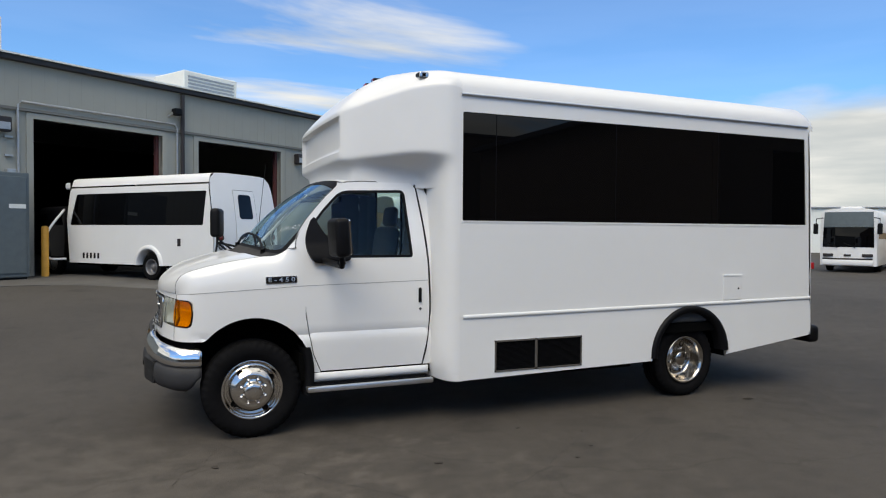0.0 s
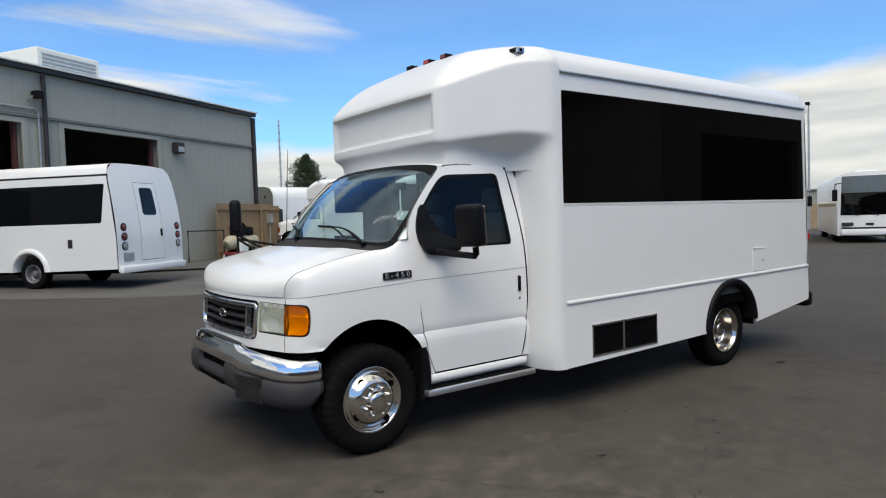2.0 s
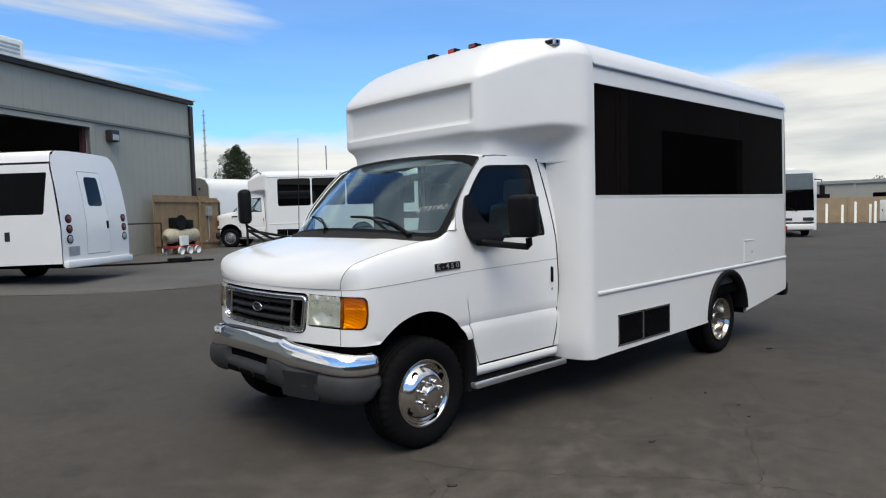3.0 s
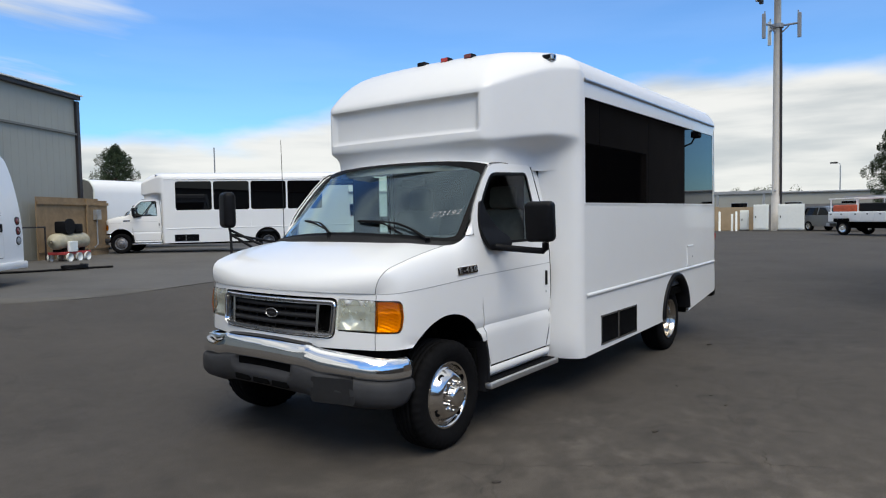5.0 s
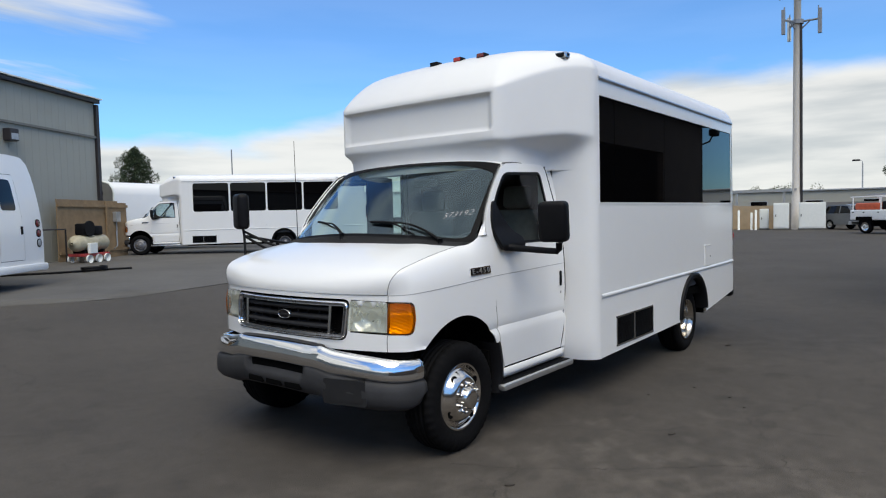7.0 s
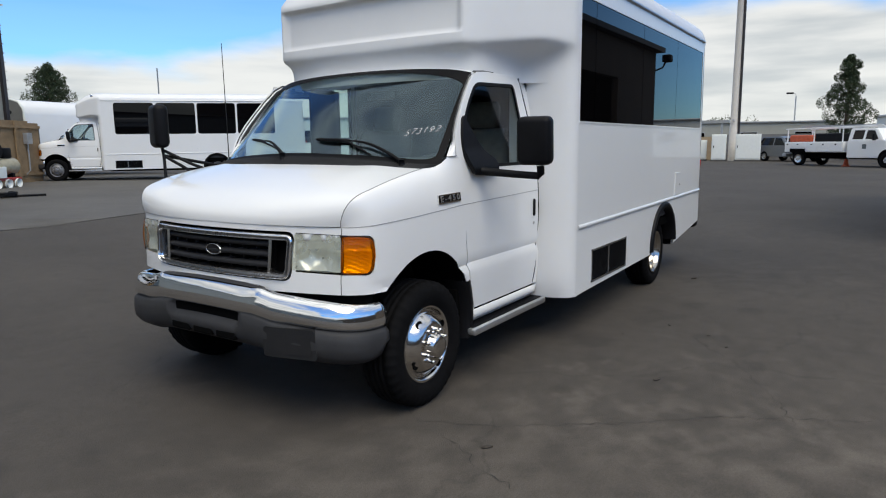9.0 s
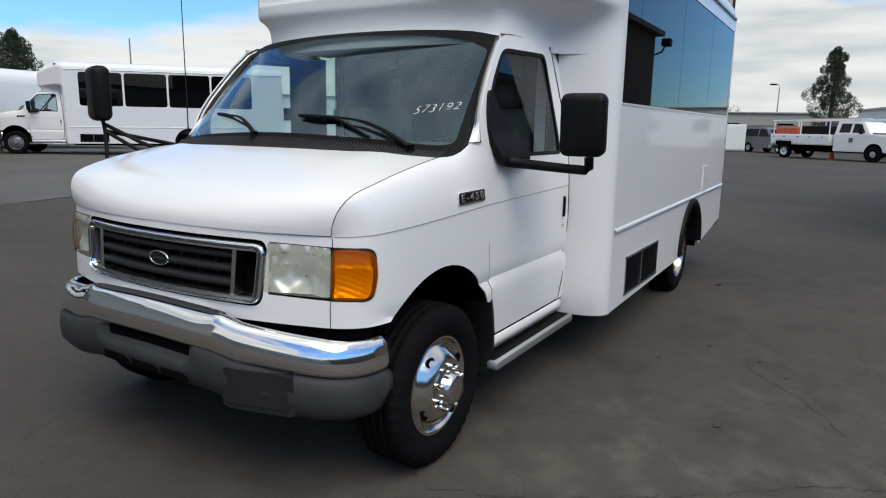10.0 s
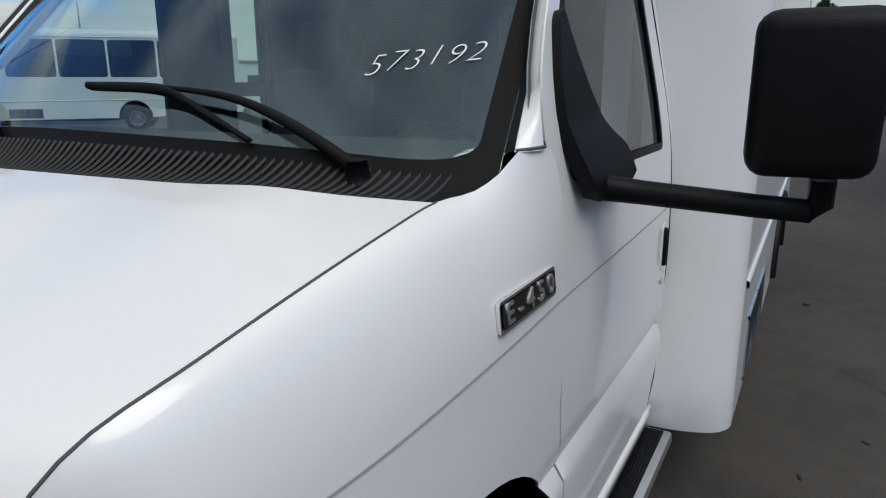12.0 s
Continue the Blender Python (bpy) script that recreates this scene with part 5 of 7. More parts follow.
def make_mirrors(parent):
    # driver's tow mirror, on an arm standing out from the door
    mr = part("door_mirror", rounded_box(-0.055, 0.055, -0.101, 0.101, -0.139, 0.139, 0.035), BLACK, parent, "black door mirror on a long arm", smooth=50)
    mr.matrix_basis = pose(0.56, -1.372, 1.494, 0, -4, 8)
    part("mirror_glass", boxm(0.050, 0.058, -0.085, 0.085, -0.125, 0.125, bevel=0.01), CHROME, mr)
    bm = tubem([(0.520, -0.97, 1.322), (0.545, -1.10, 1.310), (0.570, -1.30, 1.296), (0.580, -1.385, 1.292), (0.580, -1.40, 1.305), (0.575, -1.40, 1.35)], [0.028, 0.024, 0.022, 0.022, 0.022, 0.022], 10)
    part("mirror_arm", bm, BLACK, parent, smooth=50)
    bm = panel(rounded([(0.455, 1.296), (0.62, 1.294), (0.74, 1.318), (0.735, 1.385), (0.640, 1.428), (0.560, 1.50), (0.500, 1.59), (0.468, 1.655), (0.440, 1.63), (0.402, 1.53), (0.392, 1.46), (0.408, 1.39)], 0.03, 3), lambda u, v: side_pt(u, v, -1, 0.018 + 0.03 * max(0, 1 - abs(v - 1.33) / 0.12)), step=0.02)
    part("mirror_sail", bm, BLACK, parent, "black mirror mounting plate", smooth=50, solid=0.03)
    # passenger's mirror on a tripod of tubes
    mr = part("passenger_mirror", rounded_box(-0.05, 0.05, -0.105, 0.105, -0.15, 0.15, 0.04), BLACK, parent, "black mirror on a tubular bracket", smooth=50)
    mr.matrix_basis = pose(-0.10, 1.235, 1.625, 0, 0, -20)
    for k, pts in enumerate(([(-0.10, 1.22, 1.50), (-0.10, 1.20, 1.42), (-0.16, 1.10, 1.02)], [(-0.10, 1.20, 1.42), (0.12, 0.98, 1.22)], [(-0.10, 1.20, 1.42), (0.45, 1.0, 1.30)], [(-0.10, 1.21, 1.46), (0.02, 1.06, 1.36), (0.10, 0.93, 1.30)])):
        part("bracket_tube", tubem(pts, 0.011, 8), BLACK, parent)


def make_antenna(parent):
    a = part("radio_antenna", tubem([(0.262, 0.952, 1.35), (0.300, 1.00, 1.66), (0.345, 1.06, 2.02), (0.378, 1.104, 2.24)], [0.004, 0.0032, 0.0028, 0.0024], 6), BLACK, parent, "thin black whip antenna")
    part("antenna_base", tubem([(0.255, 0.945, 1.33), (0.262, 0.952, 1.37)], [0.014, 0.008], 10), BLACK, a)


def shuttle_bus(m, label, length, style, main, axle=3.955):
    b = thing("shuttle_bus", m, label, "bus", kind="")
    make_cab(b, main)
    make_cap(b)
    make_body(b, length, style, axle)
    make_mirrors(b)
    if main:
        make_antenna(b)
    for side in (-1, 1):
        make_wheel(b, 0.008, side * 0.965, 0.361, FRONT_TYRE_R, side, False, "polished wheel liner with lug nuts" if main else "grey steel wheel", None if main else STEEL)
        make_wheel(b, axle, side * 1.14, 0.350, REAR_TYRE_R, side, True, "deep-dish polished rear wheel" if main else "grey steel dual wheel", None if main else STEEL)
    return b


shuttle_bus(pose(0, 0, 0), "white shuttle bus with a black window band, parked on asphalt", 5.56, "strip", True)


# ---------------- ground ----------------
def asphalt_mat():
    m = mat("asphalt", (0.0535, 0.0460, 0.0385), 0.88, var=0.22, scale=0.35, bump=0.5, bscale=140, fine=0.09)
    N, L = m.node_tree.nodes, m.node_tree.links
    b = N["Principled BSDF"]
    src = b.inputs["Base Color"].links[0].from_socket
    tc = N.new("ShaderNodeTexCoord")
    # crooked hairline cracks
    wn = N.new("ShaderNodeTexNoise")
    wn.inputs["Scale"].default_value, wn.inputs["Detail"].default_value = 1.3, 5.0
    L.new(tc.outputs["Object"], wn.inputs["Vector"])
    va = N.new("ShaderNodeVectorMath")
    va.operation = "MULTIPLY_ADD"
    va.inputs[1].default_value = (0.9, 0.9, 0.9)
    L.new(wn.outputs["Color"], va.inputs[0])
    L.new(tc.outputs["Object"], va.inputs[2])
    vo = N.new("ShaderNodeTexVoronoi")
    vo.feature = "DISTANCE_TO_EDGE"
    vo.inputs["Scale"].default_value = 0.33
    L.new(va.outputs[0], vo.inputs["Vector"])
    r = N.new("ShaderNodeMapRange")
    r.inputs["From Min"].default_value, r.inputs["From Max"].default_value = 0.0, 0.006
    r.inputs["To Min"].default_value, r.inputs["To Max"].default_value = 0.78, 1.0
    L.new(vo.outputs["Distance"], r.inputs["Value"])
    # broken up so that cracks come and go
    bn = N.new("ShaderNodeTexNoise")
    bn.inputs["Scale"].default_value = 0.6
    L.new(tc.outputs["Object"], bn.inputs["Vector"])
    br = N.new("ShaderNodeMapRange")
    br.inputs["From Min"].default_value, br.inputs["From Max"].default_value = 0.48, 0.58
    L.new(bn.outputs["Fac"], br.inputs["Value"])
    mxv = N.new("ShaderNodeMath")
    mxv.operation = "MAXIMUM"
    L.new(r.outputs[0], mxv.inputs[0])
    L.new(br.outputs[0], mxv.inputs[1])
    # oil spots and damp stains
    sn = N.new("ShaderNodeTexNoise")
    sn.inputs["Scale"].default_value, sn.inputs["Detail"].default_value = 1.7, 4.0
    L.new(tc.outputs["Object"], sn.inputs["Vector"])
    sr = N.new("ShaderNodeMapRange")
    sr.inputs["From Min"].default_value, sr.inputs["From Max"].default_value = 0.62, 0.72
    sr.inputs["To Min"].default_value, sr.inputs["To Max"].default_value = 1.0, 0.72
    L.new(sn.outputs["Fac"], sr.inputs["Value"])
    mu = N.new("ShaderNodeMath")
    mu.operation = "MULTIPLY"
    L.new(mxv.outputs[0], mu.inputs[0])
    L.new(sr.outputs[0], mu.inputs[1])
    cc = N.new("ShaderNodeCombineColor")
    for i in range(3):
        L.new(mu.outputs[0], cc.inputs[i])
    # single stains and pale scrapes: place, size, darkening; the first four, wide ones also paint lens falloff
    edge = N.new("ShaderNodeTexNoise")
    edge.inputs["Scale"].default_value, edge.inputs["Detail"].default_value = 4.5, 5.0
    L.new(tc.outputs["Object"], edge.inputs["Vector"])
    acc = cc.inputs[0].links[0].from_socket
    for sx, sy, size, depth in ((-1.3, -2.5, 2.9, 1.48), (1.3, -3.4, 2.2, 1.22), (7.0, -1.6, 4.2, 0.80), (10.0, 4.5, 5.5, 0.82), (-0.44, 0.55, 0.24, 0.68), (1.02, -2.05, 0.34, 0.72), (0.68, -0.95, 0.22, 0.75), (1.67, -1.32, 0.30, 0.78), (5.1, -2.88, 0.40, 1.22), (3.2, -1.75, 0.26, 0.76),
                                (0.70, -3.05, 0.35, 1.12), (-1.41, 1.72, 0.4, 0.8), (-2.3, 9.2, 0.35, 0.6), (3.76, 11.6, 0.8, 1.2), (-1.74, 0.3, 0.18, 0.75), (2.6, -1.6, 0.35, 0.82)):
        ds = N.new("ShaderNodeVectorMath")
        ds.operation = "DISTANCE"
        L.new(tc.outputs["Object"], ds.inputs[0])
        ds.inputs[1].default_value = (sx, sy, ground_z(sx, sy))
        ad = N.new("ShaderNodeMath")
        ad.operation = "MULTIPLY_ADD"
        L.new(edge.outputs["Fac"], ad.inputs[0])
        ad.inputs[1].default_value = size * 2.2
        L.new(ds.outputs["Value"], ad.inputs[2])
        mr = N.new("ShaderNodeMapRange")
        mr.interpolation_type = "SMOOTHSTEP"
        mr.inputs["From Min"].default_value, mr.inputs["From Max"].default_value = size * 1.25, size * 2.0
        mr.inputs["To Min"].default_value, mr.inputs["To Max"].default_value = depth, 1.0
        L.new(ad.outputs[0], mr.inputs["Value"])
        m3 = N.new("ShaderNodeMath")
        m3.operation = "MULTIPLY"
        L.new(acc, m3.inputs[0])
        L.new(mr.outputs[0], m3.inputs[1])
        acc = m3.outputs[0]
    # aggregate speckle
    sp = N.new("ShaderNodeTexNoise")
    sp.inputs["Scale"].default_value, sp.inputs["Detail"].default_value, sp.inputs["Roughness"].default_value = 85.0, 3.0, 0.7
    L.new(tc.outputs["Object"], sp.inputs["Vector"])
    spr = N.new("ShaderNodeMapRange")
    spr.inputs["From Min"].default_value, spr.inputs["From Max"].default_value = 0.3, 0.75
    spr.inputs["To Min"].default_value, spr.inputs["To Max"].default_value = 0.78, 1.30
    L.new(sp.outputs["Fac"], spr.inputs["Value"])
    m5 = N.new("ShaderNodeMath")
    m5.operation = "MULTIPLY"
    L.new(acc, m5.inputs[0])
    L.new(spr.outputs[0], m5.inputs[1])
    acc = m5.outputs[0]
    for i in range(3):
        L.new(acc, cc.inputs[i])
    mm = N.new("ShaderNodeMix")
    mm.data_type, mm.blend_type = "RGBA", "MULTIPLY"
    mm.inputs["Factor"].default_value = 1.0
    L.new(src, mm.inputs["A"])
    L.new(cc.outputs[0], mm.inputs["B"])
    L.new(mm.outputs["Result"], b.inputs["Base Color"])
    return m


ASPHALT = asphalt_mat()
CONCRETE = mat("concrete", (0.092, 0.087, 0.080), 0.85, var=0.18, scale=0.7, bump=0.15, bscale=60, fine=0.08)
SIDING = mat("grey_siding", (0.325, 0.325, 0.285), 0.62, var=0.05, scale=0.8, bump=0.03, bscale=20)
BELT = mat("belt_trim_grey", (0.15, 0.148, 0.135), 0.6, var=0.08)
TRIM_DARK = mat("dark_trim", (0.022, 0.018, 0.019), 0.5, var=0.1)
GALV = mat("galvanised", (0.42, 0.43, 0.44), 0.45, 0.6, var=0.15, scale=8)
TAN = mat("tan_block", (0.36, 0.27, 0.17), 0.9, var=0.15, scale=1.5, bump=0.1, fine=0.06)
BROWN = mat("brown_wall", (0.10, 0.075, 0.055), 0.85, var=0.15, scale=1.0)
WOOD = mat("plywood", (0.26, 0.175, 0.095), 0.75, var=0.22, scale=3, bump=0.05, fine=0.05)
YELLOW = mat("bollard_yellow", (0.60, 0.30, 0.04), 0.6, var=0.15, scale=6)
POLE = mat("pole_paint", (0.50, 0.47, 0.43), 0.6, var=0.06)
STEEL_BLUE = mat("antenna_grey", (0.22, 0.24, 0.27), 0.5, var=0.1)
BLUE_GREY = mat("blue_grey_paint", (0.105, 0.13, 0.14), 0.5, var=0.08)

xs = sorted(set([-900, -500, -260, -140, -80, -50, -30] + [float(v) for v in range(-20, 31, 2)] + [36, 44, 60, 90, 140, 260, 500, 900]))
ys = sorted(set([-900, -500, -260, -140, -80, -50, -30] + [float(v) for v in range(-20, 41, 2)] + [46, 52, 60, 80, 140, 260, 500, 900]))
bm = grid(xs, ys, lambda x, y: Vector((x, y, ground_z(x, y))))
bmesh.ops.reverse_faces(bm, faces=bm.faces)
part("ground", bm, ASPHALT, smooth=60)
tagged(bpy.data.objects["ground"], "worn grey asphalt yard with cracks and stains", "ground", kind="structure")

CRACK = mat("crack_dark", (0.030, 0.028, 0.026), 0.95, var=0.3, scale=9)
rnd = random.Random(4)
for line in (((2.2, -1.93), (1.9, -2.14), (1.74, -2.31), (1.35, -2.52), (1.1, -2.66), (0.74, -2.80)),
             ((3.9, -1.25), (3.52, -1.42), (3.08, -1.78), (2.74, -2.0), (2.45, -2.16)),
             ((-0.11, -0.93), (-0.21, -1.06), (-0.08, -1.4), (0.16, -1.75), (0.43, -2.12), (0.73, -2.46), (0.87, -2.75), (1.07, -3.15)),
             ((-0.30, -1.25), (-0.36, -1.43), (-0.49, -1.59), (-0.58, -1.85))):
    bm, row = bmesh.new(), None
    for (ax, ay), (bx, by) in zip(line, line[1:]):
        n = max(2, int(math.hypot(bx - ax, by - ay) / 0.035))
        nx, ny = -(by - ay), bx - ax
        ln = math.hypot(nx, ny)
        for k in range(n):
            t = k / n
            off, w = rnd.gauss(0, 0.010), 0.0006 + 0.0024 * rnd.random() ** 2
            cx, cy = ax + (bx - ax) * t + nx / ln * off, ay + (by - ay) * t + ny / ln * off
            q = [bm.verts.new((cx + nx / ln * s * w, cy + ny / ln * s * w, ground_z(cx, cy) + 0.004)) for s in (-1, 1)]
            if row:
                bm.faces.new((row[0], q[0], q[1], row[1]))
            row = q
    part("crack", bm, CRACK, bpy.data.objects["ground"])
DEBRIS = mat("debris_brown", (0.05, 0.042, 0.035), 0.9, var=0.4, scale=30)
for gx, gy, size in ((-0.29, -1.53, 0.030), (1.09, -1.98, 0.032), (1.97, -1.475, 0.022), (4.43, -1.46, 0.05), (2.4, -1.72, 0.02), (2.02, -2.22, 0.018), (2.25, -2.05, 0.018)):
    bm = bmesh.new()
    bmesh.ops.create_icosphere(bm, subdivisions=2, radius=1.0)
    for v in bm.verts:
        v.co = Vector((v.co.x * size * rnd.uniform(0.8, 1.2), v.co.y * size * 0.45 * rnd.uniform(0.7, 1.2), (v.co.z * 0.22 + 0.18) * size * rnd.uniform(0.8, 1.2)))
    o = tagged(part("leaf_litter", bm, DEBRIS, smooth=50), "small brown scrap lying on the asphalt", "litter", group="scraps on the asphalt")
    o.matrix_basis = pose(gx, gy, ground_z(gx, gy), 0, 0, rnd.uniform(0, 180))

APRON = [(-12, 7.6), (-7.0, 10.2), (-2.5, 10.6), (0.1, 8.3), (1.8, 7.6), (5.0, 8.3), (20, 12.5), (27, 21), (12, 23), (7.3, 20.25), (-4.65, 12.9), (-12.5, 8.1)]
bm = panel(rounded(APRON, 0.6, 3), lambda u, v: Vector((u, v, ground_z(u, v) + 0.012)), step=0.8)
part("pavement", bm, CONCRETE, smooth=60, solid=0.03)
tagged(bpy.data.objects["pavement"], "pale worn concrete apron before the workshop", "pavement", kind="structure")

# ---------------- workshop building with open bays ----------------
WALL_ANG = radians(31.6)
WALL_LEN = 13.85
WALL_A = Vector((7.25 - 14.0 * math.cos(WALL_ANG), 20.21 - 14.0 * math.sin(WALL_ANG), 0))
WALL_M = Matrix.Translation(WALL_A) @ Matrix.Rotation(WALL_ANG, 4, "Z")   # local x along the wall, local y into the building


def workshop():
    b = thing("workshop_building", WALL_M, "grey metal-sided workshop with open roller bays", "building")
    top, x0, x1, depth = 5.78, -9.0, WALL_LEN, 16.0
    bays = [(1.08, 4.60, 4.37), (5.80, 9.08, 4.37)]
    holes = [[(a, 0.05), (c, 0.05), (c, h), (a, h)] for a, c, h in bays[:2]]
    bm = panel([(x0, 0.0), (x1, 0.0), (x1, top), (x0, top)], lambda u, v: Vector((u, 0, v)), holes, step=1.5, flip=False)
    wall = part("front_wall", bm, SIDING, b, "grey-beige ribbed metal siding", solid=0.12)
    # ribs above and beside the bays
    k = x0
    while k < x1:
        for z0, z1 in ((4.62, top - 0.14),) if any(a - 0.2 < k < c + 0.2 for a, c, _ in bays) else ((0.35, 4.52), (4.62, top - 0.14)):
            part("rib", boxm(k, k + 0.05, -0.004, 0.0, z0, z1), SIDING, wall)
        k += 0.305
    part("belt_trim", boxm(x0, x1, -0.07, 0.0, 4.53, 4.60), BELT, wall)
    for a, c, h in bays[:2]:
        bm = bmesh.new()
        box(bm, a - 0.16, a, -0.035, 0.16, 0.2, h + 0.14)
        box(bm, c, c + 0.16, -0.035, 0.16, 0.2, h + 0.14)
        box(bm, a, c, -0.035, 0.16, h, h + 0.14)
        part("bay_frame", bm, SIDING, b, "grey steel bay frame")
        part("door_track", boxm(c - 0.09, c - 0.01, 0.17, 0.30, 0.2, h), mat("red_primer", (0.10, 0.03, 0.03), 0.7), b)
    bm = bmesh.new()
    box(bm, x0, x1 + 0.10, -0.16, 0.0, top - 0.05, top + 0.09, bevel=0.02)
    part("roof_trim", bm, TRIM_DARK, b, "dark red-brown roof edge trim")
    part("roof_flashing", boxm(x0, x1 + 0.15, -0.225, 0.5, top + 0.085, top + 0.125), PAPER, b)
    part("corner_trim", boxm(x1 - 0.05, x1 + 0.10, -0.10, 0.12, 0.1, top - 0.09), TRIM_DARK, b)
    part("downpipe", tubem([(5.22, -0.09, top - 0.1), (5.22, -0.09, 0.4)], 0.06, 10), TRIM_DARK, b)
    part("roof", boxm(x0, x1, 0.0, depth, top, top + 0.09), GALV, b)
    part("end_wall", boxm(x1 - 0.12, x1, 0.125, depth, 0.0, top), SIDING, b)
    # inner walls near-black: the shade inside the bays is put into their colour
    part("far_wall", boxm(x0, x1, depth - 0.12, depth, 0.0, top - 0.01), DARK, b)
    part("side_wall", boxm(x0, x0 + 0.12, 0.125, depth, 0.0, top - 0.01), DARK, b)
    part("inner_floor", boxm(x0, x1 - 0.13, 0.0, depth, 0.0, 0.30), CONCRETE, b)
    # wall lamps, camera, conduit
    for x, z, w in ((9.86, 4.20, 0.34), (0.35, 4.15, 0.34)):
        l = part("wall_lamp", boxm(x - w / 2, x + w / 2, -0.26, -0.01, z - 0.20, z + 0.16, bevel=0.03), TRIM_DARK, b, "dark wall pack lamp")
        part("lens", boxm(x - w / 2 + 0.04, x + w / 2 - 0.04, -0.27, -0.20, z - 0.16, z + 0.02, bevel=0.01), GALV, l)
    part("floodlight", boxm(4.86, 5.08, -0.32, -0.06, 5.02, 5.22, bevel=0.03), BLACK, b, "small dark floodlight")
    part("floodlight_arm", tubem([(4.80, -0.02, 4.98), (4.86, -0.16, 5.08)], 0.03, 8), GALV, b)
    part("conduit", tubem([(0.72, -0.05, 1.2), (0.72, -0.05, 4.66), (0.80, -0.05, 4.76), (4.98, -0.05, 4.76), (5.06, -0.05, 4.66), (5.06, -0.05, 0.6)], 0.03, 8), GALV, b)
    part("power_box", boxm(0.42, 0.62, -0.20, -0.01, 2.8, 3.05, bevel=0.01), GALV, b)
    part("junction_box", boxm(0.62, 0.82, -0.16, -0.01, 1.25, 1.55, bevel=0.01), GALV, b)
    for z in (3.36, 3.82):
        part("pipe_clip", boxm(0.42, 0.60, -0.08, -0.01, z, z + 0.05), GALV, b)
    # roof units
    for x, y, w, h in ((6.35, 1.6, 2.1, 1.05), (-1.2, 1.6, 2.2, 1.35)):
        u = part("roof_cooler", boxm(x, x + w, y, y + 1.8, top + 0.1, top + 0.1 + h, bevel=0.04), PAPER, b, "pale metal rooftop cooler")
        for k in range(6):
            part("louvre", boxm(x + 0.15, x + w - 0.15, y - 0.02, y, top + 0.35 + k * h * 0.11, top + 0.35 + k * h * 0.11 + 0.06), GALV, u)
    return b


workshop()


def on_wall(x, y, z=0.0):
    return WALL_M @ Vector((x, y, z))


p = on_wall(1.20, -0.35)
bl = tagged(part("bollard", tubem([(0, 0, 0), (0, 0, 1.25), (0, 0, 1.29)], [0.085, 0.085, 0.05], 16), YELLOW, smooth=40), "worn yellow steel bollard beside the open bay", "bollard")
bl.matrix_basis = Matrix.Translation((p.x, p.y, ground_z(p.x, p.y)))
p = on_wall(-0.15, -0.52)
fr = thing("equipment_cabinet", Matrix.Translation((p.x, p.y, ground_z(p.x, p.y))) @ Matrix.Rotation(WALL_ANG, 4, "Z"), "blue-grey metal cabinet against the workshop wall", "cabinet")
part("body", boxm(-0.9, 0.75, -0.45, 0.45, 0.06, 2.55, bevel=0.02), BLUE_GREY, fr)
part("door", boxm(-0.82, 0.67, -0.475, -0.45, 0.16, 2.45, bevel=0.01), BLUE_GREY, fr)
part("sign_bar", boxm(0.30, 0.66, -0.482, -0.476, 1.70, 1.80), PAPER, fr)
part("feet", boxm(-0.85, 0.7, -0.4, 0.4, 0, 0.06), BLACK, fr)


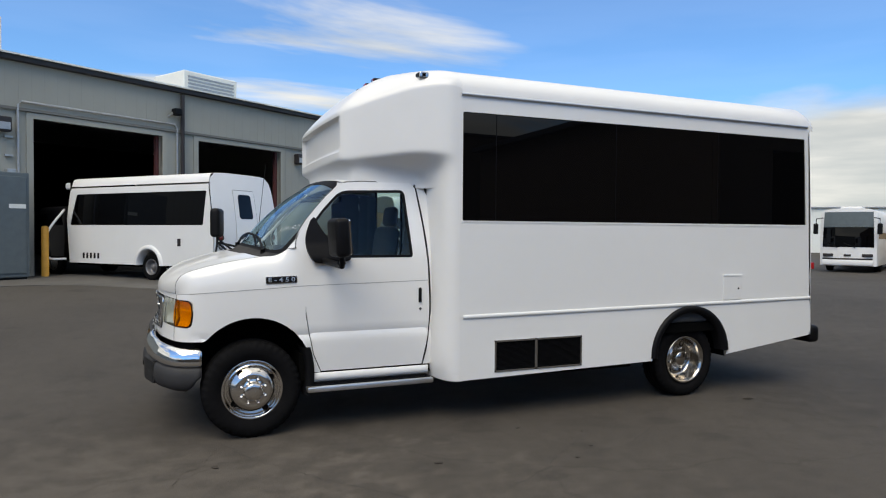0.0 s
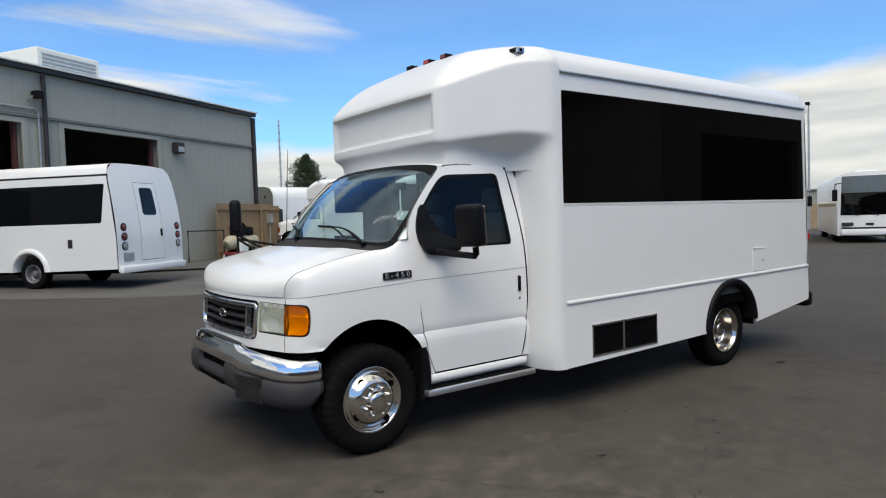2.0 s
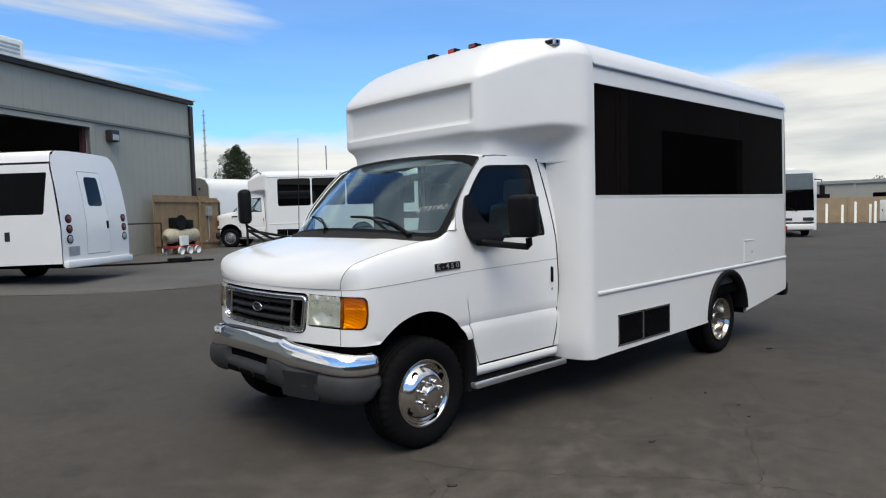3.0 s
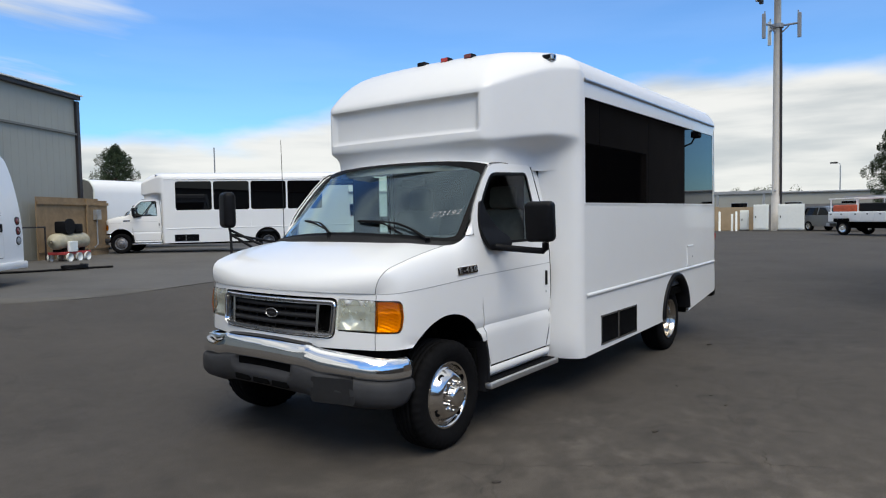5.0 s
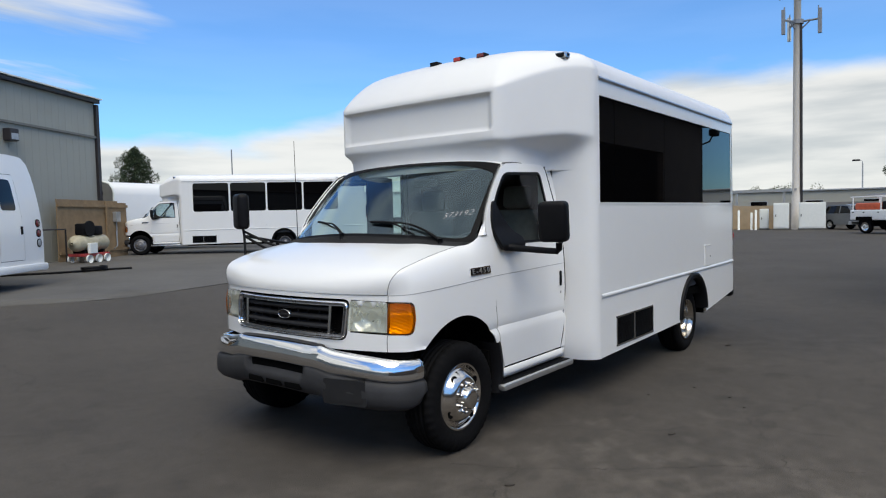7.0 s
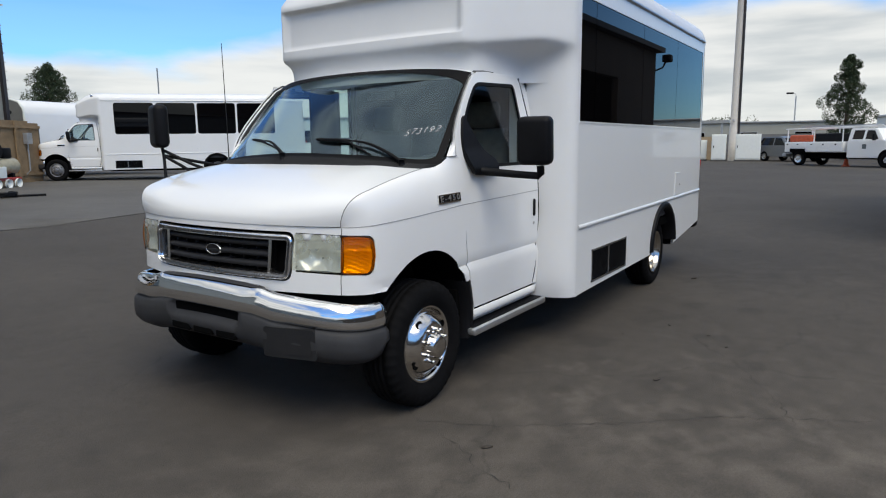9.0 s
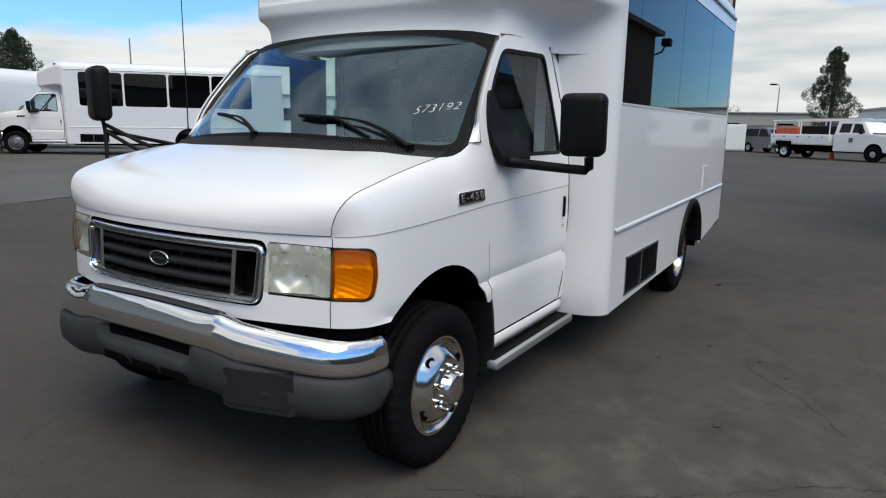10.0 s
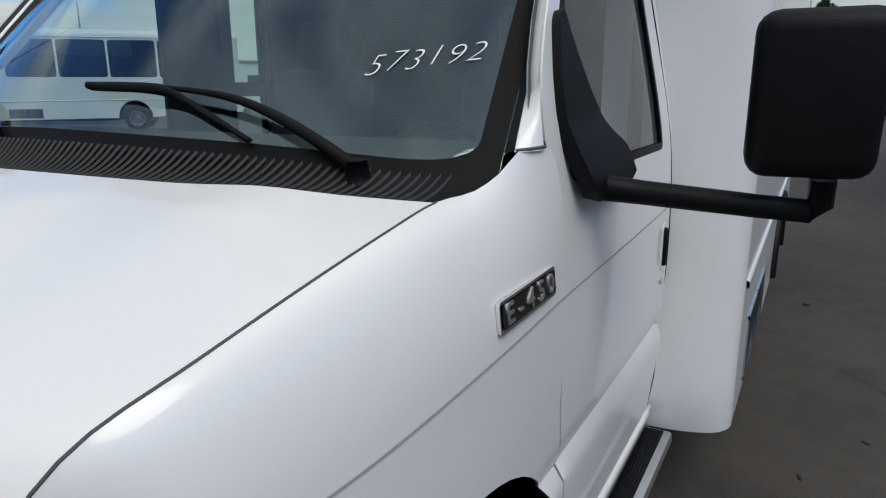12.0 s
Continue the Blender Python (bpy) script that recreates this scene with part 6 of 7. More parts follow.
# ---------------- second bus, seen from behind ----------------
def rear_bus():
    heading = Vector((math.cos(radians(131)), math.sin(radians(131))))
    p = Vector((0.36, 9.68))
    ang = math.atan2(-heading.y, -heading.x)     # local +x to the rear
    # local origin: rear driver's corner on the ground; x forward is negative
    z = 0.345
    b = thing("rounded_bus", Matrix.Translation((p.x, p.y, z)) @ Matrix.Rotation(ang, 4, "Z") @ Matrix.Scale(0.88, 4), "white shuttle bus with rounded tail, nosed into the bay", "bus")
    L, W, H = 5.75, 2.42, 2.92
    # cross-section from driver's skirt over the roof
    prof = curve([(0.0, 0.42, 0), (0.0, 1.2, 0), (0.015, 2.0, 0), (0.05, 2.55, 0), (0.13, 2.80, 0), (0.32, 2.90, 0), (W / 2, H, 0), (W - 0.32, 2.90, 0), (W - 0.13, 2.80, 0), (W - 0.05, 2.55, 0), (W - 0.015, 2.0, 0), (W, 1.2, 0), (W, 0.42, 0)], 61)

    def rear_x(z):
        return 0.02 - 0.30 * max(0.0, (z - 1.1) / 1.8) ** 1.6

    # driver's side wall is local y = 0; passenger's is y = +W
    def hull(u, k):
        yy, zz = prof[k].x, prof[k].y
        if u >= 0.999:
            return Vector((rear_x(zz), yy, zz))
        return Vector((-L + u * L + rear_x(zz) * u, yy, zz))
    arch = [(-2.40 + 0.47 * math.cos(a), 0.42 + 0.47 * math.sin(a)) for a in [math.pi * (1 - k / 14) for k in range(15)]]
    out = [(-L, 0.42), (-2.87, 0.42)] + arch[1:-1] + [(-1.93, 0.42), (0.0, 0.46), (-0.01, 1.2), (-0.15, 2.2), (-0.24, 2.60), (-L - 0.0, 2.60), (-L - 0.12, 1.7)]
    win = rounded([(-L + 0.02, 1.52), (-0.38, 1.52), (-0.28, 2.42), (-L + 0.30, 2.42)], 0.05, 3)
    sec = lambda z: float(np.interp(z, [q.y for q in prof[:31]], [q.x for q in prof[:31]]))
    for sd in (0, 1):
        fn = (lambda u, v: Vector((u, sec(v), v))) if sd == 0 else (lambda u, v: Vector((u, W - sec(v), v)))
        part("side_panel", panel(out, fn, [win], step=0.12, flip=bool(sd)), PANEL_WHITE, b, smooth=30, solid=0.02)
        fn2 = (lambda u, v: Vector((u, sec(v) + 0.012, v))) if sd == 0 else (lambda u, v: Vector((u, W - sec(v) - 0.012, v)))
        part("window_band", panel(win, fn2, step=0.3, flip=bool(sd)), PRIVACY, b, "long black glass window band", smooth=30, solid=0.01)
        bm = bmesh.new()
        rows = []
        for x, zq in arch:
            d = Vector((x + 2.40, 0, zq - 0.42)).normalized()
            y0 = -1 if sd == 0 else 1
            base = Vector((x, 0 if sd == 0 else W, zq))
            rows.append([bm.verts.new(base + d * a + Vector((0, y0 * c, 0))) for a, c in ((0.09, 0.0), (0.08, 0.03), (0.0, 0.05), (-0.03, 0.03), (-0.03, -0.25))])
        for a, c in zip(rows, rows[1:]):
            for k in range(4):
                bm.faces.new((a[k], a[k + 1], c[k + 1], c[k]))
        part("wheel_flare", bm, GELCOAT, b, "white moulded wheel arch", smooth=50)
        wy = 0.10 if sd == 0 else W - 0.10
        make_wheel(b, -2.40, wy, 0.37, 0.37, -1 if sd == 0 else 1, True, "steel dual rear wheel", STEEL)
    roofk = [k for k in range(61) if prof[k].y >= 2.55]
    part("roof", grid(lin(0, 1, 14), roofk, hull), GELCOAT, b, smooth=50)
    # rear face
    rout = [(q.x, q.y) for q in prof[::2]]
    rout = [(0.0, 0.40)] + [(x, max(z, 0.40)) for x, z in rout[1:-1]] + [(W, 0.40)]
    door = rounded([(0.74, 0.62), (1.60, 0.62), (1.57, 2.48), (0.77, 2.48)], 0.04, 3)
    bulge = lambda y: 0.06 * (1 - ((y - W / 2) / (W / 2)) ** 2)
    part("rear_wall", panel(rout, lambda u, v: Vector((rear_x(v) + bulge(u), u, v)), [door], step=0.10, flip=False), GELCOAT, b, "white moulded rear wall", smooth=40)
    dw = rounded([(0.93, 1.72), (1.40, 1.72), (1.385, 2.34), (0.95, 2.34)], 0.07, 4)
    dr = part("rear_door", panel(shrink(door, 0.012), lambda u, v: Vector((rear_x(v) + bulge(u) + 0.004, u, v)), [dw], step=0.08), WHITE, b, "white rear emergency door with small window", smooth=40, solid=0.02)
    part("gap", panel(shrink(door, -0.02), lambda u, v: Vector((rear_x(v) + bulge(u) - 0.03, u, v)), step=0.2), SEAM, dr)
    part("door_window", panel(shrink(dw, -0.02), lambda u, v: Vector((rear_x(v) + bulge(u) + 0.008, u, v)), step=0.1), PRIVACY, dr, smooth=40)
    part("door_handle", boxm(0.055, 0.10, 1.48, 1.54, 1.18, 1.36, bevel=0.015), BLACK, dr)
    for y in (0.22, W - 0.22):
        for z in (1.42, 1.20, 0.98):
            bm = lathe([(0.075, 0.0), (0.075, 0.018), (0.06, 0.026), (0.0005, 0.026)], 18)
            o = part("tail_lamp", bm, DARK_RED if z > 1.0 else GALV, b, "round tail lamp in a black ring", smooth=40)
            ring = part("lamp_ring", lathe([(0.095, 0.0), (0.095, 0.016), (0.078, 0.022), (0.074, 0.01)], 18), BLACK, o, smooth=40)
            o.matrix_basis = pose(rear_x(z) + bulge(y) - 0.003, y, z) @ Matrix.Rotation(radians(-90), 4, "Z")
    part("plate_holder", boxm(0.03, 0.06, 0.16, 0.50, 0.62, 0.82), GALV, b)
    part("rear_bumper", boxm(0.01, 0.13, 0.02, W - 0.02, 0.36, 0.52, bevel=0.03), GELCOAT, b, smooth=40)
    for y in (0.30, W / 2 - 0.15, W / 2, W / 2 + 0.15, W - 0.30):
        part("clearance_lamp", boxm(-0.34, -0.27, y - 0.05, y + 0.05, 2.82, 2.88, bevel=0.01), DARK_RED, b)
    part("fuel_door", boxm(-1.30, -1.18, -0.006, 0.01, 0.96, 1.16), TRIM_DARK, b)
    for k in range(5):
        part("louvre", boxm(-5.15 + k * 0.16, -5.07 + k * 0.16, -0.006, 0.01, 0.56, 0.72), BLACK, b)
    part("underframe", boxm(-L, -0.1, 0.25, W - 0.25, 0.35, 0.5), DARK, b)
    # cab and front wall black: the bay's shade is put into their colour
    part("cab_hull", boxm(-L - 1.9, -L, 0.15, W - 0.15, 0.45, 2.1, bevel=0.25, seg=4), BLACK_GLOSS, b, smooth=50)
    part("front_wall", boxm(-L - 0.02, -L + 0.02, 0.05, W - 0.05, 0.42, 2.8), DARK, b)
    part("front_lip", boxm(-L - 0.35, -L + 0.02, 0.1, W - 0.1, 2.58, 2.78, bevel=0.05), GELCOAT, b)
    dr2 = part("cab_door", tube(bmesh.new(), curve([(-L - 0.10, -0.05, 0.52), (-L - 0.16, -0.52, 0.55), (-L - 0.17, -0.66, 0.85), (-L - 0.14, -0.55, 1.35), (-L - 0.08, -0.10, 1.98)], 20), 0.035, 8), WHITE, b, "dark glazed cab door standing open in a white frame", smooth=50)
    part("door_pane", panel([(-0.60, 0.62), (-0.06, 0.60), (-0.06, 1.88), (-0.16, 1.86), (-0.50, 1.35), (-0.62, 0.88)], lambda u, v: Vector((-L - 0.14, u, v)), step=0.3), PRIVACY, dr2, solid=0.01)
    make_wheel(b, -L - 1.1, 0.22, 0.37, 0.37, -1, False, "steel front wheel", STEEL)
    make_wheel(b, -L - 1.1, W - 0.22, 0.37, 0.37, 1, False, "steel front wheel", STEEL)
    return b


rear_bus()

# ---------------- third bus, parked beyond ----------------
shuttle_bus(pose(9.03, 20.51, 0.395, 0, 0, -43.2), "white shuttle bus with separate black windows parked across the yard", 8.2, "panes", False, 5.15)


# ---------------- coaches ----------------
def coach():
    b = thing("motor_coach", None, "white motor coach with large black windscreen in a parked row", "coach", group="parked coaches")
    W, H, L = 2.55, 3.35, 11.5
    # local: front at x = 0, x to the rear, y across, centred
    prof = curve([(-W / 2, 0.35, 0), (-W / 2, 1.6, 0), (-W / 2, 2.9, 0), (-W / 2 + 0.12, 3.22, 0), (-0.7, 3.33, 0), (0, H, 0), (0.7, 3.33, 0), (W / 2 - 0.12, 3.22, 0), (W / 2, 2.9, 0), (W / 2, 1.6, 0), (W / 2, 0.35, 0)], 51)
    fx = lambda y, z: 0.22 * (abs(y) / (W / 2)) ** 3 + 0.10 * max(0, (z - 1.3) / 2.0) ** 2
    part("hull", grid(lin(0.22, L, 8), list(range(51)), lambda u, k: Vector((u + 0.1 * (u < 0.3) * max(0, (prof[k].y - 1.3) / 2.0) ** 2, prof[k].x, prof[k].y))), GELCOAT, b, smooth=40)
    out = [(q.x, q.y) for q in prof]
    wsh = rounded([(-1.16, 1.32), (1.16, 1.32), (1.10, 3.16), (-1.10, 3.16)], 0.05, 3)
    part("front_face", panel(out, lambda u, v: Vector((fx(u, v), u, v)), [wsh], step=0.14, flip=True), GELCOAT, b, smooth=40)
    for a, c in ((1.32, 2.35), (2.37, 3.16)):
        q = [(-1.16 + 0.035 * (a - 1.32), a), (1.16 - 0.035 * (a - 1.32), a), (1.16 - 0.035 * (c - 1.32), c), (-1.16 + 0.035 * (c - 1.32), c)]
        part("windscreen", panel(q, lambda u, v: Vector((fx(u, v) - 0.005, u, v)), step=0.14, flip=True), PRIVACY if a < 2 else BLUE_GREY, b, smooth=40)
    part("bumper", boxm(-0.10, 0.12, -1.15, 1.15, 0.38, 0.66, bevel=0.05), GELCOAT, b, smooth=40)
    part("bumper_slot", boxm(-0.03, 0.05, -1.12, 1.12, 0.68, 0.75), TRIM_DARK, b)
    for y in (-0.88, 0.88):
        part("headlight", boxm(0.0, 0.14, y - 0.24, y + 0.24, 0.82, 0.98, bevel=0.03), TRIM_DARK, b)
        part("side_glass", boxm(0.9, L - 0.6, y * 1.4495 - 0.004, y * 1.4495 + 0.004, 1.75, 2.80), PRIVACY, b)
        mr = part("mirror", boxm(-0.30, -0.12, y * 1.62 - 0.11, y * 1.62 + 0.11, 2.0, 2.55, bevel=0.04), BLACK, b)
        part("mirror_arm", tubem([(0.1, y * 1.3, 2.85), (-0.18, y * 1.6, 2.8), (-0.2, y * 1.62, 2.5)], 0.03, 6), BLACK, mr)
        for x in (2.3, 8.6):
            part("wheel", lathe([(0.0005, 0.0), (0.28, 0.0), (0.30, 0.04), (0.48, 0.03), (0.50, 0.0), (0.50, -0.25)], 28, centre=(x, y * 1.40, 0.50), sign=1 if y > 0 else -1), RUBBER, b, smooth=40)
    for y in (-0.35, 0.45):
        part("wiper", tubem([(0.0, y, 1.28), (-0.03, y + 0.1, 1.36), (-0.02, y + 0.55, 1.55)], 0.018, 5), BLACK, b)
    part("number_bar", boxm(-0.02, 0.04, -0.16, 0.16, 0.84, 0.95), TRIM_DARK, b)
    part("roof_vent", boxm(1.0, 2.2, -0.5, 0.5, 3.33, 3.46, bevel=0.05), GELCOAT, b, smooth=40)
    part("underside", boxm(0.4, L, -1.0, 1.0, 0.30, 0.5), DARK, b)
    part("rear_face", boxm(L - 0.03, L, -1.27, 1.27, 0.36, 3.2), GELCOAT, b)
    return b


row_ang = math.atan2(0.47, 0.88)
C = coach()
C.matrix_basis = Matrix.Translation((28.6, 6.8, ground_z(28, 6.8))) @ Matrix.Rotation(row_ang, 4, "Z") @ Matrix.Scale(0.9, 4)
for x, y in ((27.3, 9.9), (25.8, 12.9)):
    copy_thing(C, Matrix.Translation((x, y, ground_z(x, y))) @ Matrix.Rotation(row_ang, 4, "Z") @ Matrix.Scale(0.9, 4))

# ---------------- cell tower, wall, far things ----------------
tw = thing("cell_tower", pose(51.9, 6.25, 0), "tall grey steel cell tower with antenna panels", "tower")
part("pole", tubem([(0, 0, 0), (0, 0, 2.6), (0, 0, 2.65), (0, 0, 12), (0, 0, 23.5)], [0.36, 0.35, 0.31, 0.27, 0.21], 14), POLE, tw, smooth=30)
part("cable_run", tubem([(-0.18, -0.36, 0), (-0.16, -0.30, 12), (-0.14, -0.26, 15.5)], 0.09, 6), TRIM_DARK, tw)
part("step_bracket", boxm(-0.75, 0.0, -0.05, 0.05, 3.0, 3.12), GALV, tw)
for z, rad, wide in ((15.4, 1.35, 0.0), (18.9, 1.5, 1.15), (21.3, 1.7, 1.35)):
    for k in range(3):
        a = radians(130 + 120 * k + z * 17)
        d = Vector((math.cos(a), math.sin(a), 0))
        t = Vector((-d.y, d.x, 0))
        arm = part("antenna_arm", tubem([d * 0.2 + Vector((0, 0, z)), d * rad + Vector((0, 0, z))], 0.075, 6), STEEL_BLUE, tw)
        part("arm_brace", tubem([d * 0.25 + Vector((0, 0, z - 0.55)), d * rad * 0.6 + Vector((0, 0, z - 0.04))], 0.05, 6), STEEL_BLUE, arm)
        if wide:
            for dz in (-0.28, 0.28):
                part("crossbar", tubem([d * rad + t * wide + Vector((0, 0, z + dz)), d * rad - t * wide + Vector((0, 0, z + dz))], 0.055, 6), STEEL_BLUE, arm)
        for q in ((-wide, -wide * 0.35, wide * 0.35, wide) if wide else (0,)):
            c = d * (rad + 0.12) + t * q + Vector((0, 0, z))
            part("mount_pipe", tubem([c - d * 0.1 - Vector((0, 0, 1.05)), c - d * 0.1 + Vector((0, 0, 0.95))], 0.045, 6), STEEL_BLUE, arm)
            part("antenna_panel", boxm(c.x - 0.12, c.x + 0.12, c.y - 0.12, c.y + 0.12, z - 1.05, z + 0.75, bevel=0.03), STEEL_BLUE if (k + int(q * 3)) % 3 else PAPER, arm)
            if wide and q < 0:
                part("radio_box", boxm(c.x - 0.18 - d.x * 0.3, c.x + 0.12 - d.x * 0.3, c.y - 0.14 - d.y * 0.3, c.y + 0.14 - d.y * 0.3, z - 1.3, z - 0.7, bevel=0.02), TRIM_DARK, arm)
    part("ring_mount", tubem([(0, 0, z - 0.15), (0, 0, z + 0.15)], 0.42, 12), STEEL_BLUE, tw)


# yard wall, compound and far things on the +x side
def block_wall(p, q, h, name, label, material, t=0.2):
    p, q = Vector((*p, 0)), Vector((*q, 0))
    d = q - p
    ob = part(name, boxm(0, d.length, -t / 2, t / 2, -0.2, h), material)
    ob.matrix_basis = Matrix.Translation((p.x, p.y, min(ground_z(p.x, p.y), ground_z(q.x, q.y)))) @ Matrix.Rotation(math.atan2(d.y, d.x), 4, "Z")
    return tagged(ob, label, "wall", kind="structure")


FENCE_GREY = mat("weathered_slats", (0.17, 0.165, 0.16), 0.8, var=0.2, scale=2.0)
block_wall((53.4, 7.6), (47.0, 30.0), 1.85, "wall_east", "tan concrete block yard wall", TAN)
block_wall((53.6, 7.5), (54.8, -0.5), 2.0, "wall_fence", "dull grey slatted yard fence beside the tower", FENCE_GREY)
for k in range(31):
    o = bpy.data.objects["wall_fence"]
    part("slat", boxm(0.12 + k * 0.25, 0.30 + k * 0.25, 0.10, 0.125, 0.02, 1.78), FENCE_GREY, o)
for k in range(7):
    o = bpy.data.objects["wall_east"]
    part("pilaster", boxm(k * 3.1, k * 3.1 + 0.42, 0.10, 0.16, 0.0, 1.92), TAN, o)


def at_ground(x, y, rz=0.0):
    return pose(x, y, ground_z(x, y), 0, 0, rz)


def utility_cabinet(x, y, w, d, h):
    b = thing("utility_cabinet", at_ground(x, y, 8), "pale grey steel equipment cabinet beside the cell tower", "cabinet", group="tower cabinets")
    part("body", boxm(-d / 2, d / 2, -w / 2, w / 2, 0.12, h, bevel=0.03), PAPER, b)
    part("plinth", boxm(-d / 2 - 0.05, d / 2 + 0.05, -w / 2 - 0.05, w / 2 + 0.05, 0, 0.12), CONCRETE, b)
    part("door", boxm(-d / 2 - 0.025, -d / 2, -w / 2 + 0.06, w / 2 - 0.06, 0.22, h - 0.1, bevel=0.01), PAPER, b)
    part("handle", boxm(-d / 2 - 0.06, -d / 2 - 0.02, w / 2 - 0.18, w / 2 - 0.13, h * 0.5, h * 0.5 + 0.16), BLACK, b)


for x, y, w, d, h in ((50.4, 7.0, 1.0, 0.9, 2.0), (50.6, 5.0, 1.7, 0.9, 2.0), (51.0, 8.3, 0.6, 0.5, 1.6)):
    utility_cabinet(x, y, w, d, h)
for k, (y, h) in enumerate(((9.2, 1.3), (10.1, 1.5), (10.9, 1.3), (11.9, 1.4), (8.8, 1.5))):
    o = tagged(part("guard_post", tubem([(0, 0, 0), (0, 0, h), (0, 0, h + 0.04)], [0.08, 0.08, 0.03], 10), PAPER, smooth=40), "pale painted steel guard post", "post", group="guard posts")
    o.matrix_basis = at_ground(51.0 - 0.1 * k, y)
cp = thing("canopy_frame", at_ground(57.0, 11.5), "thin grey steel canopy frame above the yard wall", "canopy")
part("beam", boxm(-0.12, 0.12, -4.0, 4.0, 3.0, 3.25), GALV, cp)
for y in (-3.4, 0.3, 3.4):
    part("post", boxm(-0.08, 0.08, y - 0.08, y + 0.08, 0, 3.0), GALV, cp)


# ---------------- trees ----------------
LEAF = mat("pine_needles", (0.036, 0.056, 0.024), 0.8, var=0.45, scale=3.0)
LEAF_PALE = mat("olive_leaves", (0.060, 0.080, 0.035), 0.8, var=0.4, scale=3.0)
BARK = mat("bark", (0.09, 0.065, 0.045), 0.9, var=0.3, scale=4, bump=0.3, bscale=20)


def tree(x, y, h, spread, seed, leaf, cone, label, base=1.1, dens=1.0):
    rnd = random.Random(seed)
    b = thing("pine_tree" if cone else "tree", at_ground(x, y, rnd.uniform(0, 360)), label, "tree")
    part("trunk", tubem([(0, 0, -0.1), (0.05, 0, h * 0.4), (0, 0.05, h * 0.8), (0, 0, h * 0.97)], [0.03 * h, 0.022 * h, 0.01 * h, 0.004 * h], 9), BARK, b, smooth=50)
    limbs, tips = bmesh.new(), []
    n = int((26 if cone else 18) * dens)
    for i in range(n):
        f = (i + 0.5) / n
        z = base + (h * 0.97 - base) * (f if cone else f ** 0.7 * 0.75)
        if cone:
            r = spread * (1 - 0.86 * f) * rnd.uniform(0.55, 1.12)
        else:
            r = spread * rnd.uniform(0.5, 1.1) * (0.6 + 0.9 * math.sin(math.pi * min(1, f + 0.15)))
        a = i * 2.4 + rnd.uniform(-0.4, 0.4)
        rise = r * (0.12 if cone else 0.65)
        e = Vector((r * math.cos(a), r * math.sin(a), min(z + rise, h)))
        s = Vector((0, 0, z))
        m = s.lerp(e, 0.5) + Vector((0, 0, -0.05 * r))
        tube(limbs, [s, m, e], [0.02 * h * (1 - 0.8 * f) * 0.5, 0.01 * h * 0.5, 0.012], 5)
        k = 2 if cone else 3
        for j in range(k):
            q = 0.38 + 0.62 * (j + 0.5) / k
            tips.append((s.lerp(e, q) + Vector((rnd.gauss(0, 0.1 * r), rnd.gauss(0, 0.1 * r), rnd.gauss(0.05, 0.08) * r)), (0.30 + 0.15 * r) * rnd.uniform(0.85, 1.2)))
    if cone:
        tips.append((Vector((0, 0, h)), 0.28))
        tips.append((Vector((0, 0, h - 0.35)), 0.36))
    part("branch", limbs, BARK, b, smooth=50)
    vs, fs = [], []
    for c, r in tips:
        for _ in range(int((520 if cone else 190) * dens)):
            d = Vector((rnd.gauss(0, 1), rnd.gauss(0, 1), rnd.gauss(0, 0.75))).normalized() * r * rnd.uniform(0.3, 1.0) ** 0.5
            p = c + d
            t = (d.normalized() + Vector((rnd.gauss(0, 0.5), rnd.gauss(0, 0.5), rnd.gauss(0.2, 0.5)))).normalized()
            u = t.cross(Vector((rnd.random() - 0.5, rnd.random() - 0.5, rnd.random() - 0.5))).normalized()
            L, w = (rnd.uniform(0.08, 0.17), rnd.uniform(0.03, 0.06)) if cone else (rnd.uniform(0.16, 0.32), rnd.uniform(0.05, 0.10))
            k = len(vs)
            vs += [p - u * w, p + t * L * 0.5 + u * w * 0.4, p + t * L, p + u * w]
            fs.append((k, k + 1, k + 2, k + 3))
    me = bpy.data.meshes.new("crown")
    me.from_pydata([tuple(v) for v in vs], [], fs)
    me.materials.append(leaf)
    o = new("crown", me)
    o.parent = b
    return b


tree(55.6, -0.9, 7.5, 2.5, 5, LEAF, True, "dark green pine tree beyond the parked truck", dens=1.0)
tree(19.2, 41.5, 6.5, 1.9, 21, LEAF, True, "dark green pine behind the parked bus", base=3.9, dens=0.7)
for k, (x, y, h) in enumerate(((68, 22, 3.0), (74, 12, 3.3))):
    tree(x, y, h, 2.4, 30 + k, LEAF_PALE, False, "distant olive green tree beyond the wall", dens=0.6)


# ---------------- work truck and cars ----------------
ORANGE = mat("orange_vinyl", (0.55, 0.10, 0.04), 0.6, var=0.15)
CAR_DARK = mat("dark_car_paint", (0.012, 0.014, 0.016), 0.25, var=0.1, coat=0.7)
CAR_GREY = mat("grey_car_paint", (0.12, 0.13, 0.14), 0.3, var=0.08, coat=0.6)


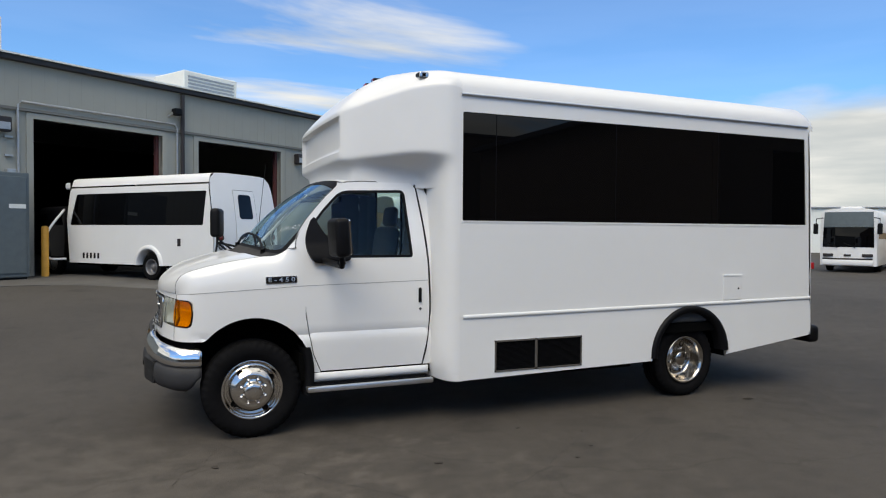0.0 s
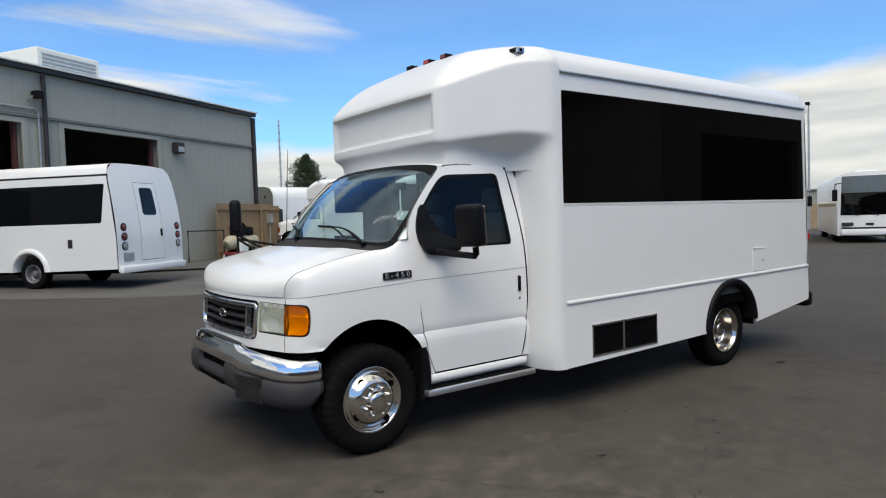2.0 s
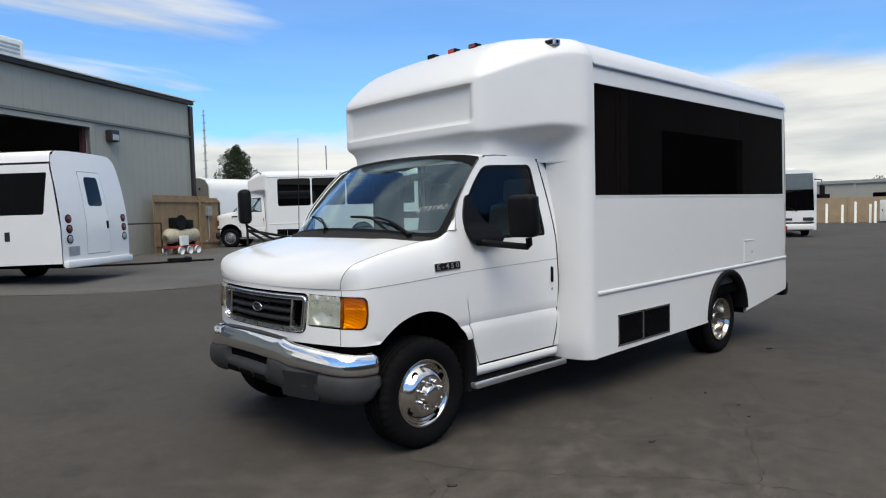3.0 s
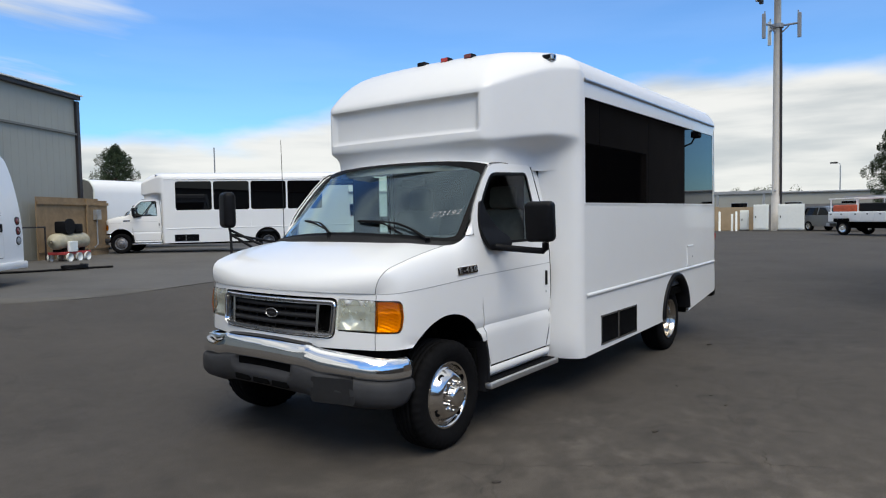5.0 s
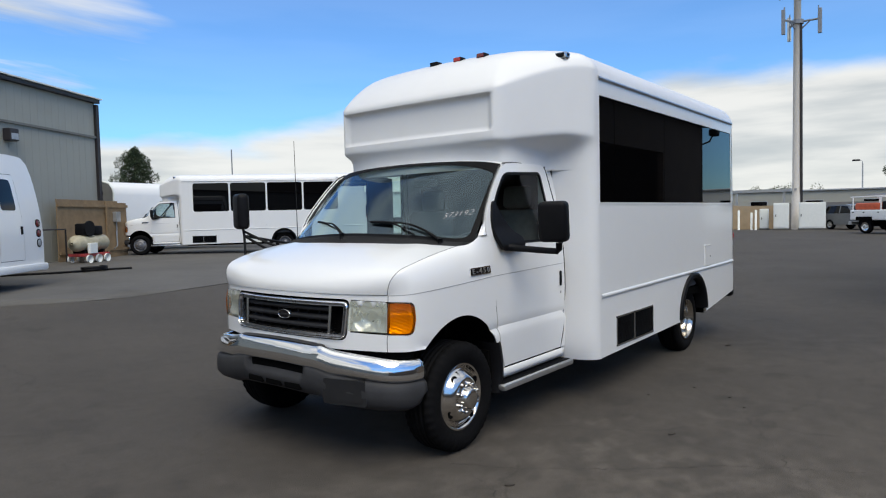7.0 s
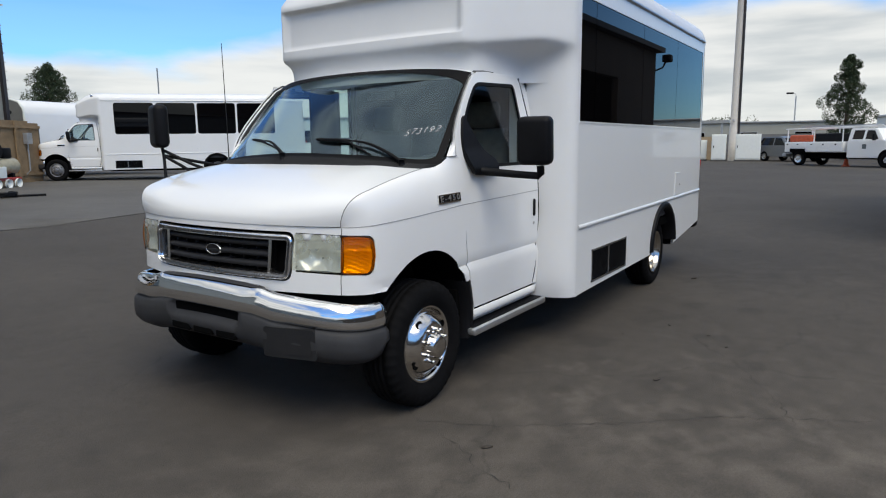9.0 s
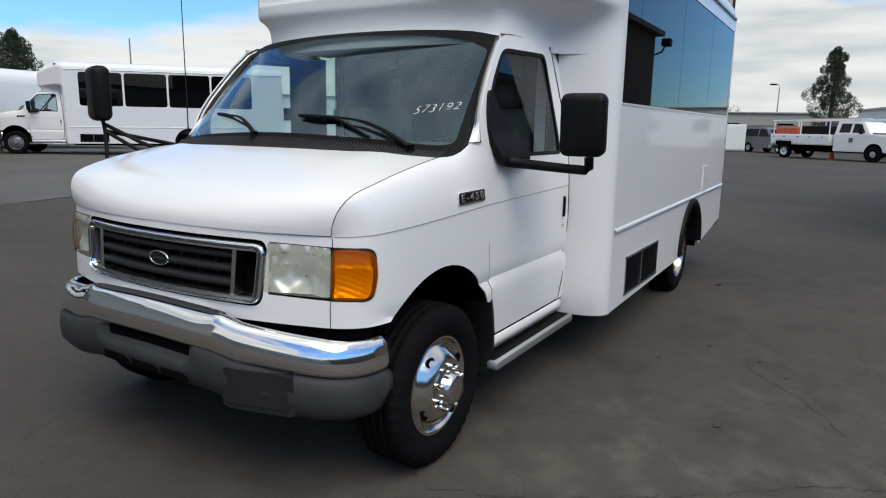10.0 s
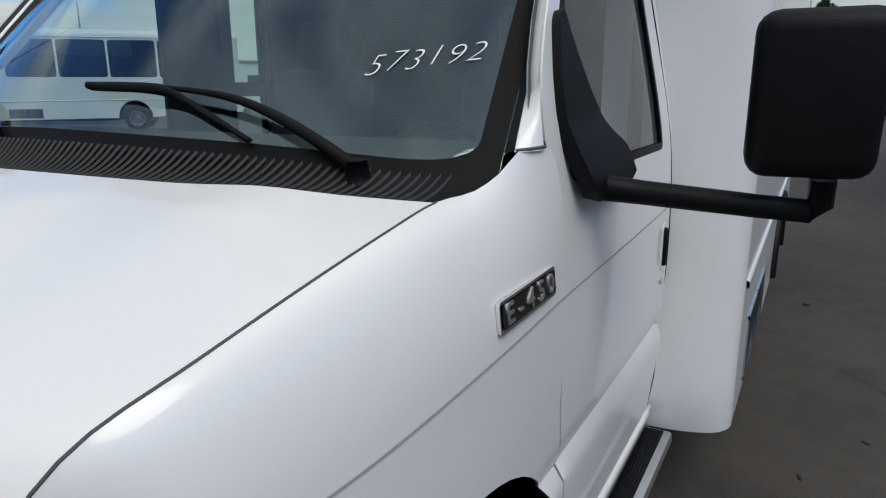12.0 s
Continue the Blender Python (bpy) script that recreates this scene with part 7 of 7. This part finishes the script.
def car_profile(b, side_poly, roof_poly, W, paint, glass_polys, wheels, r, name="body"):
    """A car from side outlines (x along, z up); greenhouse narrower than the body."""
    def slab(poly, w0, w1, zb, zt):
        bm = bmesh.new()
        k = lambda z: w0 + (w1 - w0) * min(1, max(0, (z - zb) / max(zt - zb, 1e-6)))
        L = [bm.verts.new((x, -k(z) / 2, z)) for x, z in poly]
        R = [bm.verts.new((x, k(z) / 2, z)) for x, z in poly]
        bm.faces.new(L[::-1])
        bm.faces.new(R)
        for i in range(len(poly)):
            j = (i + 1) % len(poly)
            bm.faces.new((L[i], L[j], R[j], R[i]))
        bmesh.ops.recalc_face_normals(bm, faces=bm.faces)
        bmesh.ops.bevel(bm, geom=list(bm.edges), offset=0.035, segments=2, affect="EDGES")
        return bm
    part(name, slab(side_poly, W, W, 0, 1), paint, b, smooth=35)
    zb = min(z for _, z in roof_poly)
    zt = max(z for _, z in roof_poly)
    part("cabin", slab(roof_poly, W - 0.05, W - 0.45, zb, zt), paint, b, smooth=35)
    for poly in glass_polys:
        for sd in (-1, 1):
            k = lambda z: ((W - 0.05) + (-0.40) * min(1, max(0, (z - zb) / (zt - zb)))) / 2 + 0.006
            bm = bmesh.new()
            q = [bm.verts.new((x, sd * k(z), z)) for x, z in poly]
            bm.faces.new(q if sd > 0 else q[::-1])
            part("side_glass", bm, PRIVACY, b, solid=0.004)
    for x in wheels:
        for sd in (-1, 1):
            w = part("wheel", lathe([(0.0005, 0.02), (r * 0.25, 0.03), (r * 0.58, 0.0), (r * 0.62, 0.02)], 20, centre=(x, sd * (W / 2 - 0.01), r), sign=sd), CHROME_DULL, b, smooth=40)
            part("tyre", lathe([(r * 0.60, 0.02), (r * 0.9, 0.025), (r, 0.0), (r, -0.18), (r * 0.9, -0.22)], 24, centre=(x, sd * (W / 2 - 0.01), r), sign=sd), RUBBER, w, smooth=40)


def work_truck():
    # local x to the rear; front axle at 0
    a = math.atan2(0.231 + 3.217, 42.806 - 40.237)
    b = thing("utility_truck", pose(40.5, -3.05, 0, 0, 0, math.degrees(a)), "white crew-cab utility truck with service bed and ladder rack", "truck")
    W = 2.05
    car_profile(b, [(-2.28, 0.52), (-2.33, 1.05), (-2.22, 1.33), (-1.02, 1.46), (1.05, 1.46), (1.05, 0.50)],
                [(-1.05, 1.42), (-0.52, 2.05), (-0.30, 2.13), (1.02, 2.13), (1.05, 1.42)], W, WHITE,
                [[(-0.72, 1.52), (-0.40, 1.98), (0.02, 2.01), (0.02, 1.52)], [(0.16, 1.52), (0.16, 2.01), (0.76, 2.01), (0.80, 1.52)]], (-1.30, 4.2), 0.42)
    part("windscreen", panel([(-0.8, 0), (0.8, 0), (0.72, 1), (-0.72, 1)], lambda u, v: Vector((-1.03 + 0.52 * v, u, 1.46 + 0.50 * v)), step=0.3, flip=True), PRIVACY, b)
    part("service_bed", boxm(1.20, 5.15, -1.12, 1.12, 0.80, 1.40, bevel=0.03), WHITE, b, "white service body with tool lockers", smooth=40)
    part("grille", boxm(-2.36, -2.31, -0.62, 0.62, 0.78, 1.12, bevel=0.015), TRIM_DARK, b)
    for sd in (-1, 1):
        # dark slab and disc paint the truck's wheel-well shade onto its flank
        part("wheel_arch", boxm(3.66, 4.74, sd * 1.125 - 0.01, sd * 1.125 + 0.01, 0.78, 1.0), DARK, b)
        part("front_arch", tubem([(-1.30, sd * (W / 2 - 0.02), 0.48), (-1.30, sd * (W / 2 + 0.008), 0.48)], 0.50, 22), DARK, b)
        part("side_mirror", boxm(-0.72, -0.60, sd * 1.22 - 0.10, sd * 1.22 + 0.10, 1.45, 1.80, bevel=0.03), BLACK, b)
        for x0, x1, z0, z1 in ((1.28, 2.05, 0.86, 1.34), (2.10, 2.85, 0.86, 1.34), (2.90, 3.60, 0.86, 1.34), (3.70, 4.70, 1.06, 1.34), (4.75, 5.1, 0.86, 1.34)):
            lk = part("locker_door", boxm(x0, x1, sd * 1.128 - 0.012, sd * 1.128 + 0.012, z0, z1, bevel=0.008), WHITE, b)
            part("latch", boxm((x0 + x1) / 2 - 0.05, (x0 + x1) / 2 + 0.05, sd * 1.145 - 0.008, sd * 1.145 + 0.008, z1 - 0.12, z1 - 0.06), BLACK, lk)
        for x in (1.35, 3.2, 5.05):
            part("rack_post", tubem([(x, sd * 1.0, 1.40), (x, sd * 1.0, 2.16)], 0.035, 6), WHITE, b)
        part("rack_rail", tubem([(5.2, sd * 1.0, 2.16), (0.4, sd * 0.95, 2.22), (-0.9, sd * 0.9, 2.24)], 0.04, 6), WHITE, b)
        part("door_mark", boxm(-0.10, 0.14, sd * (W / 2 + 0.004) - 0.003, sd * (W / 2 + 0.004) + 0.003, 1.0, 1.25), BLUE_GREY, b)
    part("cargo", boxm(1.5, 3.3, -0.85, 0.85, 1.40, 1.88, bevel=0.08), BLACK, b, "dark covered load")
    part("orange_load", boxm(3.4, 5.00, -0.95, 0.95, 1.40, 1.80, bevel=0.1), ORANGE, b, "orange load in the bed", smooth=40)
    part("front_bumper", boxm(-2.48, -2.28, -1.0, 1.0, 0.45, 0.74, bevel=0.04), CHROME, b)
    part("rear_bumper", boxm(5.15, 5.40, -1.0, 1.0, 0.52, 0.72, bevel=0.03), GALV, b)
    part("ladder", boxm(-0.4, 5.0, -0.30, 0.05, 2.26, 2.34), GALV, b)
    part("chassis", boxm(-1.8, 5.1, -0.5, 0.5, 0.42, 0.80), DARK, b)
    return b


work_truck()
co = tagged(part("road_cone", tubem([(0, 0, 0), (0, 0, 0.04), (0, 0, 0.05), (0, 0, 0.62), (0, 0, 0.66)], [0.22, 0.22, 0.15, 0.04, 0.03], 14), ORANGE, smooth=40), "orange road cone beside the truck", "cone")
co.matrix_basis = pose(41.2, -1.6, 0)


def suv(x, y, rz, paint, label):
    b = thing("parked_suv", pose(x, y, 0, 0, 0, rz), label, "car")
    car_profile(b, [(-0.85, 0.35), (-0.9, 0.8), (-0.7, 1.02), (0.6, 1.10), (3.75, 1.12), (3.85, 0.9), (3.8, 0.35)],
                [(0.55, 1.08), (1.35, 1.72), (1.7, 1.80), (3.3, 1.78), (3.75, 1.10)], 1.9, paint,
                [[(0.95, 1.16), (1.45, 1.66), (2.0, 1.70), (2.0, 1.16)], [(2.1, 1.16), (2.1, 1.70), (3.2, 1.68), (3.5, 1.16)]], (0.0, 2.85), 0.37)
    part("rear_glass", panel([(-0.7, 0), (0.7, 0), (0.6, 1), (-0.6, 1)], lambda u, v: Vector((3.76 - 0.36 * v, u, 1.2 + 0.46 * v)), step=0.3), PRIVACY, b)
    part("front_glass", panel([(-0.75, 0), (0.75, 0), (0.65, 1), (-0.65, 1)], lambda u, v: Vector((0.60 + 0.68 * v, u, 1.13 + 0.54 * v)), step=0.3, flip=True), PRIVACY, b)
    for sd in (-1, 1):
        part("tail_lamp", boxm(3.74, 3.84, sd * 0.82 - 0.08, sd * 0.82 + 0.08, 0.92, 1.12, bevel=0.02), RED, b)
        part("headlight", boxm(-0.9, -0.8, sd * 0.7 - 0.15, sd * 0.7 + 0.15, 0.72, 0.86, bevel=0.02), LENS_CLEAR, b)
    return b


suv(44.8, -6.9, 62, CAR_GREY, "dark grey sport utility car parked in the yard")
suv(48.6, -7.5, 58, CAR_DARK, "black sport utility car parked behind the truck")
suv(50.2, 1.2, 50, CAR_GREY, "grey blue car parked by the compound fence")

# long pale buildings and trailers beyond
def long_shed(name, p, q, h, label, material, roofm):
    p, q = Vector((*p, 0)), Vector((*q, 0))
    d = q - p
    b = thing(name, Matrix.Translation((p.x, p.y, ground_z(p.x, p.y) - 0.1)) @ Matrix.Rotation(math.atan2(d.y, d.x), 4, "Z"), label, "building")
    part("wall", boxm(0, d.length, -5, 5, 0, h), material, b)
    part("roof", boxm(-0.2, d.length + 0.2, -5.2, 5.2, h, h + 0.18, bevel=0.04), roofm, b)
    k = 2.0
    while k < d.length - 2:
        w = part("window", boxm(k, k + 1.5, 4.98, 5.03, h * 0.45, h * 0.72), PRIVACY, b)
        part("frame", boxm(k - 0.06, k + 1.56, 4.985, 5.02, h * 0.45 - 0.06, h * 0.72 + 0.06), roofm, w)
        k += 5.0
    return b


long_shed("white_warehouse", (72, -28), (66, -4), 3.6, "long white warehouse beyond the parked cars", PAPER, GALV)
long_shed("pale_shed", (78, 2), (70, 30), 3.4, "low pale sheds beyond the yard wall", SIDING, GALV)
long_shed("far_white_shed", (66, 34), (30, 62), 4.2, "white shed far behind the buses", PAPER, GALV)


def lamp_post(x, y, h, rz, label):
    b = thing("street_lamp", at_ground(x, y, rz), label, "lamp post")
    part("pole", tubem([(0, 0, 0), (0, 0, h)], [0.10, 0.06], 8), GALV, b)
    part("arm", tubem([(0, 0, h), (0.05, 0, h + 0.25), (0.5, 0, h + 0.35)], 0.04, 6), GALV, b)
    part("head", boxm(0.3, 0.95, -0.15, 0.15, h + 0.24, h + 0.40, bevel=0.04), BLACK, b)


lamp_post(47.0, 17.6, 8.6, 200, "tall grey lamp post behind the coaches")
lamp_post(75.0, 4.4, 6.0, 120, "slim lamp post far beyond the yard")
mast = thing("radio_mast", at_ground(26.5, 64.0), "thin lattice radio mast in the distance", "mast")
part("pole", tubem([(0, 0, 0), (0, 0, 13.0)], [0.14, 0.07], 6), GALV, mast)
for k in range(9):
    part("crossarm", boxm(-0.05, 0.05, -0.55 + 0.03 * k, 0.55 - 0.03 * k, 6.0 + k * 0.8, 6.07 + k * 0.8), GALV, mast)
for x, y, h in ((27.5, 42.4, 7.3),):
    o = tagged(part("antenna_whip", tubem([(0, 0, 0), (0, 0, h)], 0.05, 5), STEEL_BLUE), "thin dark pole far behind the buses", "pole")
    o.matrix_basis = at_ground(x, y)

# ---------------- plywood stack and compressor by the workshop corner ----------------
def crate_wall():
    b = thing("plywood_panel", WALL_M @ pose(11.2, -0.42, 0.38), "weathered plywood sheets standing by the workshop corner", "plywood")
    for x0, x1, h, y in ((0.0, 1.22, 1.98, 0.0), (1.235, 2.44, 1.98, 0.02), (2.455, 3.05, 1.98, -0.01), (3.065, 3.62, 1.92, 0.03)):
        part("sheet", boxm(x0, x1, y, y + 0.03, 0.0, h), WOOD, b)
    for z in (0.25, 1.75):
        part("batten", boxm(0.02, 3.6, -0.05, -0.012, z, z + 0.09), WOOD, b)
    part("upright", boxm(2.36, 2.46, -0.06, -0.012, 0.0, 1.97), WOOD, b)
    part("meter_box", boxm(2.75, 3.0, -0.16, -0.012, 1.25, 1.6, bevel=0.01), GALV, b)
    part("conduit", tubem([(2.88, -0.06, 1.25), (2.88, -0.06, 0.4), (2.7, -0.06, 0.3)], 0.025, 6), GALV, b)
    return b


crate_wall()
TANK = mat("tank_cream", (0.42, 0.38, 0.27), 0.5, var=0.2, scale=5)
cm = thing("air_compressor", WALL_M @ pose(11.2, -1.45, 0.39) @ Matrix.Scale(0.8, 4), "cream air compressor with black motor on red cart", "compressor")
part("tank", tubem([(-1.0, 0, 0.75), (-0.93, 0, 0.75), (-0.80, 0, 0.75), (0.80, 0, 0.75), (0.93, 0, 0.75), (1.0, 0, 0.75)], [0.05, 0.22, 0.30, 0.30, 0.22, 0.05], 20), TANK, cm, smooth=40)
part("motor", boxm(-0.55, 0.05, -0.2, 0.2, 1.05, 1.5, bevel=0.06), BLACK, cm, smooth=40)
part("pump_head", boxm(0.15, 0.6, -0.18, 0.18, 1.04, 1.4, bevel=0.05), BLACK, cm, smooth=40)
part("belt_guard", tubem([(-0.25, -0.24, 1.3), (-0.25, -0.18, 1.3)], 0.30, 18), BLACK, cm)
part("cart_frame", boxm(-0.75, 0.75, -0.35, 0.35, 0.25, 0.36, bevel=0.02), mat("red_paint", (0.35, 0.04, 0.04), 0.6), cm)
part("side_box", boxm(-0.55, -0.1, -0.42, -0.3, 0.36, 0.75, bevel=0.02), PAPER, cm)
for x in (-0.55, 0.0, 0.5):
    part("cart_wheel", tubem([(x, -0.42, 0.16), (x, -0.34, 0.16)], 0.16, 16), PAPER, cm, smooth=40)
    part("saddle", boxm(x - 0.05, x + 0.05, -0.25, 0.25, 0.36, 0.50), BLACK, cm)
    part("cart_wheel", tubem([(x, 0.34, 0.16), (x, 0.42, 0.16)], 0.16, 16), PAPER, cm, smooth=40)
fc = thing("dark_fence", WALL_M @ pose(14.65, 1.0, 0.38), "dark corrugated fence beside the plywood", "fence")
for k in range(12):
    part("sheet", boxm(k * 0.2, k * 0.2 + 0.19, 0.02 * (k % 2), 0.04 + 0.02 * (k % 2), 0, 1.85), TRIM_DARK, fc)
part("rail", boxm(0, 2.4, 0.065, 0.10, 1.4, 1.5), TRIM_DARK, fc)
hz = tagged(part("pipe_rail", tubem([(9.6, -0.6, 0.40), (9.6, -0.6, 1.42), (11.3, -0.6, 1.42), (11.3, -0.6, 0.40)], 0.03, 6), TRIM_DARK), "dark pipe rail by the workshop wall", "rail")
hz.matrix_basis = WALL_M
# rubber hose / debris strip on the apron
hs = tagged(part("air_hose", tubem([(1.4 + 3.4 * t, 13.95 - 0.8 * t + 0.10 * math.sin(9 * t), ground_z(1.4 + 3.4 * t, 13.6) + 0.045) for t in lin(0, 1, 18)], 0.03, 6), BLACK, smooth=50), "black hose lying on the concrete", "hose")
coil = [(3.95 + (0.16 + 0.012 * k % 0.05) * math.cos(k * 0.5) * 1.5, 13.42 + 0.20 * math.sin(k * 0.5), ground_z(3.95, 13.42) + 0.045 + 0.0022 * k) for k in range(40)]
part("loose_coil", tubem(coil, 0.03, 6), BLACK, hs, smooth=50)

# white trailer and bus behind the fence
tr = thing("old_coach", pose(9.2, 25.15, 0.40, 0, 0, 10), "white round-roofed coach parked behind the fence", "coach")
prof = [(-1.25, 0.55), (-1.25, 2.35), (-1.19, 2.62), (-1.0, 2.82), (-0.6, 2.92), (0, 2.95), (0.6, 2.92), (1.0, 2.82), (1.19, 2.62), (1.25, 2.35), (1.25, 0.55)]
part("hull", grid(lin(0, 9.0, 4), list(range(len(prof))), lambda u, k: Vector((u, prof[k][0], prof[k][1]))), GELCOAT, tr, smooth=40)
part("end_wall", panel([(y, z) for y, z in prof], lambda u, v: Vector((-0.03, u, v)), step=0.3), BELT, tr)
part("roof_band", tubem([(0.0, y * 1.005, z * 1.003) for y, z in prof], 0.045, 6), PAPER, tr, smooth=50)
part("end_lamp", tubem([(-0.04, -0.55, 2.45), (0.0, -0.55, 2.45)], 0.07, 12), BLACK, tr)
for x in (2.9, 4.4, 5.9, 7.4):
    part("side_window", boxm(x, x + 1.4, -1.262, -1.25, 1.75, 2.4, bevel=0.004), PRIVACY, tr)
for x in (1.4, 7.4):
    part("wheel", tubem([(x, -1.2, 0.5), (x, -0.9, 0.5)], 0.5, 20), RUBBER, tr, smooth=40)
    part("wheel", tubem([(x, 1.2, 0.5), (x, 0.9, 0.5)], 0.5, 20), RUBBER, tr, smooth=40)
part("chassis", boxm(0.2, 8.8, -0.8, 0.8, 0.4, 0.9), DARK, tr)

# ---------------- behind the camera: what the glass mirrors ----------------
sh = thing("brown_workshop", pose(7.8, -4.7, 0), "low brown workshop with an open dark doorway", "building")
bm = panel([(0, 0), (8.0, 0), (8.0, 3.9), (0, 3.9)], lambda u, v: Vector((u, 0, v)), [[(1.2, 0.02), (4.9, 0.02), (4.9, 3.0), (1.2, 3.0)]], step=1.0, flip=True)
part("front_wall", bm, BROWN, sh, solid=0.15)
part("side_wall", boxm(7.85, 8.0, -9.0, -0.16, 0, 3.89), BROWN, sh)
part("end_wall", boxm(0, 0.15, -9.0, -0.16, 0, 3.89), BROWN, sh)
# back wall near-black, painting the shade inside the doorway
part("back_wall", boxm(0.16, 7.84, -9.0, -8.85, 0, 3.89), DARK, sh)
part("roof", boxm(-0.2, 8.2, -9.2, 0.2, 3.9, 4.02), TRIM_DARK, sh)
fl_lamp = part("floodlight", boxm(8.20, 8.48, 0.10, 0.34, 3.66, 3.86, bevel=0.04), BLACK, sh, "dark floodlight on the building corner")
part("floodlight_arm", tubem([(7.95, 0.02, 3.42), (8.12, 0.16, 3.50), (8.26, 0.2, 3.68)], 0.025, 6), BLACK, fl_lamp)
long_shed("far_south_building", (40, -42), (-45, -36), 8.0, "long dull building across the yard", BROWN, TRIM_DARK)
long_shed("far_west_building", (-38, -30), (-34, 30), 5.0, "long grey building closing the yard", SIDING, TRIM_DARK)
